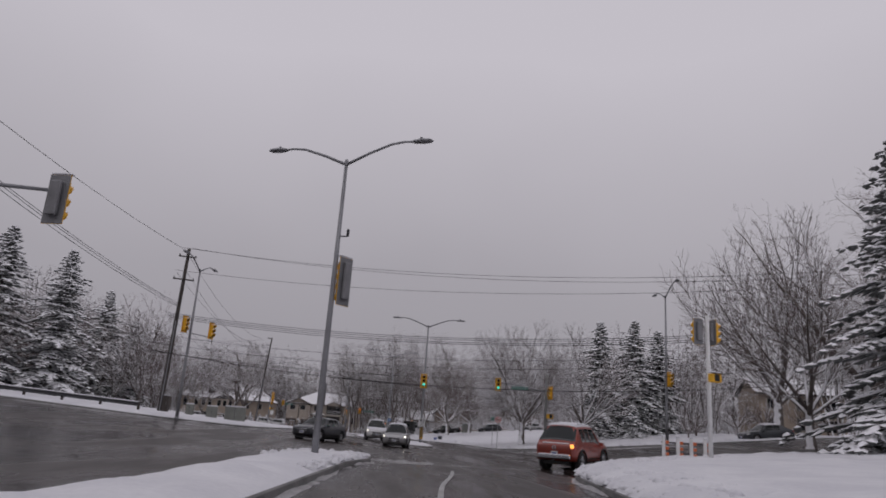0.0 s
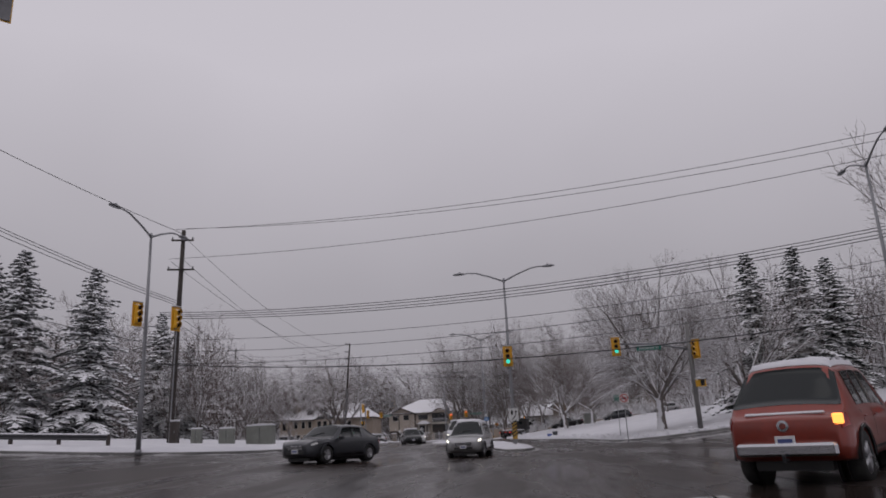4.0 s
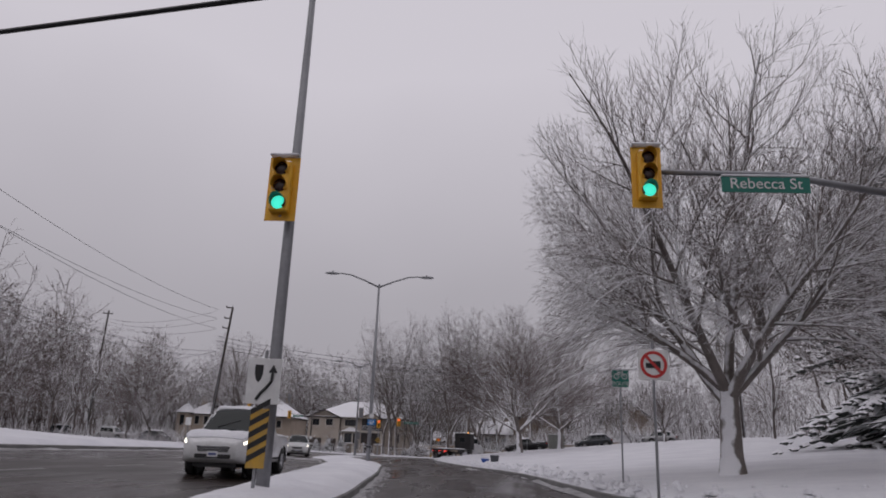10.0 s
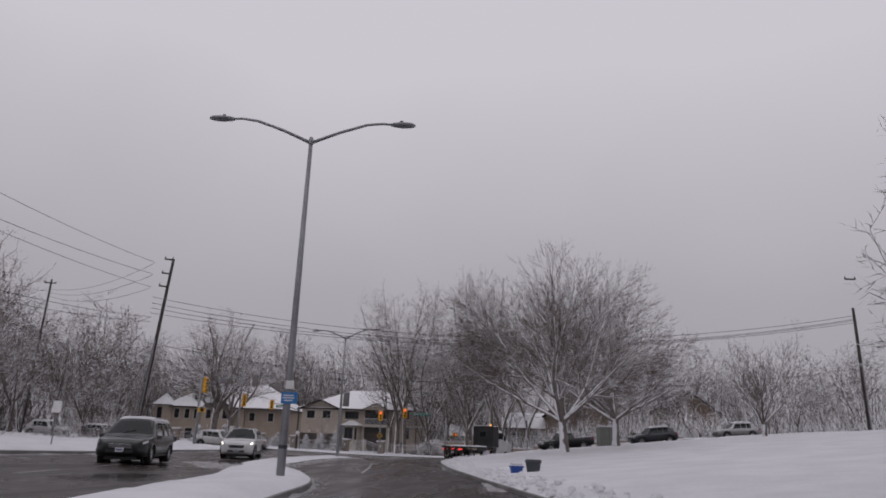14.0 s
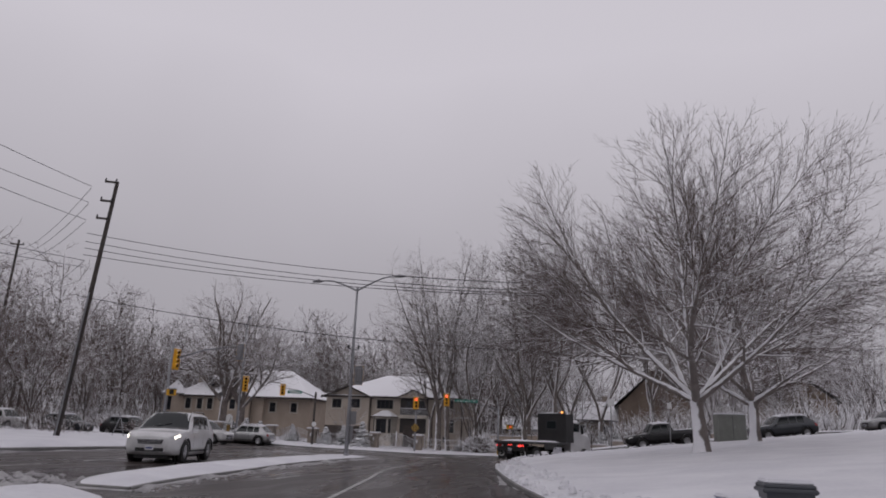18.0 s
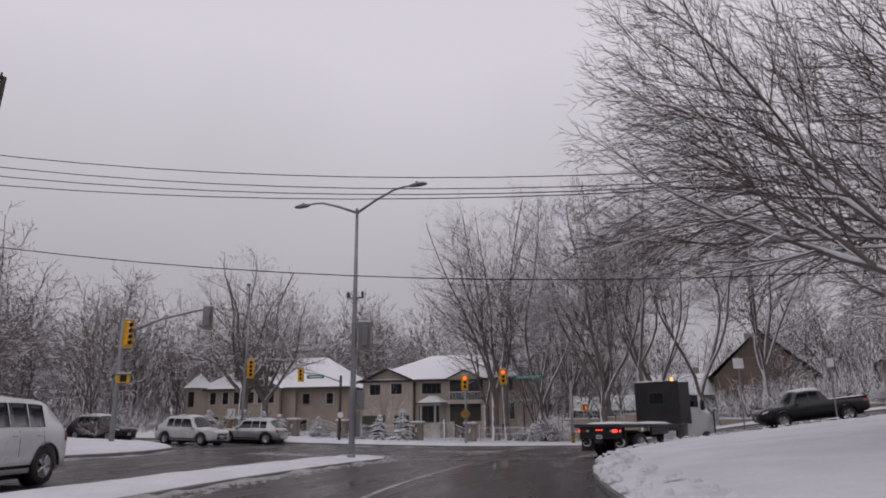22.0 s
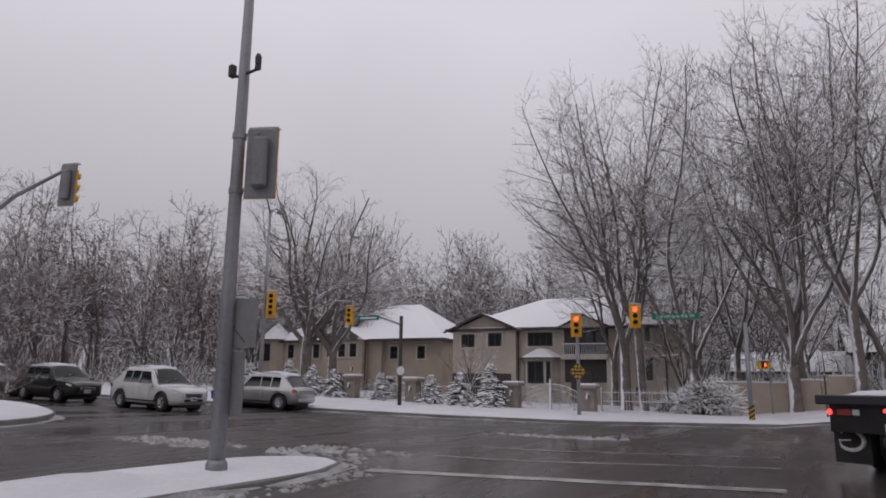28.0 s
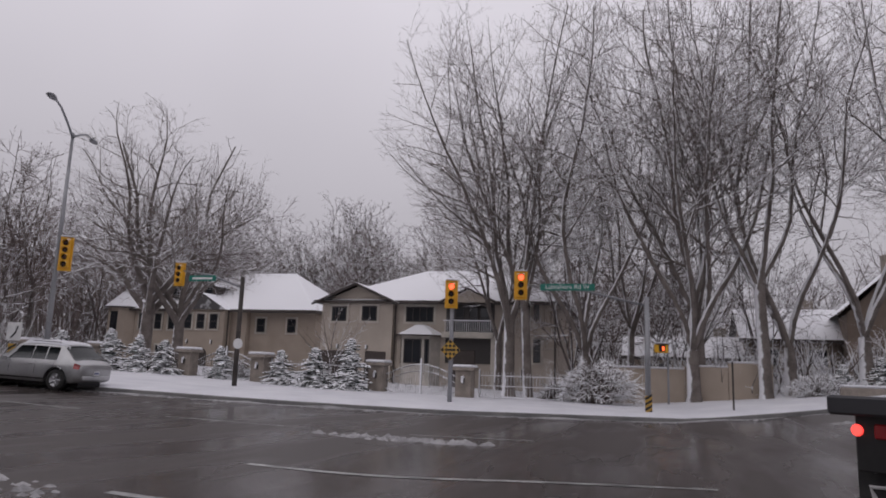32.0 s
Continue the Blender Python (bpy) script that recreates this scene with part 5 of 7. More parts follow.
# wooden utility poles
def utility_pole(x, y, h, rz, label, arms, lean=0.0, r=0.17, shift=0.0):
    t = thing("utility_pole", label, "utility pole", pose(x, y, ground(x, y), 0, lean, rz), "utility poles")
    part("pole", Shape().tube([(0, 0, -.8), (0, 0, h * .5), (0, 0, h)], [r, r * .85, r * .65], 10), WOOD_POLE, t, smooth=True)
    for z, w in arms:
        part("crossarm", Shape().box((shift * w, -.16, z), (w, .10, .12), 0, .01), WOOD_POLE, t)
        for sx in (-.45, .45):
            part("insulator", Shape().lathe([(.0, 0), (.04, .0), (.06, .06), (.03, .10), (.05, .16), (0, .18)], ((sx + shift) * w, -.16, z + .06), "z", 8), STEEL_DARK, t)
    part("conduit", Shape().tube([(.0, -.19, 0), (.0, -.18, h * .55)], .05, 6), STEEL, t)
    part("number_tag", Shape().box((0, -.2, 1.9), (.1, .02, .22)), WHITE_SIGN, t)
    return t


utility_pole(-20.3, 66.4, 15.4, 10, "tall weathered wooden utility pole on the snowy corner", ((14.6, 1.6), (12.4, 1.9)), 1.0, .22)
utility_pole(-22.4, 126.2, 15.2, 10, "leaning weathered wooden utility pole with standoff arms", ((15.1, .7), (13.9, .7), (12.8, .7)), 4.0, .17, -.45)
utility_pole(-49.9, 151.5, 18.5, 10, "weathered wooden utility pole by the side street", ((18.0, 1.4),), 1.0)
utility_pole(-60, 112, 16, 10, "far wooden utility pole before the wood", ((15.4, 1.4),), 0)
utility_pole(42, 105, 13, 10, "far wooden utility pole beside the lawn", ((12.4, 1.4),), -1.0)
utility_pole(50, 45.5, 15.5, 10, "wooden utility pole on the rising side street", ((15.7, 1.6), (13.5, 1.9)), -1.0)
utility_pole(36, 134, 10.5, 10, "wooden utility pole on the rising side street", ((13.0, 1.0),), -1.0)


def wires(label, runs, r=0.018):
    """Sagging cables from point to point: a thing of one mesh a run."""
    t = thing("overhead_wires", label, "overhead wires", pose(0, 0, 0))
    for a, b, sag in runs:
        a, b = Vector(a), Vector(b)
        pts = []
        n = 22
        for i in range(n + 1):
            u = i / n
            p = a.lerp(b, u)
            p.z -= sag * 4 * u * (1 - u)
            pts.append(p)
        part("cable", Shape().tube(pts, r, 5, cap=False), CABLE, t)
    return t


# ---- vehicles
WHEEL = {}


def wheel_mesh(r, w):
    key = (round(r, 2), round(w, 2))
    if key not in WHEEL:
        ty = Shape().lathe([(r * .62, -w / 2), (r * .93, -w / 2), (r, -w * .32), (r, w * .32), (r * .93, w / 2), (r * .62, w / 2), (r * .62, -w / 2)], (0, 0, 0), "y", 24)
        rm = Shape().lathe([(r * .63, -w * .42), (r * .60, -w * .46), (r * .56, -w * .30), (r * .2, -w * .22), (.001, -w * .24)], (0, 0, 0), "y", 24)
        for k in range(5):
            a = 2 * math.pi * k / 5
            rm.tube([(0, -w * .34, 0), (r * .58 * math.cos(a), -w * .40, r * .58 * math.sin(a))], [r * .10, r * .08], 5)
        rm.lathe([(r * .14, -w * .30), (r * .13, -w * .46), (.001, -w * .47)], (0, 0, 0), "y", 12)
        WHEEL[key] = (ty.mesh("tyre", RUBBER, True), rm.mesh("rim", ALLOY, True))
    return WHEEL[key]


def add_wheel(t, x, y, r, w=0.24, outward=-1):
    ty, rm = wheel_mesh(r, w)
    a = part("wheel", ty, None, t)
    a.matrix_basis = pose(x, y, r, 0, 0, 0 if outward < 0 else 180)
    part("rim", rm, None, a)


def car(name, label, cat, x, y, heading, paint, L=4.6, W=1.84, H=1.7, hood=1.0, belt=1.0, shape="suv", wheel_r=.36, lights=False, roof_snow=True, hood_snow=False, group="", brake=False, lift=0.0):
    """A car with its front along +x, turned to heading (degrees, 0: +x)."""
    z0 = ground(x, y)
    ca, sa = math.cos(radians(heading)), math.sin(radians(heading))
    gx = (ground(x + ca, y + sa) - ground(x - ca, y - sa)) / 2
    t = thing(name, label, cat, Matrix.Translation((x, y, z0)) @ Matrix.Rotation(radians(heading), 4, "Z") @ Matrix.Rotation(-math.atan(gx), 4, "Y"), group)
    h, f, b = W / 2, L / 2, -L / 2
    clear = .20 if shape == "hatch" else (.40 if shape == "pickup" else .26) + lift
    # distances from the nose: foot of windscreen, front and back of roof, foot of rear window
    k = {"suv": (.255, .42, .83, .962), "pickup": (.27, .37, .585, .645), "hatch": (.27, .43, .74, .93), "van": (.20, .37, .93, .975)}[shape]
    ws, rf, rr, rb = (f - q * L for q in k)
    top_u = [0, .02, .06, .14, k[0] - .02, k[0], k[1] - .02, k[1] + .06, (k[1] + k[2]) / 2, k[2] - .06, k[2], k[3], k[3] + .012, .99, 1]
    top_z = [hood * .80, hood * .90, hood * .95, hood * .985, hood, hood + .02, H - .045, H - .01, H, H - .02, H - .06, belt + .02, belt, belt * .98, belt * .95]
    bel_u, bel_z = [0, .02, .06, .14, k[0], .6, .96, 1], [hood * .72, hood * .84, hood * .90, hood * .945, hood * .97, belt, belt, belt * .92]
    wid_u, wid_z = [0, .012, .04, .10, .2, .8, .93, .985, 1], [.60, .78, .90, .965, 1, 1, .97, .90, .80]
    bot_u, bot_z = [0, .03, .1, .88, .97, 1], [clear + .14, clear + .02, clear, clear, clear + .06, clear + .16]
    wheels = (f - .195 * L, b + (.20 if shape != "pickup" else .215) * L)

    def val(u, us, zs):
        return sum(float(np.interp(u + d, us, zs)) for d in (-.008, 0, .008)) / 3

    def half(xx):
        """The outline of one side at xx, from the sill up to the middle of the roof."""
        u = (f - xx) / L
        zb, zm, zt, w = val(u, bot_u, bot_z), val(u, bel_u, bel_z), val(u, top_u, top_z), h * val(u, wid_u, wid_z)
        zm = min(zm, zt - .01)
        sill = zb
        for wx in wheels:
            q = (wheel_r + .055) ** 2 - (xx - wx) ** 2
            if q > 0:
                sill = max(sill, min(wheel_r + math.sqrt(q), zm - .12))
        up = zt - zm
        wt = w * .95 - up * .30
        side = zm - zb
        return [(w * .80, sill), (w * .965, sill + .03), (w * .995, max(sill + .05, zb + side * .34)), (w, max(sill + .07, zb + side * .62)), (w * .985, max(sill + .09, zm - .07)), (w * .95, zm),
                (wt + (w * .95 - wt) * .16, zm + up * .84), (wt * .90, zt - min(.03, up * .3)), (wt * .55, zt), (0, zt + .012)]

    xs = sorted({round(f - L * i / 62, 4) for i in range(63)} | {ws, rf, rr, rb, f - .01, b + .01}, reverse=True)
    rings = []
    for xx in xs:
        o = half(xx)
        rings.append([(xx, -yy, zz) for yy, zz in o] + [(xx, yy, zz) for yy, zz in reversed(o[:-1])])
    body = part("body", Shape().loft(rings), paint, t, smooth=True)

    def panel(nm, xa, xb, va, vb, material, sy=1, out=.008, parent=None, lbl="", n=8, m=3, cut=0.0, smooth=True, lump=0.0):
        """A plate that follows the body from xa to xb and between outline points va and vb on one side (sy) or both (0)."""
        def at(xx, v):
            o = half(xx)
            i = min(int(v), len(o) - 2)
            return tuple(o[i][c] + (o[i + 1][c] - o[i][c]) * (v - i) for c in (0, 1))
        rows = []
        for i in range(n + 1):
            xx = xa + (xb - xa) * i / n
            row = []
            if sy:
                for j in range(m + 1):
                    v = va + (vb - va) * j / m
                    dx = cut * (v - va) / max(1e-6, vb - va)
                    yy, zz = at(xx + dx * (1 if i == 0 else (1 - i / n)), v)
                    row.append((xx + dx * (1 - i / n), sy * yy, zz))
            else:
                for j in range(2 * m + 1):
                    q = (j - m) / m
                    v = vb - (vb - va) * abs(q)
                    yy, zz = at(xx, v)
                    row.append((xx, (1 if q >= 0 else -1) * yy, zz))
            rows.append(row)
        nn = len(rows[0])
        mid = Vector((0, 0, belt * .72))
        s = Shape()
        for lay in (out, -.03):
            for i, row in enumerate(rows):
                for j, p in enumerate(row):
                    a_, b_ = Vector(rows[min(i + 1, n)][j]) - Vector(rows[max(i - 1, 0)][j]), Vector(row[min(j + 1, nn - 1)]) - Vector(row[max(j - 1, 0)])
                    nr_ = a_.cross(b_)
                    nr_ = nr_.normalized() if nr_.length > 1e-9 else Vector((0, 0, 1))
                    if nr_.dot(Vector(p) - Vector((p[0] * .8, 0, mid.z))) < 0:
                        nr_ = -nr_
                    d = lay
                    if lump and lay > 0:
                        edge = min(i, n - i, j, nn - 1 - j)
                        d = .012 if edge == 0 else lay * (1 + lump * noise.noise(Vector((p[0] * 2.2 + x, p[1] * 2.2, 3))))
                    s.v.append(tuple(Vector(p) + nr_ * d))
        o2 = (n + 1) * nn
        for i in range(n):
            for j in range(nn - 1):
                q = (i * nn + j, i * nn + j + 1, (i + 1) * nn + j + 1, (i + 1) * nn + j)
                s.f += [q, tuple(o2 + e for e in reversed(q))]
        rim = [j for j in range(nn)] + [i * nn + nn - 1 for i in range(1, n + 1)] + [n * nn + j for j in range(nn - 2, -1, -1)] + [i * nn for i in range(n - 1, 0, -1)]
        s.f += [(a_, b_, b_ + o2, a_ + o2) for a_, b_ in zip(rim, rim[1:] + rim[:1])]
        return part(nm, s, material, parent or body, lbl, smooth)

    panel("windscreen", ws - .05, rf + .03, 5.9, 9, CAR_GLASS, 0, .006, n=8, m=4)
    panel("rear_window", rr - .02, rb + .10, 6.0, 9, CAR_GLASS, 0, .006, n=6, m=4)
    span = rf - .10 - (rr + (.10 if shape != "pickup" else .05))
    x0 = rf - .02
    cuts = ((.0, .47), (.50, .97)) if shape in ("pickup", "hatch") else ((.0, .34), (.365, .68), (.71, .985))
    for sy in (1, -1):
        for i, (u0, u1) in enumerate(cuts):
            panel("side_window", x0 - span * u0 + (.42 if i == 0 else 0), x0 - span * u1, 5.12, 5.95, CAR_GLASS, sy, .007, n=5, m=2, cut=(-.42 if i == 0 else 0))
        for u in (0.02, .49, .94 if shape != "pickup" else .99):
            xx = x0 - span * u + (.30 if u < .1 else 0)
            panel("door_seam", xx + .008, xx - .008, 2.2, 5.0, BLACK, sy, .002, n=1, m=4)
        for u in (.40, .86):
            yy, zz = half(x0 - span * u)[4]
            part("door_handle", Shape().box((x0 - span * u, sy * (yy + .015), zz - .03), (.18, .035, .03), 0, .01), paint, body)
        yy, zz = half(ws - .42)[5]
        mi = part("mirror", Shape().loft([[(ws - .36 + e * .10, sy * (yy + .04 + w_ * .20), zz + .04 + a_ * .07) for w_, a_ in ((0, -1), (1, -.9), (1, .9), (0, 1))] for e in (-.4, .5)]), paint, body)
        panel("sill_trim", wheels[0] - wheel_r - .10, wheels[1] + wheel_r + .10, .2, 1.6, BLACK, sy, .006, n=3, m=2)
        panel("headlight", f - .022 * L, f - .075 * L, 3.85, 4.75, HEADLAMP if lights else HEADLAMP_OFF, sy, .01, n=4, m=2)
        panel("tail_light", b + .055 * L, b + .012 * L, 3.4, 4.9, TAIL_LIT if brake else TAIL, sy, .012, n=3, m=2)
        part("fog_lamp", Shape().lathe([(.055, .02), (.05, .04), (.001, .045)], (f - .05, sy * h * .52, clear + .20), "x", 12), HEADLAMP_OFF, body)
        if shape in ("suv", "van"):
            ry = half((rf + rr) / 2)[7][0]
            part("roof_rail", Shape().tube([(rf - .15, sy * ry, H - .03), (rf - .40, sy * ry, H + .035), (rr + .40, sy * ry, H + .03), (rr + .15, sy * ry, H - .05)], .018, 6), BLACK, body)
        for wx in wheels:
            pts = [(wx + (wheel_r + .065) * math.cos(a_), sy * (h * 1.0), wheel_r + (wheel_r + .065) * math.sin(a_)) for a_ in [math.pi * i / 12 for i in range(13)]]
            # on the pickup, black stands in for the shade in its arch gaps
            part("wheel_arch", Shape().tube(pts, .03, 5), BLACK if shape in ("suv", "pickup") else paint, body)
            add_wheel(t, wx, sy * (h - .135), wheel_r, .235, -1 if sy < 0 else 1)
            part("arch_liner", Shape().lathe([(.001, 0), (wheel_r + .04, 0), (wheel_r + .04, .05)], (wx, sy * (h - .34), wheel_r + .01), "y", 18), BLACK, body)
    gz = hood * .66
    part("grille", Shape().loft([[(f - .05, -W * .22, gz - .10), (f - .05, W * .22, gz - .10), (f - .05, W * .25, gz + .09), (f - .05, -W * .25, gz + .09)], [(f + .018, -W * .20, gz - .08), (f + .018, W * .20, gz - .08), (f + .018, W * .23, gz + .07), (f + .018, -W * .23, gz + .07)]]), BLACK, body)
    for i in range(3):
        part("grille_bar", Shape().box((f + .02, 0, gz - .05 + .05 * i), (.02, W * .42, .014)), CHROME, body)
    part("lower_intake", Shape().box((f - .02, 0, clear + .20), (.07, W * .50, .13), 0, .02), BLACK, body)
    for e, nm in ((f + .02, "front_plate"), (b - .012, "rear_plate")):
        zz = clear + .26 if e > 0 else belt * .66
        pl_ = part(nm, Shape().box((e, 0, zz), (.02, .30, .15), 0, .004), PLATE, body)
        part("plate_bar", Shape().box((e + (.012 if e > 0 else -.012), 0, zz), (.006, .22, .06)), PLATE_INK, pl_)
    part("rear_bumper", Shape().box((b + .05, 0, clear + .22), (.16, W * .78, .20), 0, .05), paint if shape != "pickup" else CHROME, body)
    part("underbody", Shape().box((0, 0, clear + .02), (L * .90, W * .60, .24)), BLACK, body)
    if shape == "pickup":
        part("bed_cover", Shape().box(((rb + b) / 2, 0, belt + .016), (rb - b - .2, W * .80, .03), 0, .01), BLACK, body)
        for sy in (1, -1):
            part("bed_rail", Shape().box(((rb + b) / 2 + .02, sy * h * .86, belt + .03), (rb - b - .08, .10, .09), 0, .025), paint, body)
        part("tailgate_cap", Shape().box((b + .06, 0, belt + .01), (.09, W * .80, .10), 0, .02), paint, body)
        part("bed_snow", Shape().box(((rb + b) / 2, 0, belt + .07), (rb - b - .3, W * .74, .08), 0, .04), SNOW, body)
    if roof_snow:
        panel("roof_snow", rf - .02, rr + .04, 6.6, 9, SNOW, 0, .085, None, "thin sheet of snow on the roof", 12, 5, lump=.5)
    if hood_snow:
        panel("hood_snow", f - .16, ws + .04, 5.3, 9, SNOW, 0, .10, None, "lumpy snow on the hood", 10, 6, lump=1.2)
    part("wiper", Shape().tube([(ws - .10, -.45, half(ws - .10)[9][1] + .03), (ws - .24, .20, half(ws - .24)[9][1] + .03)], .012, 5), BLACK, body)
    return t


RED = car_paint("red_car_paint", (0.27, 0.036, 0.020), 0.2)
SILVER = car_paint("silver_car_paint", (0.43, 0.43, 0.44), 0.55)
CHARCOAL = car_paint("charcoal_car_paint", (0.040, 0.043, 0.052), 0.4)
WHITE_CAR = car_paint("white_car_paint", (0.66, 0.66, 0.67), 0.0)
BLACK_CAR = car_paint("black_car_paint", (0.012, 0.012, 0.014), 0.3)
GREYBLUE = car_paint("grey_car_paint", (0.035, 0.04, 0.048), 0.4)
DARKGREEN = car_paint("dark_minivan_paint", (0.026, 0.030, 0.032), 0.4)

rx = car("suv", "burnt-red off-road SUV with snow on its roof and hitch", "car", 8.6, 32.6, 54, RED, 4.5, 1.90, 1.95, 1.10, 1.14, wheel_r=.42, brake=False, lift=.12)
rb_ = [o for o in rx.children if o.name.startswith("body")][0]
part("chrome_bumper", Shape().box((-2.28, 0, .62), (.14, 1.5, .20), 0, .04), CHROME, rb_)
part("tow_hitch", Shape().tube([(-2.25, 0, .46), (-2.45, 0, .46), (-2.47, 0, .56)], .03, 6), STEEL_DARK, rb_)
part("turn_lamp", Shape().box((-2.24, -.80, 1.06), (.05, .16, .16), 0, .03), AMBER_LIT, rb_, "lit orange turn lamp")
part("badge", Shape().lathe([(.07, 0), (.09, -.012), (.05, -.016)], (-2.262, 0, .98), "x", 16), CHROME, rb_)
part("window_snow", Shape().box((-2.10, 0, 1.16), (.10, 1.2, .05), 0, .02), SNOW, rb_)

car("hatchback", "dark grey hatchback turning across the wet crossing", "car", -4.2, 47.4, 244, CHARCOAL, 4.3, 1.78, 1.45, .88, .90, shape="hatch", wheel_r=.32, roof_snow=False)
car("suv", "silver compact SUV with lit headlamps in the oncoming lane", "car", 0.9, 54.4, 264, SILVER, 4.25, 1.75, 1.70, .98, 1.0, wheel_r=.35, lights=True)
car("pickup", "white crew-cab pickup with snow on its hood", "car", -1.0, 74.0, 274, WHITE_CAR, 6.0, 2.04, 2.04, 1.22, 1.22, shape="pickup", wheel_r=.43, lights=True, hood_snow=True)
car("minivan", "dark minivan in the oncoming lane beside the snow bank", "car", -8.6, 100.8, 284, DARKGREEN, 5.1, 1.98, 1.75, 1.0, 1.02, shape="van", wheel_r=.35)
car("suv", "large white SUV with a dark roof in the oncoming lane", "car", -10.0, 116.5, 282, WHITE_CAR, 5.0, 2.0, 1.83, 1.12, 1.14, wheel_r=.40, lights=True, roof_snow=False)
car("suv", "silver crossover passing before the gates", "car", -22.6, 151.2, 183, SILVER, 4.7, 1.88, 1.68, 1.0, 1.0, wheel_r=.38)
car("suv", "white SUV waiting in the side-street queue", "car", -23.6, 145.4, -9, WHITE_CAR, 4.7, 1.8, 1.72, 1.0, 1.02, wheel_r=.36, group="queued cars")
car("suv", "dark SUV with a snowy roof waiting in the queue", "car", -30.9, 146.2, -6, BLACK_CAR, 4.6, 1.85, 1.68, 1.0, 1.0, wheel_r=.36, group="queued cars")
car("suv", "dark car with a snowy roof waiting in the queue", "car", -37.2, 146.8, -5, GREYBLUE, 4.6, 1.85, 1.62, 1.0, 1.0, wheel_r=.35, group="queued cars")
car("suv", "white SUV with snow on its hood at the queue's tail", "car", -43.8, 147.3, -5, WHITE_CAR, 4.6, 1.85, 1.72, 1.0, 1.02, wheel_r=.36, hood_snow=True, group="queued cars")
car("suv", "grey car far back in the queue", "car", -51, 148, -5, GREYBLUE, 4.6, 1.8, 1.6, 1.0, 1.0, wheel_r=.35, group="queued cars")
car("pickup", "black pickup on the rising side street", "car", 12.5, 147.2, 188, BLACK_CAR, 5.6, 1.95, 1.85, 1.12, 1.14, shape="pickup", wheel_r=.40)
car("suv", "dark SUV coming down the side street", "car", 21.5, 148.6, 188, GREYBLUE, 4.8, 1.9, 1.74, 1.05, 1.05, wheel_r=.38)
car("suv", "silver SUV high on the side street", "car", 31, 152.5, 188, SILVER, 4.6, 1.85, 1.7, 1.0, 1.0, wheel_r=.36)
car("hatchback", "grey car in the driveway beside the spruces", "car", 33, 60.8, 185, GREYBLUE, 4.6, 1.8, 1.45, .9, .92, shape="hatch", wheel_r=.33)


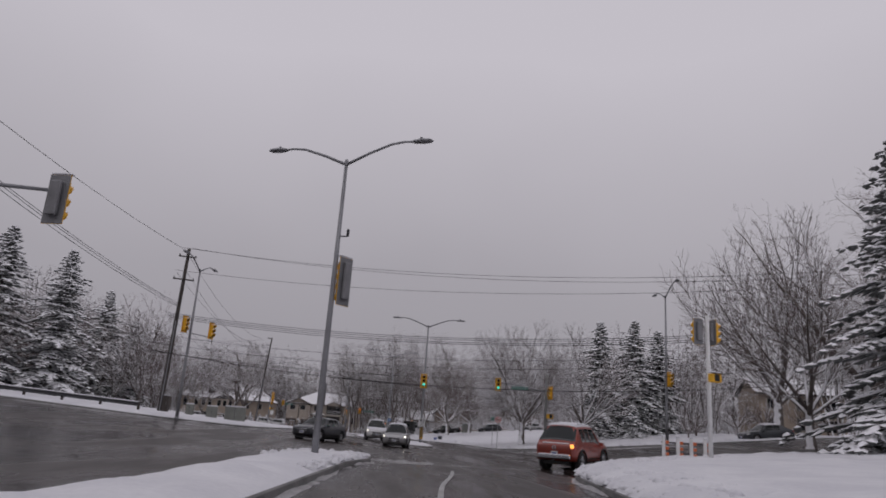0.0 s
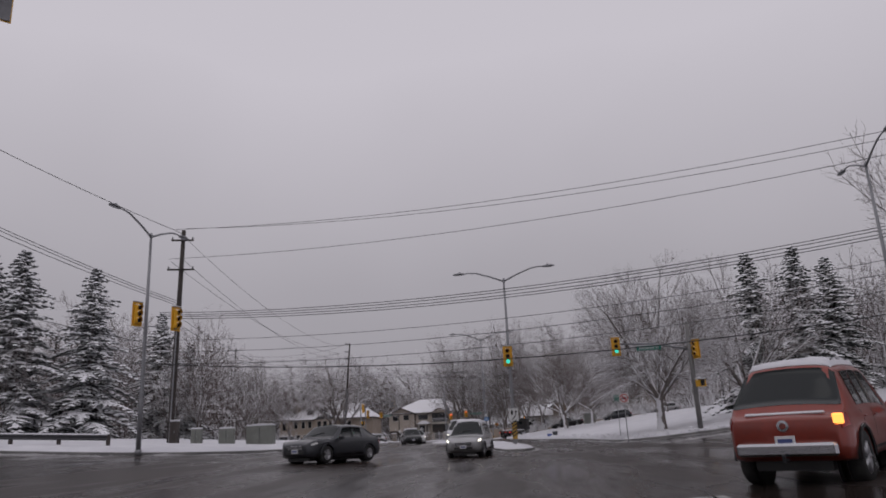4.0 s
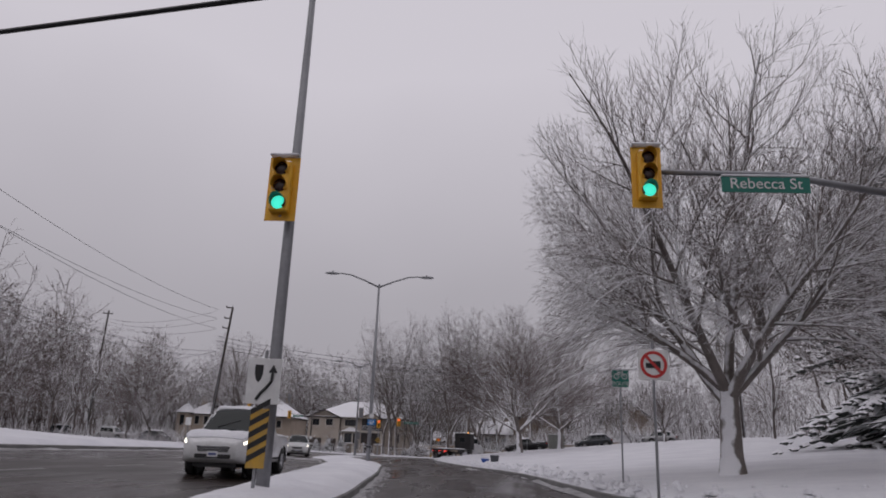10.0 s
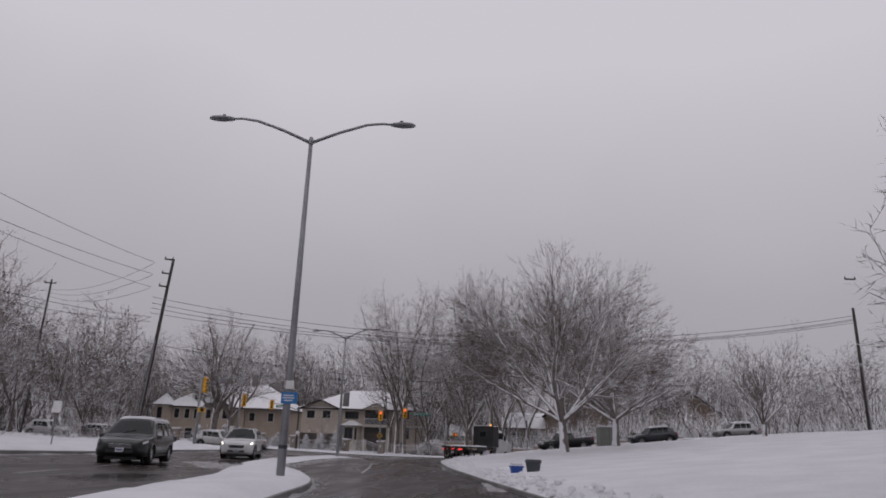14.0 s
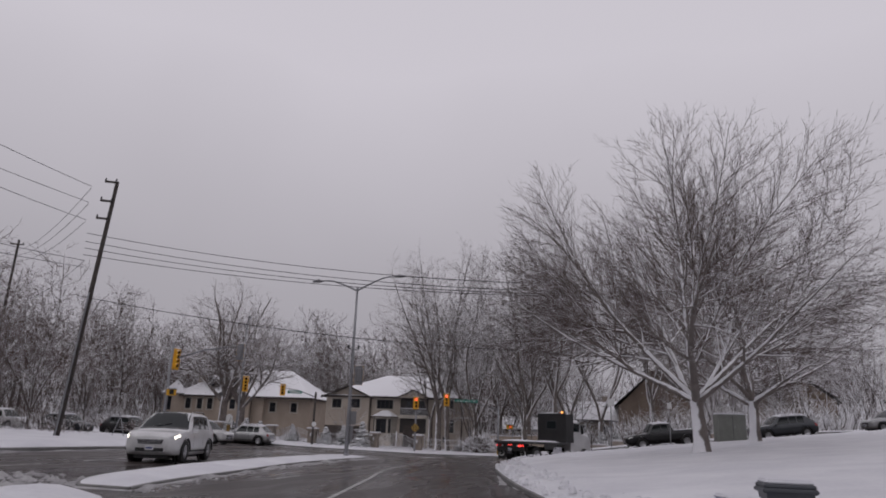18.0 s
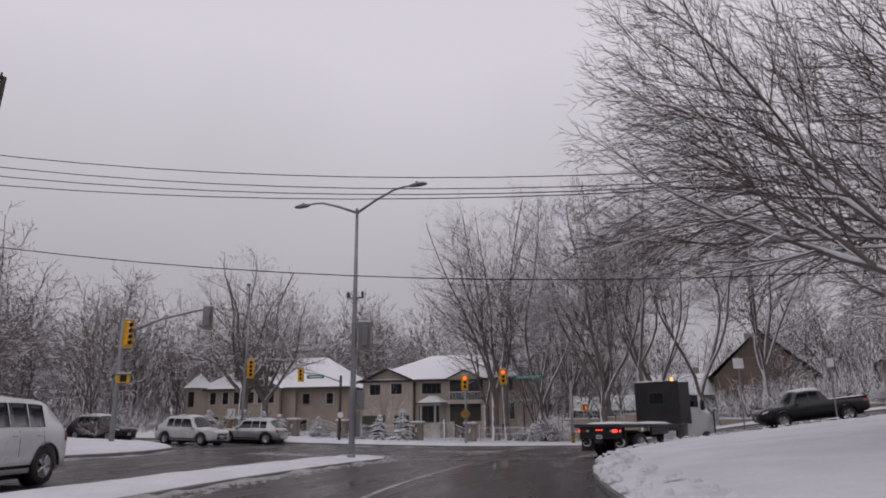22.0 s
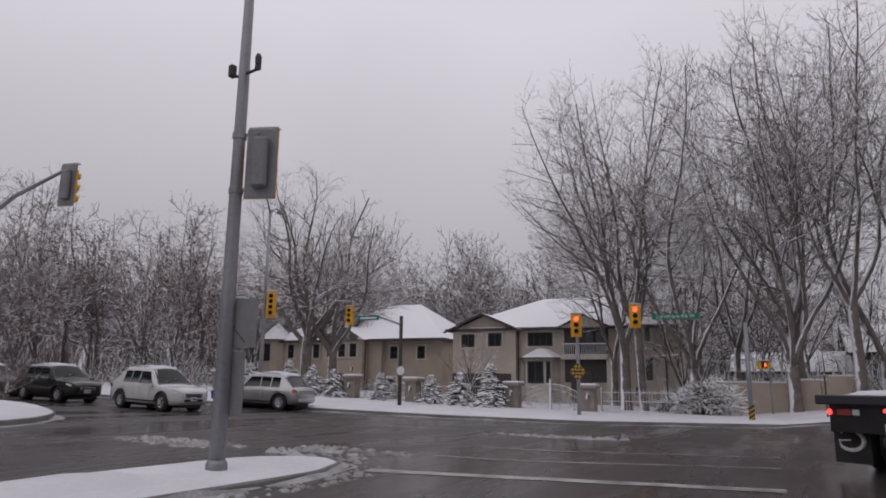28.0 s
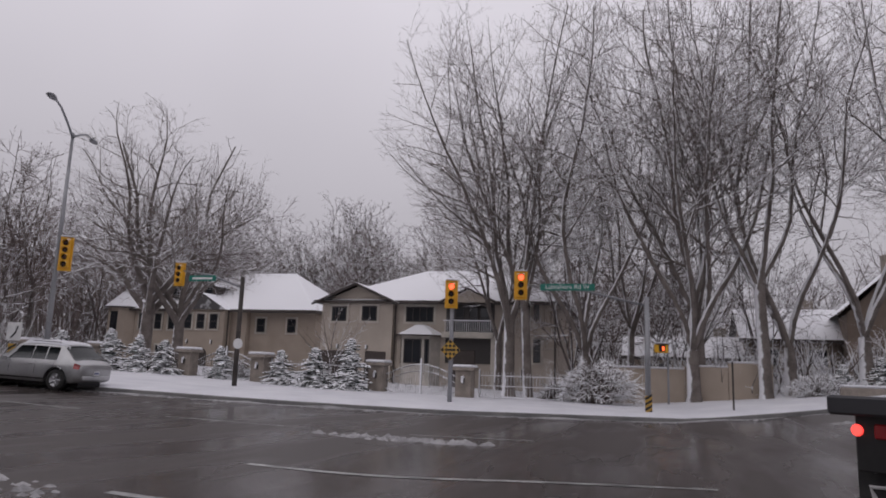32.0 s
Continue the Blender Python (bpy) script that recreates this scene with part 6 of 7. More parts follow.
def flatbed_truck(x, y, heading):
    t = thing("flatbed_truck", "black flatbed truck with a tall headboard, snow on its deck", "truck", Matrix.Translation((x, y, ground(x, y))) @ Matrix.Rotation(radians(heading), 4, "Z"))
    # front along +x; the deck's rear edge at x = 0
    deck = part("deck", Shape().box((2.1, 0, 1.22), (4.2, 2.5, .14), 0, .02), TRUCK_BLACK, t)
    part("deck_edge", Shape().box((-.02, 0, 1.22), (.06, 2.54, .16), 0, .02), STEEL_DARK, deck, "worn steel deck edge")
    sn = Shape()
    rr_ = []
    for i in range(9):
        u = i / 8
        xx = .25 + 3.6 * u
        th = .02 if i in (0, 8) else .09 + .03 * math.sin(9 * u)
        rr_.append([(xx, -1.15, 1.285), (xx, -.9, 1.29 + th * .8), (xx, 0, 1.29 + th), (xx, .9, 1.29 + th * .7), (xx, 1.15, 1.285)])
    part("deck_snow", sn.loft(rr_), SNOW, deck, "smooth snow on the deck", True)
    hb = part("headboard", Shape().box((4.22, 0, 2.22), (.10, 2.35, 1.9), 0, .02), TRUCK_BLACK, t)
    part("headboard_window", Shape().box((4.16, 0, 2.42), (.03, .74, .48), 0, .01), CAR_GLASS, hb)
    part("window_frame", Shape().box((4.165, 0, 2.68), (.03, .82, .05)).box((4.165, 0, 2.16), (.03, .82, .05)).box((4.165, .40, 2.42), (.03, .05, .56)).box((4.165, -.40, 2.42), (.03, .05, .56)), STEEL_DARK, hb)
    for sy in (1, -1):
        part("side_gusset", Shape().add([(4.2, sy * 1.15, 1.3), (4.2, sy * 1.15, 3.1), (5.0, sy * 1.15, 3.15), (5.0, sy * 1.15, 1.3), (4.2, sy * 1.19, 1.3), (4.2, sy * 1.19, 3.1), (5.0, sy * 1.19, 3.15), (5.0, sy * 1.19, 1.3)], [(0, 1, 2, 3), (7, 6, 5, 4), (0, 4, 5, 1), (1, 5, 6, 2), (2, 6, 7, 3), (3, 7, 4, 0)]), TRUCK_BLACK, hb)
    part("headboard_snow", Shape().box((4.5, .5, 3.2), (.5, 1.3, .07), 0, .03), SNOW, hb)
    part("beacon", Shape().lathe([(.07, 0), (.07, .1), (.04, .14), (0, .15)], (4.3, -.8, 3.18), "z", 12), AMBER_LIT, hb, "lit amber beacon")
    # rear
    rp = part("rear_panel", Shape().box((.12, 0, .92), (.10, 2.2, .46), 0, .01), TRUCK_BLACK, t)
    for sy in (1, -1):
        part("tail_lamp", Shape().box((.055, sy * .82, 1.02), (.04, .24, .12), 0, .01), TAIL_LIT if sy < 0 else TAIL, rp)
        part("reverse_lamp", Shape().box((.055, sy * .62, 1.02), (.04, .12, .10), 0, .01), HEADLAMP_OFF, rp)
        part("side_marker", Shape().lathe([(.05, 0), (.04, -.02), (.001, -.025)], (.06, sy * 1.08, 1.02), "x", 10), TAIL_LIT, rp)
        fl = part("mudflap", Shape().box((.30, sy * .88, .62), (.03, .64, .86), 0, .008), RUBBER, t, "black mudflap with a pale swoosh")
        mark = Shape()
        pts = []
        for k in range(13):
            a = math.pi * (.25 + 1.5 * k / 12)
            pts.append((.28, sy * .88 + .21 * math.cos(a) * 1.1 + .02, .56 + .16 * math.sin(a)))
        mark.tube(pts + [(.28, sy * .88 + .22, .55), (.28, sy * .88 + .02, .56)], [.012 + .028 * math.sin(math.pi * k / 14) for k in range(15)], 5)
        part("swoosh", mark, WHITE_SIGN, fl)
    for k in (-.14, 0, .14):
        part("centre_lamp", Shape().lathe([(.035, 0), (.03, -.02), (.001, -.024)], (.06, k, 1.06), "x", 10), TAIL_LIT, rp)
    pl_ = part("plate", Shape().box((.06, .02, .78), (.02, .30, .15), 0, .004), PLATE, rp)
    part("plate_bar", Shape().box((.048, .02, .78), (.006, .22, .06)), PLATE_INK, pl_)
    part("hitch", Shape().box((.05, 0, .58), (.3, .3, .16), 0, .03), STEEL_DARK, rp)
    part("frame_rail", Shape().box((3.6, .42, .86), (6.8, .10, .24)), TRUCK_BLACK, t)
    part("frame_rail", Shape().box((3.6, -.42, .86), (6.8, .10, .24)), TRUCK_BLACK, t)
    for sy in (1, -1):
        add_wheel(t, 1.35, sy * .98, .48, .28, -1 if sy < 0 else 1)
        add_wheel(t, 1.35, sy * .68, .48, .26, -1 if sy < 0 else 1)
        add_wheel(t, 6.35, sy * .98, .48, .28, -1 if sy < 0 else 1)
        part("deck_fender", Shape().box((2.6, sy * 1.16, 1.02), (1.2, .1, .32), 0, .02), TRUCK_BLACK, deck)
        part("tool_box", Shape().box((3.3, sy * 1.0, .78), (.9, .42, .5), 0, .03), CHROME, t)
        part("mirror", Shape().box((5.75, sy * 1.32, 2.1), (.10, .22, .42), 0, .04), BLACK, t)
    cabn = Shape()
    rings = []
    for xx, zt, w in ((4.95, 2.75, 1.0), (5.2, 2.82, 1.04), (5.75, 2.78, 1.02), (6.15, 2.05, 1.02), (6.9, 1.85, .96), (7.25, 1.6, .88)):
        rings.append([(xx, -w, .6), (xx, -w, zt - .15), (xx, -w * .9, zt), (xx, w * .9, zt), (xx, w, zt - .15), (xx, w, .6)])
    cb = part("cab", cabn.loft(rings), WHITE_CAR, t, "white truck cab")
    for sy in (1, -1):
        part("cab_window", Shape().box((5.5, sy * 1.035, 2.3), (.7, .03, .55), 0, .01), CAR_GLASS, cb)
    part("windscreen", Shape().add([(5.80, -.9, 2.70), (5.80, .9, 2.70), (6.17, .9, 2.10), (6.17, -.9, 2.10), (5.77, -.9, 2.68), (5.77, .9, 2.68), (6.14, .9, 2.08), (6.14, -.9, 2.08)], [(3, 2, 1, 0), (4, 5, 6, 7), (0, 1, 5, 4), (2, 3, 7, 6)]), CAR_GLASS, cb)
    return t


flatbed_truck(1.7, 135.9, 52)


# ---- overhead wires
wires("sagging power lines crossing the first junction between wooden poles", [
    ((-20.5, 66.2, 16.6), (50, 44, 17.2), 2.6), ((-19.7, 66.2, 16.6), (50.6, 44, 17.0), 2.8), ((-20.9, 66.2, 14.4), (49.4, 44, 16.2), 2.4)], .016)
wires("bundled telephone cables crossing the first junction", [
    ((-20.3, 64.0, 9.9), (50, 45, 14.0), 2.9), ((-20.3, 64.0, 10.05), (50, 45, 14.15), 2.9), ((-20.3, 64.0, 9.8), (50, 45, 13.9), 3.0), ((-20.3, 64.0, 9.65), (50, 45, 13.75), 3.0)], .02)
wires("lower signal and service cables over the first junction", [
    ((-20.3, 59.5, 7.6), (50, 47, 13.0), 2.9), ((-20.3, 59.5, 6.9), (50, 47, 12.4), 2.9), ((-20.3, 59.5, 6.2), (50, 47, 11.6), 2.9)], .013)
wires("thick black cable slung over the first junction", [((-20.3, 61, 6.4), (50, 47, 10.2), 3.2)], .026)
wires("power lines running along the far roadside from pole to pole", [
    ((-20.3, 66.3, 16.4), (-22.9, 126.2, 15.2), 1.6), ((-20.8, 66.3, 14.2), (-22.9, 126.2, 14.2), 1.6), ((-19.8, 66.3, 14.2), (-22.9, 126.2, 13.1), 1.6),
    ((-20.3, 66.3, 10.3), (-22.5, 126.2, 10.6), 2.0), ((-20.3, 66.3, 9.8), (-22.5, 126.2, 10.2), 2.1)], .016)
wires("power lines running back from the corner pole", [
    ((-20.3, 66.3, 16.4), (-27, 12, 19.8), 1.2), ((-20.3, 66.3, 11.3), (-26.5, 12, 18.6), 1.3), ((-20.3, 66.3, 11.15), (-26.5, 12, 18.4), 1.3), ((-20.3, 66.3, 11.0), (-26.5, 12, 18.2), 1.4), ((-20.3, 66.3, 7.9), (-26, 12, 11.0), .8), ((-20.3, 66.3, 7.3), (-26, 12, 10.0), .8)], .02)
utility_pole(-26.5, 12, 20, 0, "weathered wooden utility pole beside the near road", ((19.4, 1.6),), 0, .2)
wires("bundled cables crossing the second junction", [
    ((-22.5, 126.0, 12.2), (36, 134, 13.2), 2.7), ((-22.5, 126.0, 11.7), (36, 134, 12.9), 2.7), ((-22.5, 126.0, 11.3), (36, 134, 12.8), 2.6), ((-22.5, 126.0, 10.9), (36, 134, 12.6), 2.4)], .018)
wires("single low cable over the second junction", [((-22.5, 126.2, 8.5), (36, 133.6, 8.7), 2.5)], .018)
wires("power lines from the leaning pole to the side street", [
    ((-22.9, 126.2, 15.1), (-49.9, 151.4, 18.2), 1.0), ((-22.9, 126.2, 14.1), (-49.9, 151.4, 17.8), 1.0), ((-22.9, 126.2, 13.0), (-49.9, 151.4, 17.4), 1.0), ((-22.5, 126.2, 10.6), (-49.9, 151.4, 13), 1.0), ((-49.9, 151.4, 18.2), (-130, 200, 20), 2.0), ((-49.9, 151.4, 13), (-130, 200, 15), 2.0)], .016)

# ---- guard rail on the far left bank
gr = thing("guard_rail", "steel guard rail topped with snow along the bank", "guard rail", pose(0, 0, 0))
prev = None
for i in range(15):
    x = -18.8 - i * 2.9
    y = 56.2 + i * 0.12
    g = ground(x, y) + .18
    part("post", Shape().box((x, y + .08, g + .30), (.16, .18, .9), 0, .01), WOOD_POLE, gr)
    if prev:
        a, b = prev, (x, y, g)
        s = Shape()
        rings = []
        for (px_, py_, pz_) in (a, b):
            rings.append([(px_, py_ - .02, pz_ + .42), (px_, py_ - .09, pz_ + .48), (px_, py_ - .03, pz_ + .56), (px_, py_ - .09, pz_ + .64), (px_, py_ - .02, pz_ + .72), (px_, py_ + .0, pz_ + .57)])
        part("beam", s.loft(rings), STEEL_DARK, gr)
        s2 = Shape()
        s2.loft([[(px_, py_ - .10, pz_ + .71), (px_, py_ - .04, pz_ + .78), (px_, py_ + .14, pz_ + .78), (px_, py_ + .2, pz_ + .71)] for (px_, py_, pz_) in (a, b)])
        part("rail_snow", s2, SNOW, gr)
    prev = (x, y, g)

# ---- cabinets, bins and stones on the verges
def cabinet(x, y, rz, w, d, h, m, label):
    t = thing("utility_cabinet", label, "utility cabinet", pose(x, y, ground(x, y) + .22, 0, 0, rz))
    b = part("body", Shape().box((0, 0, h / 2), (w, d, h), 0, .03), m, t)
    part("plinth", Shape().box((0, 0, -.08), (w + .2, d + .2, .24), 0, .02), CONCRETE, t)
    part("door_seam", Shape().box((0, -d / 2 - .004, h / 2), (.02, .008, h * .9)), BLACK, b)
    part("handle", Shape().box((.10, -d / 2 - .02, h * .55), (.03, .04, .16), 0, .008), STEEL, b)
    part("snow_cap", Shape().box((0, 0, h + .05), (w + .02, d + .02, .10), 0, .045), SNOW, t)


cabinet(15.6, 139.2, 10, 1.7, 1.1, 1.7, UTIL_GREEN, "grey-green utility cabinet topped with snow on the lawn")
cabinet(-13.2, 64.4, 6, 1.7, .9, 1.25, UTIL_GREEN, "pale two-door utility cabinet on the snowy corner")
cabinet(-14.9, 63.0, 10, .9, .6, 1.05, UTIL_GREEN, "small pale utility cabinet on the snowy corner")
cabinet(-16.6, 62.4, 4, .6, .5, 1.0, UTIL_GREEN, "narrow pale utility cabinet beside the pole")
cabinet(-19.6, 65.6, 0, .5, .5, 1.5, WOOD_POLE, "dark narrow box at the foot of the pole")


def waste_bin(x, y, rz, m, label, w=.55, h=1.0, lid=True):
    t = thing("waste_bin", label, "bin", pose(x, y, ground(x, y) + .24, 0, 0, rz), "bins on the lawn")
    rings = [[(-w * k / 2, -w * k / 2, z), (w * k / 2, -w * k / 2, z), (w * k / 2, w * k / 2, z), (-w * k / 2, w * k / 2, z)] for k, z in ((.82, 0), (.95, h * .7), (1.0, h))]
    b = part("body", Shape().loft(rings), m, t)
    part("rim", Shape().box((0, 0, h), (w + .08, w + .08, .06), 0, .02), m, t)
    if lid:
        part("lid", Shape().box((0, 0, h + .05), (w + .04, w + .04, .06), 0, .02), m, t)
        part("handle", Shape().tube([(-.2, w / 2 + .05, h), (.2, w / 2 + .05, h)], .02, 6), m, t)
    part("snow_cap", Shape().box((0, 0, h + .10), (w, w, .07), 0, .03), SNOW, t)
    return t


waste_bin(6.95, 99.9, 8, BIN_BLUE, "blue recycling box in the snow", .44, .26, False)
waste_bin(7.6, 100.2, -4, BIN_GREY, "dark wheeled bin with snow on its lid", .56, .38)
waste_bin(-28.2, 152.6, 10, BIN_BLUE, "blue recycling box at the kerb", .5, .5, False)
waste_bin(-26.8, 152.5, -8, BIN_BLUE, "blue recycling box at the kerb", .5, .4, False)


def sign_post(x, y, h, rz, label, board=None):
    t = thing("sign_post", label, "sign post", pose(x, y, ground(x, y) + .2, 0, 0, rz))
    part("post", Shape().tube([(0, 0, -.4), (0, 0, h)], .035, 8), WOOD_POLE if board is None else STEEL, t)
    if board:
        part("board", Shape().box((0, -.04, h - .35), (board[0], .015, board[1]), 0, .004), WHITE_SIGN, t)
    else:
        part("snow_cap", Shape().lathe([(.04, h), (.05, h + .04), (0, h + .07)], (0, 0, 0), "z", 8), SNOW, t)


sign_post(8.4, 142.4, 3.6, 10, "street sign post with a pale board seen edge-on", (.5, .5))
sign_post(12.2, 141.2, 3.0, 0, "slim steel sign post by the side street", (.3, .4))
sign_post(2.2, 159.0, 1.9, 0, "short wooden marker post in the snow")
sign_post(-16.8, 105.5 + 2, 2.4, 5, "slim sign post on the far bank", (.45, .6))
sign_post(7.0, 142.0, 1.2, 5, "short bollard by the side street")


# ---- houses
def window(parent, x, z, w, h, y, bars=1, rails=0, trim=True):
    """A window centred at x, z on a wall face at y: trim, recessed frame, pane and bars."""
    if trim:
        part("window_trim", Shape().box((x, y - .03, z + h / 2 + .08), (w + .34, .08, .16)).box((x, y - .03, z - h / 2 - .08), (w + .34, .10, .14)).box((x - w / 2 - .08, y - .03, z), (.16, .07, h)).box((x + w / 2 + .08, y - .03, z), (.16, .07, h)), STUCCO_TRIM, parent)
    wf = part("window_frame", Shape().box((x, y - .02, z + h / 2 - .04), (w, .06, .08)).box((x, y - .02, z - h / 2 + .04), (w, .06, .08)).box((x - w / 2 + .04, y - .02, z), (.08, .06, h)).box((x + w / 2 - .04, y - .02, z), (.08, .06, h)), FRAME_SHADE_DARK, parent)
    for k in range(bars):
        part("glazing_bar", Shape().box((x - w / 2 + w * (k + 1) / (bars + 1), y - .025, z), (.06, .05, h)), FRAME_SHADE_DARK, wf)
    for k in range(rails):
        part("glazing_bar", Shape().box((x, y - .025, z - h / 2 + h * (k + 1) / (rails + 1)), (w, .05, .05)), FRAME_SHADE_DARK, wf)
    part("pane", Shape().box((x, y + .0, z), (w - .1, .03, h - .1)), PANE, wf)


def hip_roof(x0, x1, y0, y1, z, rise, over=.55, inset=None):
    inset = inset if inset is not None else min(x1 - x0, y1 - y0) / 2
    a = [(x0 - over, y0 - over, z), (x1 + over, y0 - over, z), (x1 + over, y1 + over, z), (x0 - over, y1 + over, z)]
    if (x1 - x0) >= (y1 - y0):
        r = [(x0 + inset, (y0 + y1) / 2, z + rise), (x1 - inset, (y0 + y1) / 2, z + rise)]
        f = [(0, 1, 5, 4), (1, 2, 5), (2, 3, 4, 5), (3, 0, 4)]
    else:
        r = [((x0 + x1) / 2, y0 + inset, z + rise), ((x0 + x1) / 2, y1 - inset, z + rise)]
        f = [(0, 1, 4), (1, 2, 5, 4), (2, 3, 5), (3, 0, 4, 5)]
    s = Shape()
    s.add(a + r, f)
    s.add([(p[0], p[1], p[2] - .22) for p in a], [(3, 2, 1, 0)])
    o = len(s.v) - 4
    s.f += [(0, 3, o + 3, o), (1, 0, o, o + 1), (2, 1, o + 1, o + 2), (3, 2, o + 2, o + 3)]
    return s


def fascia(x0, x1, y0, y1, z, over=.55):
    x0, x1, y0, y1 = x0 - over - .03, x1 + over + .03, y0 - over - .03, y1 + over + .03
    return Shape().box(((x0 + x1) / 2, y0, z - .13), (x1 - x0, .06, .20)).box(((x0 + x1) / 2, y1, z - .13), (x1 - x0, .06, .20)).box((x0, (y0 + y1) / 2, z - .13), (.06, y1 - y0, .20)).box((x1, (y0 + y1) / 2, z - .13), (.06, y1 - y0, .20))


# house B: two-storey stucco house behind the gates
hb_ = thing("house", "beige stucco two-storey house with a snow-covered hip roof", "house", pose(0, 0, 0))
part("wall", Shape().box((-15.6, 184.4, 2.9), (17.4, 12.6, 6.4)), STUCCO, hb_)
wing = part("front_wing", Shape().box((-21.5, 178.5, 2.9), (5.6, 1.6, 6.4)), STUCCO, hb_)
part("gable_wall", Shape().prism([(-24.3, 6.05), (-18.7, 6.05), (-21.5, 7.2)], 177.75, 179.0), STUCCO, hb_)
part("gable_roof", Shape().add([(-24.9, 177.2, 5.95), (-21.5, 177.2, 7.42), (-18.1, 177.2, 5.95), (-24.9, 183.5, 5.95), (-21.5, 183.5, 7.42), (-18.1, 183.5, 5.95), (-24.9, 177.2, 5.75), (-21.5, 177.2, 7.22), (-18.1, 177.2, 5.75)], [(0, 1, 4, 3), (1, 2, 5, 4), (0, 6, 7, 1), (1, 7, 8, 2)]), ROOF, hb_)
part("gable_fascia", Shape().tube([(-24.95, 177.15, 5.82), (-21.5, 177.15, 7.30)], .07, 4).tube([(-18.05, 177.15, 5.82), (-21.5, 177.15, 7.30)], .07, 4), FASCIA, hb_)
part("roof", hip_roof(-24.3, -6.9, 178.1, 190.7, 6.15, 3.1, .6, 6.0), ROOF, hb_)
part("fascia", fascia(-24.3, -6.9, 178.1, 190.7, 6.15, .6), FASCIA, hb_)
for x0, x1, z0, z1, yy, bars, rl in ((-23.5, -22.3, 4.6, 5.7, 177.7, 1, 0), (-21.1, -19.9, 4.65, 5.75, 177.7, 1, 0), (-17.8, -15.7, 4.65, 5.75, 178.1, 3, 0), (-9.1, -8.75, 4.9, 6.0, 178.1, 0, 1), (-8.5, -8.1, 4.9, 6.0, 178.1, 0, 1), (-8.5, -8.0, 2.0, 3.6, 178.1, 0, 1), (-9.3, -8.9, .9, 1.5, 178.1, 0, 0)):
    window(hb_, (x0 + x1) / 2, (z0 + z1) / 2, x1 - x0, z1 - z0, yy, bars, rl)
# porch and balcony; a flat dark panel paints the shade of the porch
part("porch_gable", Shape().add([(-15.1, 177.2, 6.0), (-13.0, 177.2, 7.0), (-10.9, 177.2, 6.0), (-15.1, 182, 6.0), (-13.0, 182, 7.0), (-10.9, 182, 6.0)], [(0, 1, 4, 3), (1, 2, 5, 4), (0, 3, 5, 2)]), ROOF, hb_)
part("porch_pediment", Shape().prism([(-14.9, 6.0), (-11.1, 6.0), (-13.0, 6.9)], 177.26, 177.4), STUCCO, hb_)
part("porch_fascia", Shape().tube([(-15.15, 177.16, 5.97), (-13.0, 177.16, 7.0), (-10.85, 177.16, 5.97)], .08, 5), FASCIA, hb_)
part("porch_shade_panel", Shape().box((-13.0, 178.07, 3.9), (3.5, .08, 4.2)), FRAME_SHADE_DARK, hb_, "flat dark panel painted as porch shade")
part("balcony_slab", Shape().box((-13.0, 177.75, 3.75), (3.7, 1.0, .40), 0, .02), STUCCO_TRIM, hb_)
part("balcony_rail", Shape().box((-13.0, 177.3, 4.75), (3.5, .05, .06)), IRON, hb_)
for k in range(22):
    part("baluster", Shape().box((-14.6 + k * .155, 177.3, 4.35), (.025, .025, .8)), IRON, hb_)
for x in (-13.75, -12.75, -11.95):
    window(hb_, x, 5.0, .72, 1.5, 178.02, 0, 1, False)
part("porch_column", Shape().box((-11.1, 177.6, 2.0), (.45, .45, 3.4), 0, .03), STUCCO_TRIM, hb_)
part("front_door", Shape().box((-13.4, 178.0, 1.3), (1.7, .08, 2.8), 0, .02), FASCIA, hb_, "dark double front door")
bay = part("bay", Shape().loft([[(-18.2, 178.2, -.3), (-17.7, 177.2, -.3), (-15.6, 177.2, -.3), (-15.1, 178.2, -.3)], [(-18.2, 178.2, 3.7), (-17.7, 177.2, 3.7), (-15.6, 177.2, 3.7), (-15.1, 178.2, 3.7)]]), STUCCO_TRIM, hb_)
part("bay_roof", Shape().loft([[(-18.6, 178.3, 3.7), (-17.95, 176.9, 3.7), (-15.35, 176.9, 3.7), (-14.7, 178.3, 3.7)], [(-17.2, 178.3, 4.45), (-16.9, 177.9, 4.45), (-16.4, 177.9, 4.45), (-16.1, 178.3, 4.45)]]), ROOF, bay)
part("bay_eave", Shape().tube([(-18.62, 178.3, 3.66), (-17.97, 176.88, 3.66), (-15.33, 176.88, 3.66), (-14.68, 178.3, 3.66)], .06, 4), FASCIA, bay)
window(bay, -16.9, 2.55, 1.3, 1.7, 177.18, 1, 0, False)
window(bay, -15.85, 2.55, .35, 1.7, 177.18, 0, 0, False)
part("side_pane", Shape().slab([(-18.2, 178.2, 0), (-17.7, 177.2, 0), (-17.7, 177.2, 3.7), (-18.2, 178.2, 3.7)], .25, .75, .45, .92, .02), PANE, bay)
part("garage_door", Shape().box((-23.0, 177.68, 1.2), (2.6, .06, 2.5), 0, .01), FASCIA, hb_, "dark garage door")
part("garage_door", Shape().box((-19.9, 177.68, 1.2), (1.6, .06, 2.5), 0, .01), FASCIA, hb_, "dark garage door")
for x in (-24.2, -18.55, -7.0):
    part("downpipe", Shape().tube([(x, 177.9, -.3), (x, 177.9, 6.0)], .06, 8), FASCIA, hb_)
for x in (-22.9, -20.6):
    part("wall_lamp", Shape().box((x, 177.6, 2.75), (.16, .16, .34), 0, .03), IRON, hb_)

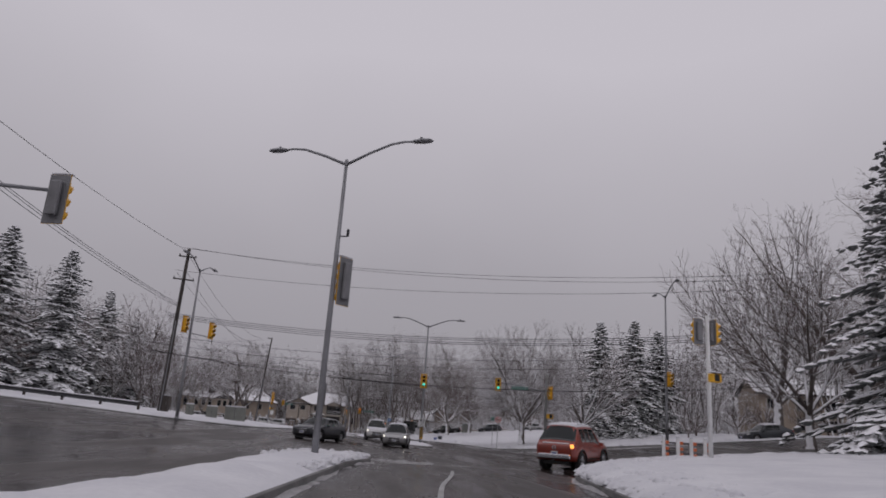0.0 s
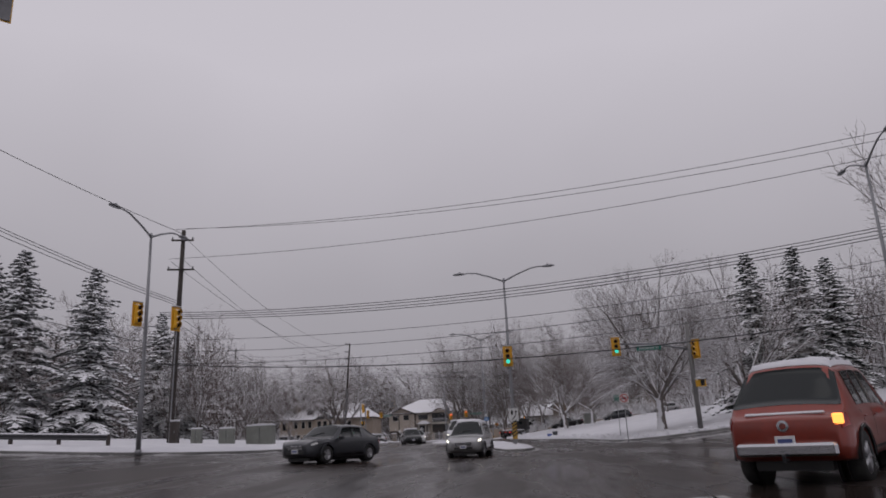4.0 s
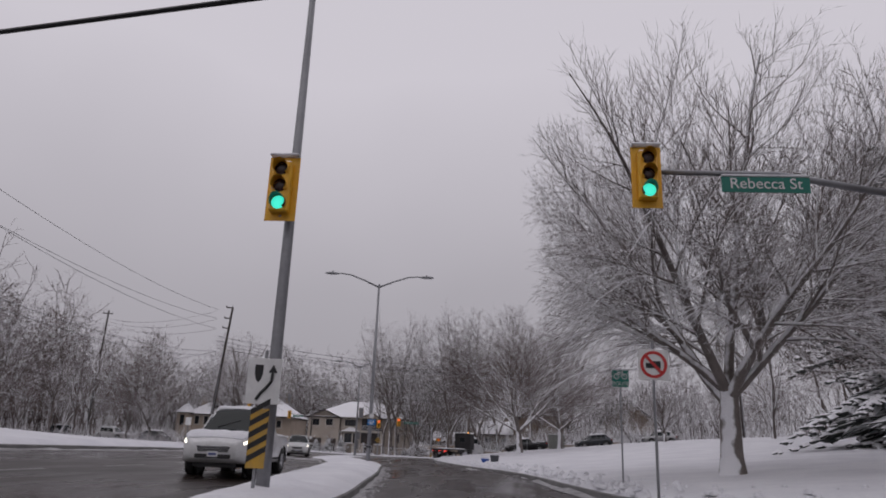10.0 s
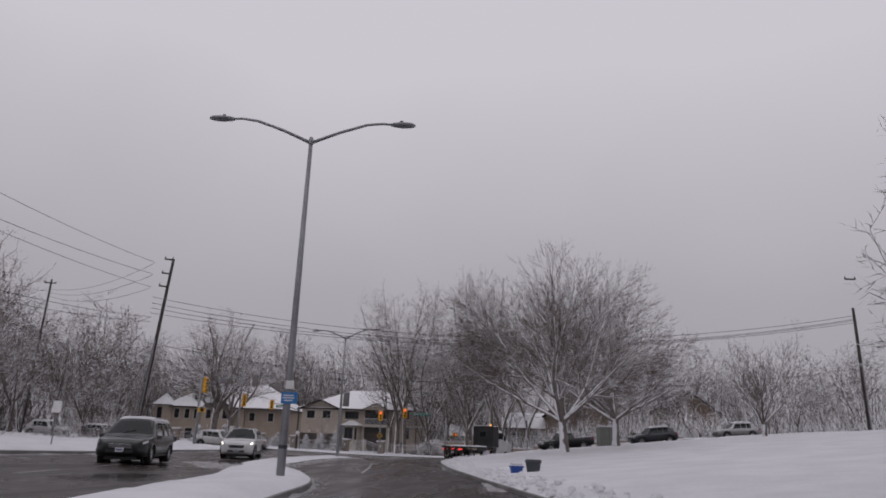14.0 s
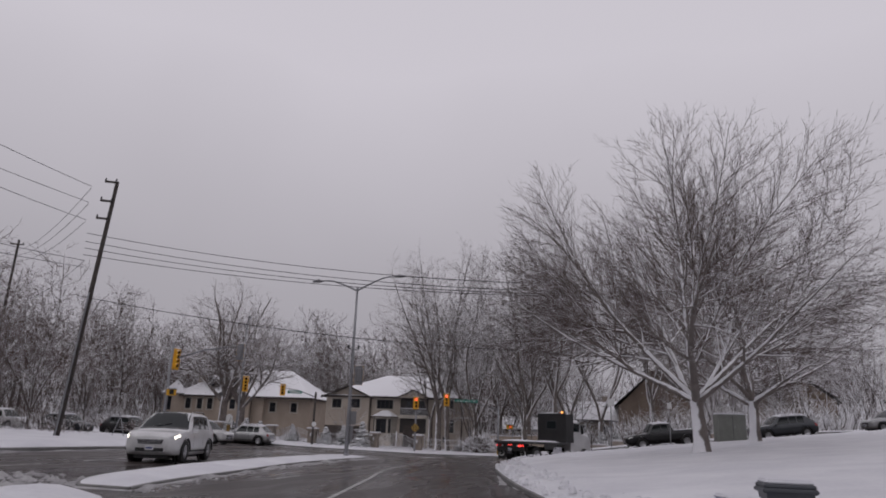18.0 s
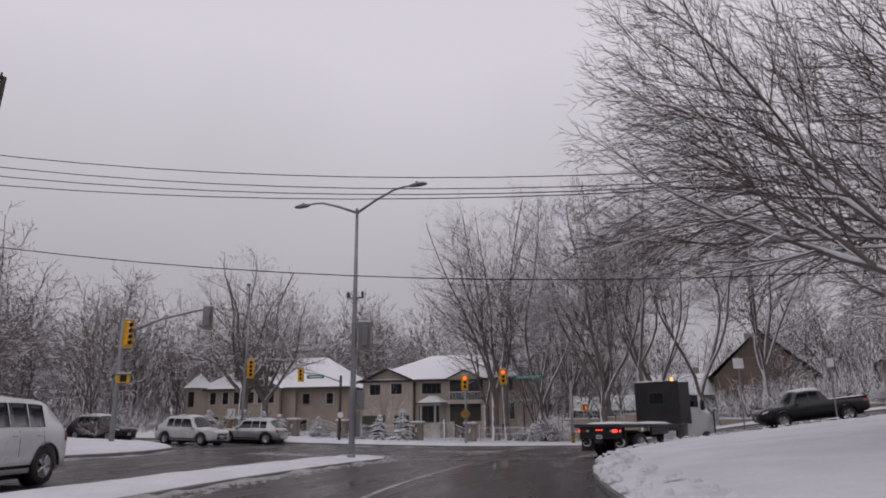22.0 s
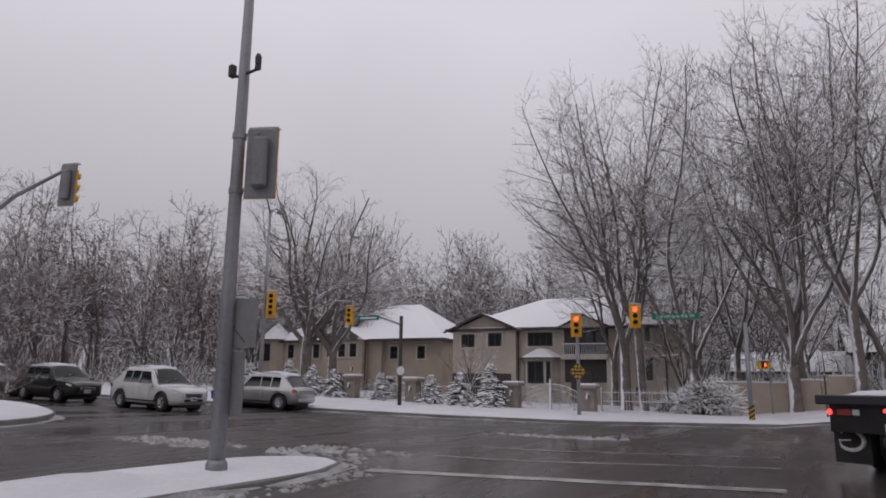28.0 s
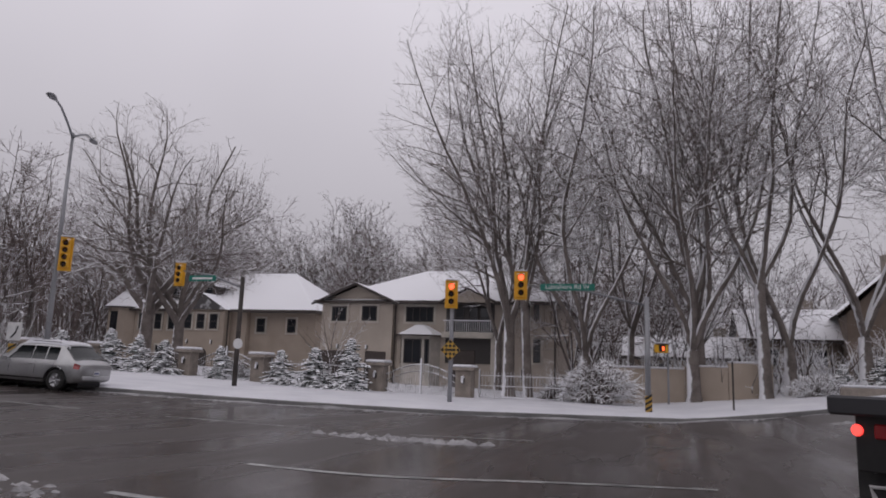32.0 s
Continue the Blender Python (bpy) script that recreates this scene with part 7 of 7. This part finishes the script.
# house A: larger tan house with dormers and a turret
ha = thing("house", "tan stucco house with a turret, dormers and a snowy roof", "house", pose(-37.3, 188, 0, 0, 0, 0))
part("wall", Shape().box((-6.6, 6.0, 2.7), (13.6, 12.0, 7.0)), STUCCO_B, ha)
part("side_wing", Shape().box((3.6, 6.6, 2.7), (6.8, 12.0, 7.0)), STUCCO_B, ha)
part("roof", hip_roof(-13.4, 7.0, 0, 12.6, 6.2, 4.3, .5, 5.4), ROOF, ha)
part("fascia", fascia(-13.4, 7.0, 0, 12.6, 6.2, .5), FASCIA, ha)
tu = part("turret", Shape().lathe([(1.7, -.5), (1.7, 6.3)], (-13.9, .6, 0), "z", 14), STUCCO_B, ha)
part("turret_roof", Shape().lathe([(2.05, 6.2), (2.1, 6.35), (1.2, 7.2), (.001, 8.4)], (-13.9, .6, 0), "z", 14), ROOF, tu)
part("turret_window", Shape().box((-13.9, -1.12, 4.9), (.8, .08, 1.9), 0, .02), PANE, tu)
for x in (-8.4, -4.7):
    d = part("dormer", Shape().box((x, 1.7, 8.0), (1.2, 1.8, 1.2)), FASCIA, ha, "dark dormer")
    part("dormer_roof", Shape().add([(x - .85, .6, 8.5), (x, .6, 9.2), (x + .85, .6, 8.5), (x - .85, 3.9, 8.5), (x, 3.9, 9.2), (x + .85, 3.9, 8.5)], [(0, 1, 4, 3), (1, 2, 5, 4), (0, 2, 1), (0, 3, 5, 2)]), ROOF, d)
    part("dormer_pane", Shape().box((x, .78, 8.0), (.7, .04, .8)), PANE, d)
gbl = part("front_gable", Shape().box((-4.0, -.5, 2.7), (5.0, 1.2, 7.0)), STUCCO_B, ha)
part("front_gable_roof", Shape().add([(-6.8, -1.4, 6.1), (-4.0, -1.4, 7.7), (-1.2, -1.4, 6.1), (-6.8, 4, 6.1), (-4.0, 4, 7.7), (-1.2, 4, 6.1)], [(0, 1, 4, 3), (1, 2, 5, 4), (0, 2, 1), (0, 3, 5, 2)]), ROOF, gbl)
for x in (-5.4, -4.0, -2.6):
    window(ha, x, 5.0, .85, 1.4, -1.11, 0, 1)
for x in (-11.4, -9.6, -8.0):
    window(ha, x, 5.0, .8, 1.5, -.02, 0, 1)
for x in (-11.0, -9.0):
    window(ha, x, 1.8, 1.2, 1.8, -.02, 1, 0)
part("arched_door", Shape().prism([(-4.9, -.3), (-3.1, -.3), (-3.1, 2.0)] + [(-4.0 + .9 * math.cos(a), 2.0 + .6 * math.sin(a)) for a in [math.pi * k / 8 for k in range(1, 8)]] + [(-4.9, 2.0)], -1.16, -1.09), FASCIA, ha)
for x in (-5.3, -2.7):
    part("wall_lamp", Shape().box((x, -1.18, 3.1), (.18, .16, .4), 0, .03), IRON, ha)
part("chimney", Shape().box((-12.6, 6.0, 8.6), (1.0, 1.0, 2.6), 0, .03), STUCCO_B, ha)
part("downpipe", Shape().tube([(-1.4, -.6, -.3), (-1.4, -.6, 6.1)], .06, 8), FASCIA, ha)
for x, z in ((1.4, 4.8), (4.6, 4.8), (1.2, 1.6)):
    window(ha, x, z, .9, 1.3, .58, 0, 1)


def plain_house(x, y, rz, w, d, h, rise, wall_m, label, gz=None):
    t = thing("house", label, "house", pose(x, y, ground(x, y) if gz is None else gz, 0, 0, rz))
    part("wall", Shape().box((0, 0, h / 2 - .5), (w, d, h + 1)), wall_m, t)
    part("roof", Shape().add([(-w / 2 - .5, -d / 2 - .6, h), (w / 2 + .5, -d / 2 - .6, h), (w / 2 + .5, d / 2 + .6, h), (-w / 2 - .5, d / 2 + .6, h), (-w / 2 - .5, 0, h + rise), (w / 2 + .5, 0, h + rise), (-w / 2 - .5, -d / 2 - .6, h - .2), (w / 2 + .5, -d / 2 - .6, h - .2)], [(0, 1, 5, 4), (2, 3, 4, 5), (0, 6, 7, 1)]), ROOF, t)
    for sx in (-1, 1):
        xo, xi = sx * w / 2, sx * (w / 2 - .2)
        part("gable_wall", Shape().loft([[(xo, -d / 2, h), (xo, d / 2, h), (xo, 0, h + rise - .1)], [(xi, -d / 2, h), (xi, d / 2, h), (xi, 0, h + rise - .1)]][::sx]), wall_m, t)
    part("fascia", Shape().box((0, -d / 2 - .64, h - .06), (w + 1, .06, .2)), FASCIA, t)
    n = max(2, int(w / 3.2))
    for i in range(n):
        window(t, -w / 2 + w * (i + .5) / n, h * .62 if h < 4 else h * .75, 1.3, 1.2, -d / 2 - .02, 1, 0)
        if h > 4.5:
            window(t, -w / 2 + w * (i + .5) / n, 1.4, 1.3, 1.4, -d / 2 - .02, 1, 0)
    part("chimney", Shape().box((w * .28, .5, h + rise), (.9, .7, 1.4), 0, .02), STONE, t)


plain_house(51, 88, -12, 10, 9, 5.0, 2.2, STUCCO_B, "tan house behind the roadside spruces")
plain_house(17.6, 190.0, 84, 12.0, 9.5, 4.2, 4.8, BROWN_WALL, "brown house with a steep snowy gable among trees")
plain_house(9.2, 190.5, 0, 6.4, 7, 3.4, 2.6, BROWN_WALL, "lower brown wing beside the steep-gabled house")
plain_house(35, 191, 76, 12, 9.5, 4.0, 3.8, BROWN_WALL, "brown house on the rising street behind trees")
plain_house(-20, 236, 4, 16, 10, 5.5, 3, STUCCO_B, "far house deep in the wood")
plain_house(2, 190, 0, 9, 6, 2.8, 1.8, STUCCO_B, "low snow-roofed garage behind the wall")


# ---- stone pillars, gates, fence and garden wall
def pillar(x, y, label):
    t = thing("gate_pillar", label, "pillar", pose(x, y, ground(x, y)), "gate pillars")
    part("shaft", Shape().box((0, 0, .68), (.80, .80, 1.76), 0, .03), STONE, t)
    part("cap", Shape().loft([[(-.56, -.56, 1.54), (.56, -.56, 1.54), (.56, .56, 1.54), (-.56, .56, 1.54)], [(-.56, -.56, 1.66), (.56, -.56, 1.66), (.56, .56, 1.66), (-.56, .56, 1.66)], [(-.3, -.3, 1.80), (.3, -.3, 1.80), (.3, .3, 1.80), (-.3, .3, 1.80)]]), STONE, t)
    part("snow_cap", Shape().box((0, 0, 1.74), (1.10, 1.10, .18), 0, .08), SNOW, t)
    ln = part("lantern", Shape().box((0, -.47, 1.05), (.16, .14, .28), 0, .03), IRON, t)
    part("lantern_snow", Shape().lathe([(.11, 1.19), (.06, 1.26), (0, 1.3)], (0, -.47, 0), "z", 8), SNOW, ln)


def iron_gate(x0, x1, y, label):
    g = ground((x0 + x1) / 2, y) + .12
    t = thing("iron_gate", label, "gate", pose(x0, y, g))
    w = x1 - x0
    for side in (0, 1):
        a = 0 if side == 0 else w / 2
        lf = part("leaf", Shape().tube([(a + .05, 0, .05), (a + w / 2 - .05, 0, .05)], .03, 6), IRON, t)
        arc = [(a + w / 2 * k / 10, 0, (1.05 + .55 * math.sin(math.pi / 2 * (k / 10 if side == 0 else 1 - k / 10)))) for k in range(11)]
        part("top_rail", Shape().tube(arc, .03, 6), IRON, lf)
        part("sweep_rail", Shape().tube([(p[0], 0, max(.1, 1.35 - p[2] + .05)) for p in arc], .028, 6), IRON, lf)
        for z0_, r0_ in ((.52, .16), (.40, .11)):
            for c in (.28, .72):
                part("scroll", Shape().tube([(a + w / 2 * c + r0_ * (1 - k / 26) * math.cos(k * .55), 0, z0_ + r0_ * (1 - k / 26) * math.sin(k * .55)) for k in range(19)], .014, 5), IRON, lf)
        part("mid_rail", Shape().tube([(p[0], 0, p[2] - .32) for p in arc], .022, 6), IRON, lf)
        for k in range(1, 14):
            xx = a + w / 2 * k / 14
            zt = 1.05 + .55 * math.sin(math.pi / 2 * (k / 14 if side == 0 else 1 - k / 14))
            part("bar", Shape().tube([(xx, 0, .05), (xx, 0, zt)], .012, 5, cap=False), IRON, lf)
    part("centre_post", Shape().box((w / 2, 0, .95), (.10, .08, 1.9)), IRON, t)


def iron_fence(x0, x1, y, label):
    g = ground((x0 + x1) / 2, y) + .12
    t = thing("iron_fence", label, "fence", pose(x0, y, g))
    w = x1 - x0
    for z in (.2, .75, 1.25):
        part("rail", Shape().box((w / 2, 0, z), (w, .035, .035)), IRON, t)
    n = int(w / .16)
    for k in range(n + 1):
        part("picket", Shape().tube([(w * k / n, 0, .05), (w * k / n, 0, 1.42)], .012, 5), IRON, t)
    for xx in (0, w):
        part("post", Shape().box((xx, 0, .75), (.09, .09, 1.6), 0, .01), IRON, t)


for x, l in ((-37.0, "stone gate pillar with a snow cap, before the tan house"), (-25.6, "stone gate pillar with a snow cap beside small spruces"), (-21.0, "stone gate pillar with a snow cap beside small spruces"), (-14.2, "stone gate pillar with a lantern and a snow cap"), (-9.6, "stone gate pillar with a lantern and a snow cap"), (-31.7, "stone gate pillar behind small spruces")):
    pillar(x, 164.0, l)
iron_gate(-13.75, -10.05, 164.0, "arched black iron gate dusted with snow")
iron_gate(-25.15, -21.45, 164.2, "arched black iron gate dusted with snow")
iron_fence(-36.5, -32.2, 164.3, "black iron fence dusted with snow")
iron_fence(-31.2, -26.1, 164.3, "black iron fence behind small spruces")
iron_fence(-20.5, -14.7, 164.3, "black iron fence behind small spruces")
iron_fence(-9.1, -4.6, 165.0, "black iron fence dusted with snow")
gw = thing("garden_wall", "plain brown garden wall with snow on its coping", "wall", pose(0, 0, 0))
for i in range(4):
    x = -3.2 + i * 2.0
    g = ground(x + 1, 167)
    part("wall_panel", Shape().box((x + 1, 167, g + .9), (1.98, .22, 2.2), 0, .01), STUCCO_B, gw)
    part("coping_snow", Shape().box((x + 1, 167, g + 2.04), (2.0, .3, .10), 0, .04), SNOW, gw)
for i in range(7):
    x, y = 8 + i * 3.2, 162.2 + i * .6
    t = thing("stone_edging", "low dark retaining stones under snow", "garden edging", pose(x, y, ground(x, y) + .1, 0, 0, 10), "retaining stones")
    part("stone", Shape().box((0, 0, .2), (3.0, .35, .5), 0, .06), STONE, t)
    part("snow_cap", Shape().box((0, .02, .5), (3.0, .4, .12), 0, .05), SNOW, t)

# ---- trees, near to far
tree_at("ash", 13.3, 70.3, "bare ash tree with snow-streaked drooping twigs on the lawn", rz=20, dz=.1)
tree_at("maple", 10.25, 119.9, "large spreading bare maple with drooping snowy twigs", rz=75, dz=.15)
tree_at("maple_b", 15.3, 132.0, "bare maple with a short snowy trunk on the lawn", rz=200, dz=.15)
tree_at("bushy", 20.0, 72.5, "bare tree beside the roadside spruces", rz=100, s=.95)
tree_at("bushy", 26.0, 129.0, "bare tree on the upper lawn", rz=10, s=.62)
tree_at("bushy", 36, 64, "tall bare tree rising over the side street", rz=150, s=1.7)
tree_at("oak", 33, 47, "large bare tree at the near corner", rz=40, s=1.05)
tree_at("bushy", 28, 46, "bare tree with dense fine twigs at the corner", rz=140, s=1.1)
for x, y, k, rz, s in ((-8.2, 168.0, "tall", 190, 1.02), (-7.2, 168.3, "tall_b", 170, .95), (-4.2, 168.6, "tall_c", 200, .98), (-10.5, 176.0, "tall", 20, .84), (-2.0, 173.5, "tall_b", 300, .80),
                       (1.2, 166.4, "tall_c", 20, 1.08), (1.6, 167.6, "tall", 250, .98), (4.4, 166.4, "tall_b", 100, 1.06), (5.8, 168.4, "tall_c", 150, 1.0), (9.1, 168.2, "tall_c", 330, 1.05), (14.5, 169.5, "tall", 60, 1.0)):
    tree_at(k, x, y, "tall bare tree with snow along its limbs by the garden wall", "tall trees by the wall", rz, s)
tree_at("oak", -35.6, 172.5, "gnarled bare oak with snowy limbs before the tan house", rz=20, s=1.05)
tree_at("oak", -33.6, 173.6, "leaning bare oak with snowy limbs before the tan house", rz=190, s=.92)
tree_at("young", -17.9, 166.2, "young bare tree behind the fence", rz=40, s=.9)
rng = random.Random(3)
for x, y, k, sc in ((-41.3, 90.2, 0, 1.22), (-52.0, 88.0, 1, 1.42), (-47.5, 87.0, 0, 1.30), (-43.7, 110.2, 1, 1.27), (-38.5, 108.0, 1, .95), (-58, 84, 0, 1.3)):
    tree_at("frosted%d" % k, x, y, "tall spruce frosted and laden with snow on the far bank", "far bank spruces", rng.uniform(0, 360), sc, cat="spruce", name="spruce")
for x, y, k, s in ((24.6, 82.0, 0, .90), (29.4, 84.0, 1, .98), (33.5, 87, 0, .85), (26.6, 76.8, 3, 1.6), (22.4, 76.2, 3, 1.3)):
    tree_at("spruce%d" % k, x, y, "dark spruce laden with snow beside the lawn", "lawn spruces", rng.uniform(0, 360), s, cat="spruce", name="spruce")
tree_at("frosted0", 27.5, 35.0, "large snow-laden spruce at the near corner", rz=30, s=1.18, cat="spruce", name="spruce")
for x, y, k, s in ((-30.1, 163.0, 2, .80), (-28.0, 162.8, 2, .72), (-22.9, 163.0, 2, .62), (-19.2, 162.9, 3, .85), (-17.2, 162.8, 3, .95), (-15.3, 162.9, 2, .86), (-26.6, 163.2, 3, .9), (-33.5, 163.0, 3, 1.0)):
    tree_at("spruce%d" % k, x, y, "small snow-laden ornamental spruce before the fence", "small spruces", rng.uniform(0, 360), s, cat="spruce", name="small_spruce")
for x, y, s in ((12, 163.8, 1.0), (19, 165, 1.1), (30, 70, 1.0), (36, 72, 1.6), (40, 74, 1.8), (44, 72, 1.5), (33, 75, 1.4), (-27, 141, .7)):
    tree_at("shrub", x, y, "bare snowy shrub by the kerb", "bare shrubs", rng.uniform(0, 360), s, cat="shrub", name="bare_shrub")
for x, y, k, s in ((-3.2, 164.2, 0, 1.15), (-5.3, 165.9, 1, .8), (-29.6, 165.5, 1, .9), (-34.6, 165.6, 1, 1.0), (-24.2, 166.4, 1, .9), (-18.4, 165.6, 1, .8), (14.6, 164.6, 0, .8), (22.4, 165.2, 0, .9), (6.4, 165.4, 1, .9)):
    tree_at("bush%d" % k, x, y, "dense rounded bush with snow on its twigs", "rounded bushes", rng.uniform(0, 360), s, cat="bush", name="bush")
for i in range(13):
    x = 7.5 + i * 1.5
    tree_at("spruce3", x, 165.4 + .12 * i + rng.uniform(-.4, .4), "dark evergreen hedge bush dusted with snow", "hedge bushes", rng.uniform(0, 360), rng.uniform(.65, .85), cat="hedge", name="hedge_bush")
def wood_patch(x0, x1, y0, y1, count, lo, hi, label):
    for _ in range(count):
        x, y = rng.uniform(x0, x1), rng.uniform(y0, y1)
        tree_at("far%d" % rng.randrange(6), x, y, label, "wood trees", rng.uniform(0, 360), rng.uniform(lo, hi), dz=-.2)


WL = "bare tree of the wood, dusted with snow"
wood_patch(-75, 4, 202, 232, 40, .92, 1.28, WL)
wood_patch(-92, -46, 166, 186, 16, .78, 1.12, WL)
wood_patch(-140, -66, 176, 222, 26, .9, 1.25, WL)
wood_patch(-110, -48, 105, 150, 36, .85, 1.25, WL)
wood_patch(-115, -60, 60, 104, 24, .9, 1.25, WL)
wood_patch(-48, -33, 84, 140, 18, .58, .9, WL)
wood_patch(24, 80, 196, 220, 20, .7, 1.0, WL)
wood_patch(24, 60, 176, 186, 10, .6, .85, WL)
wood_patch(12, 44, 171, 177, 7, .42, .6, WL)
wood_patch(-7, 7, 174, 188, 6, .65, .85, WL)
wood_patch(28, 80, 92, 140, 18, .6, .9, WL)
wood_patch(26, 48, 84, 96, 8, .6, .8, WL)
wood_patch(38, 90, 60, 92, 14, .8, 1.15, WL)
wood_patch(-60, -42, 186, 206, 8, .8, 1.0, WL)
wood_patch(-60, 60, 236, 260, 22, .85, 1.15, WL)
for x0, y0, x1, y1, n in ((-95, 160, -44, 164, 9), (-95, 172, -46, 178, 7), (-6, 170.5, 16, 173, 6), (-5, 178, 12, 184, 4), (-62, 200, 12, 204, 14), (-150, 168, -70, 172, 12), (-118, 108, -52, 112, 10), (-46, 92, -30, 138, 10), (10, 172, 60, 182, 8), (30, 96, 72, 128, 10), (-125, 62, -62, 92, 10), (-60, 186, -48, 196, 3), (12, 167, 34, 171, 8), (26, 86, 46, 90, 4)):
    for i in range(n):
        u = (i + .5) / n
        undergrowth(x0 + (x1 - x0) * u + rng.uniform(-2, 2), y0 + (y1 - y0) * u + rng.uniform(-1.5, 1.5), rng.randrange(3), rng.uniform(-25, 25), rng.uniform(.7, 1.1) * (.62 if -50 < x0 < -25 else 1))
for x0, y0, x1, y1, n in ((-150, 196, -56, 192, 6), (-140, 212, -54, 206, 9), (-75, 208, 12, 206, 10), (-75, 222, 14, 220, 9), (-60, 240, 70, 236, 12), (30, 192, 80, 198, 4), (22, 204, 80, 214, 5), (-112, 100, -52, 150, 9), (-122, 108, -66, 156, 9), (-112, 64, -58, 102, 7), (-120, 50, -70, 88, 6), (44, 60, 80, 96, 6), (36, 100, 84, 140, 8), (56, 66, 96, 120, 8), (50, 40, 96, 66, 6)):
    for i in range(n):
        u = (i + .5) / n
        undergrowth(x0 + (x1 - x0) * u + rng.uniform(-2.5, 2.5), y0 + (y1 - y0) * u + rng.uniform(-2.5, 2.5), 3 + rng.randrange(3), rng.uniform(-30, 30), rng.uniform(.8, 1.15) * (1.3 if y0 > 200 else 1))
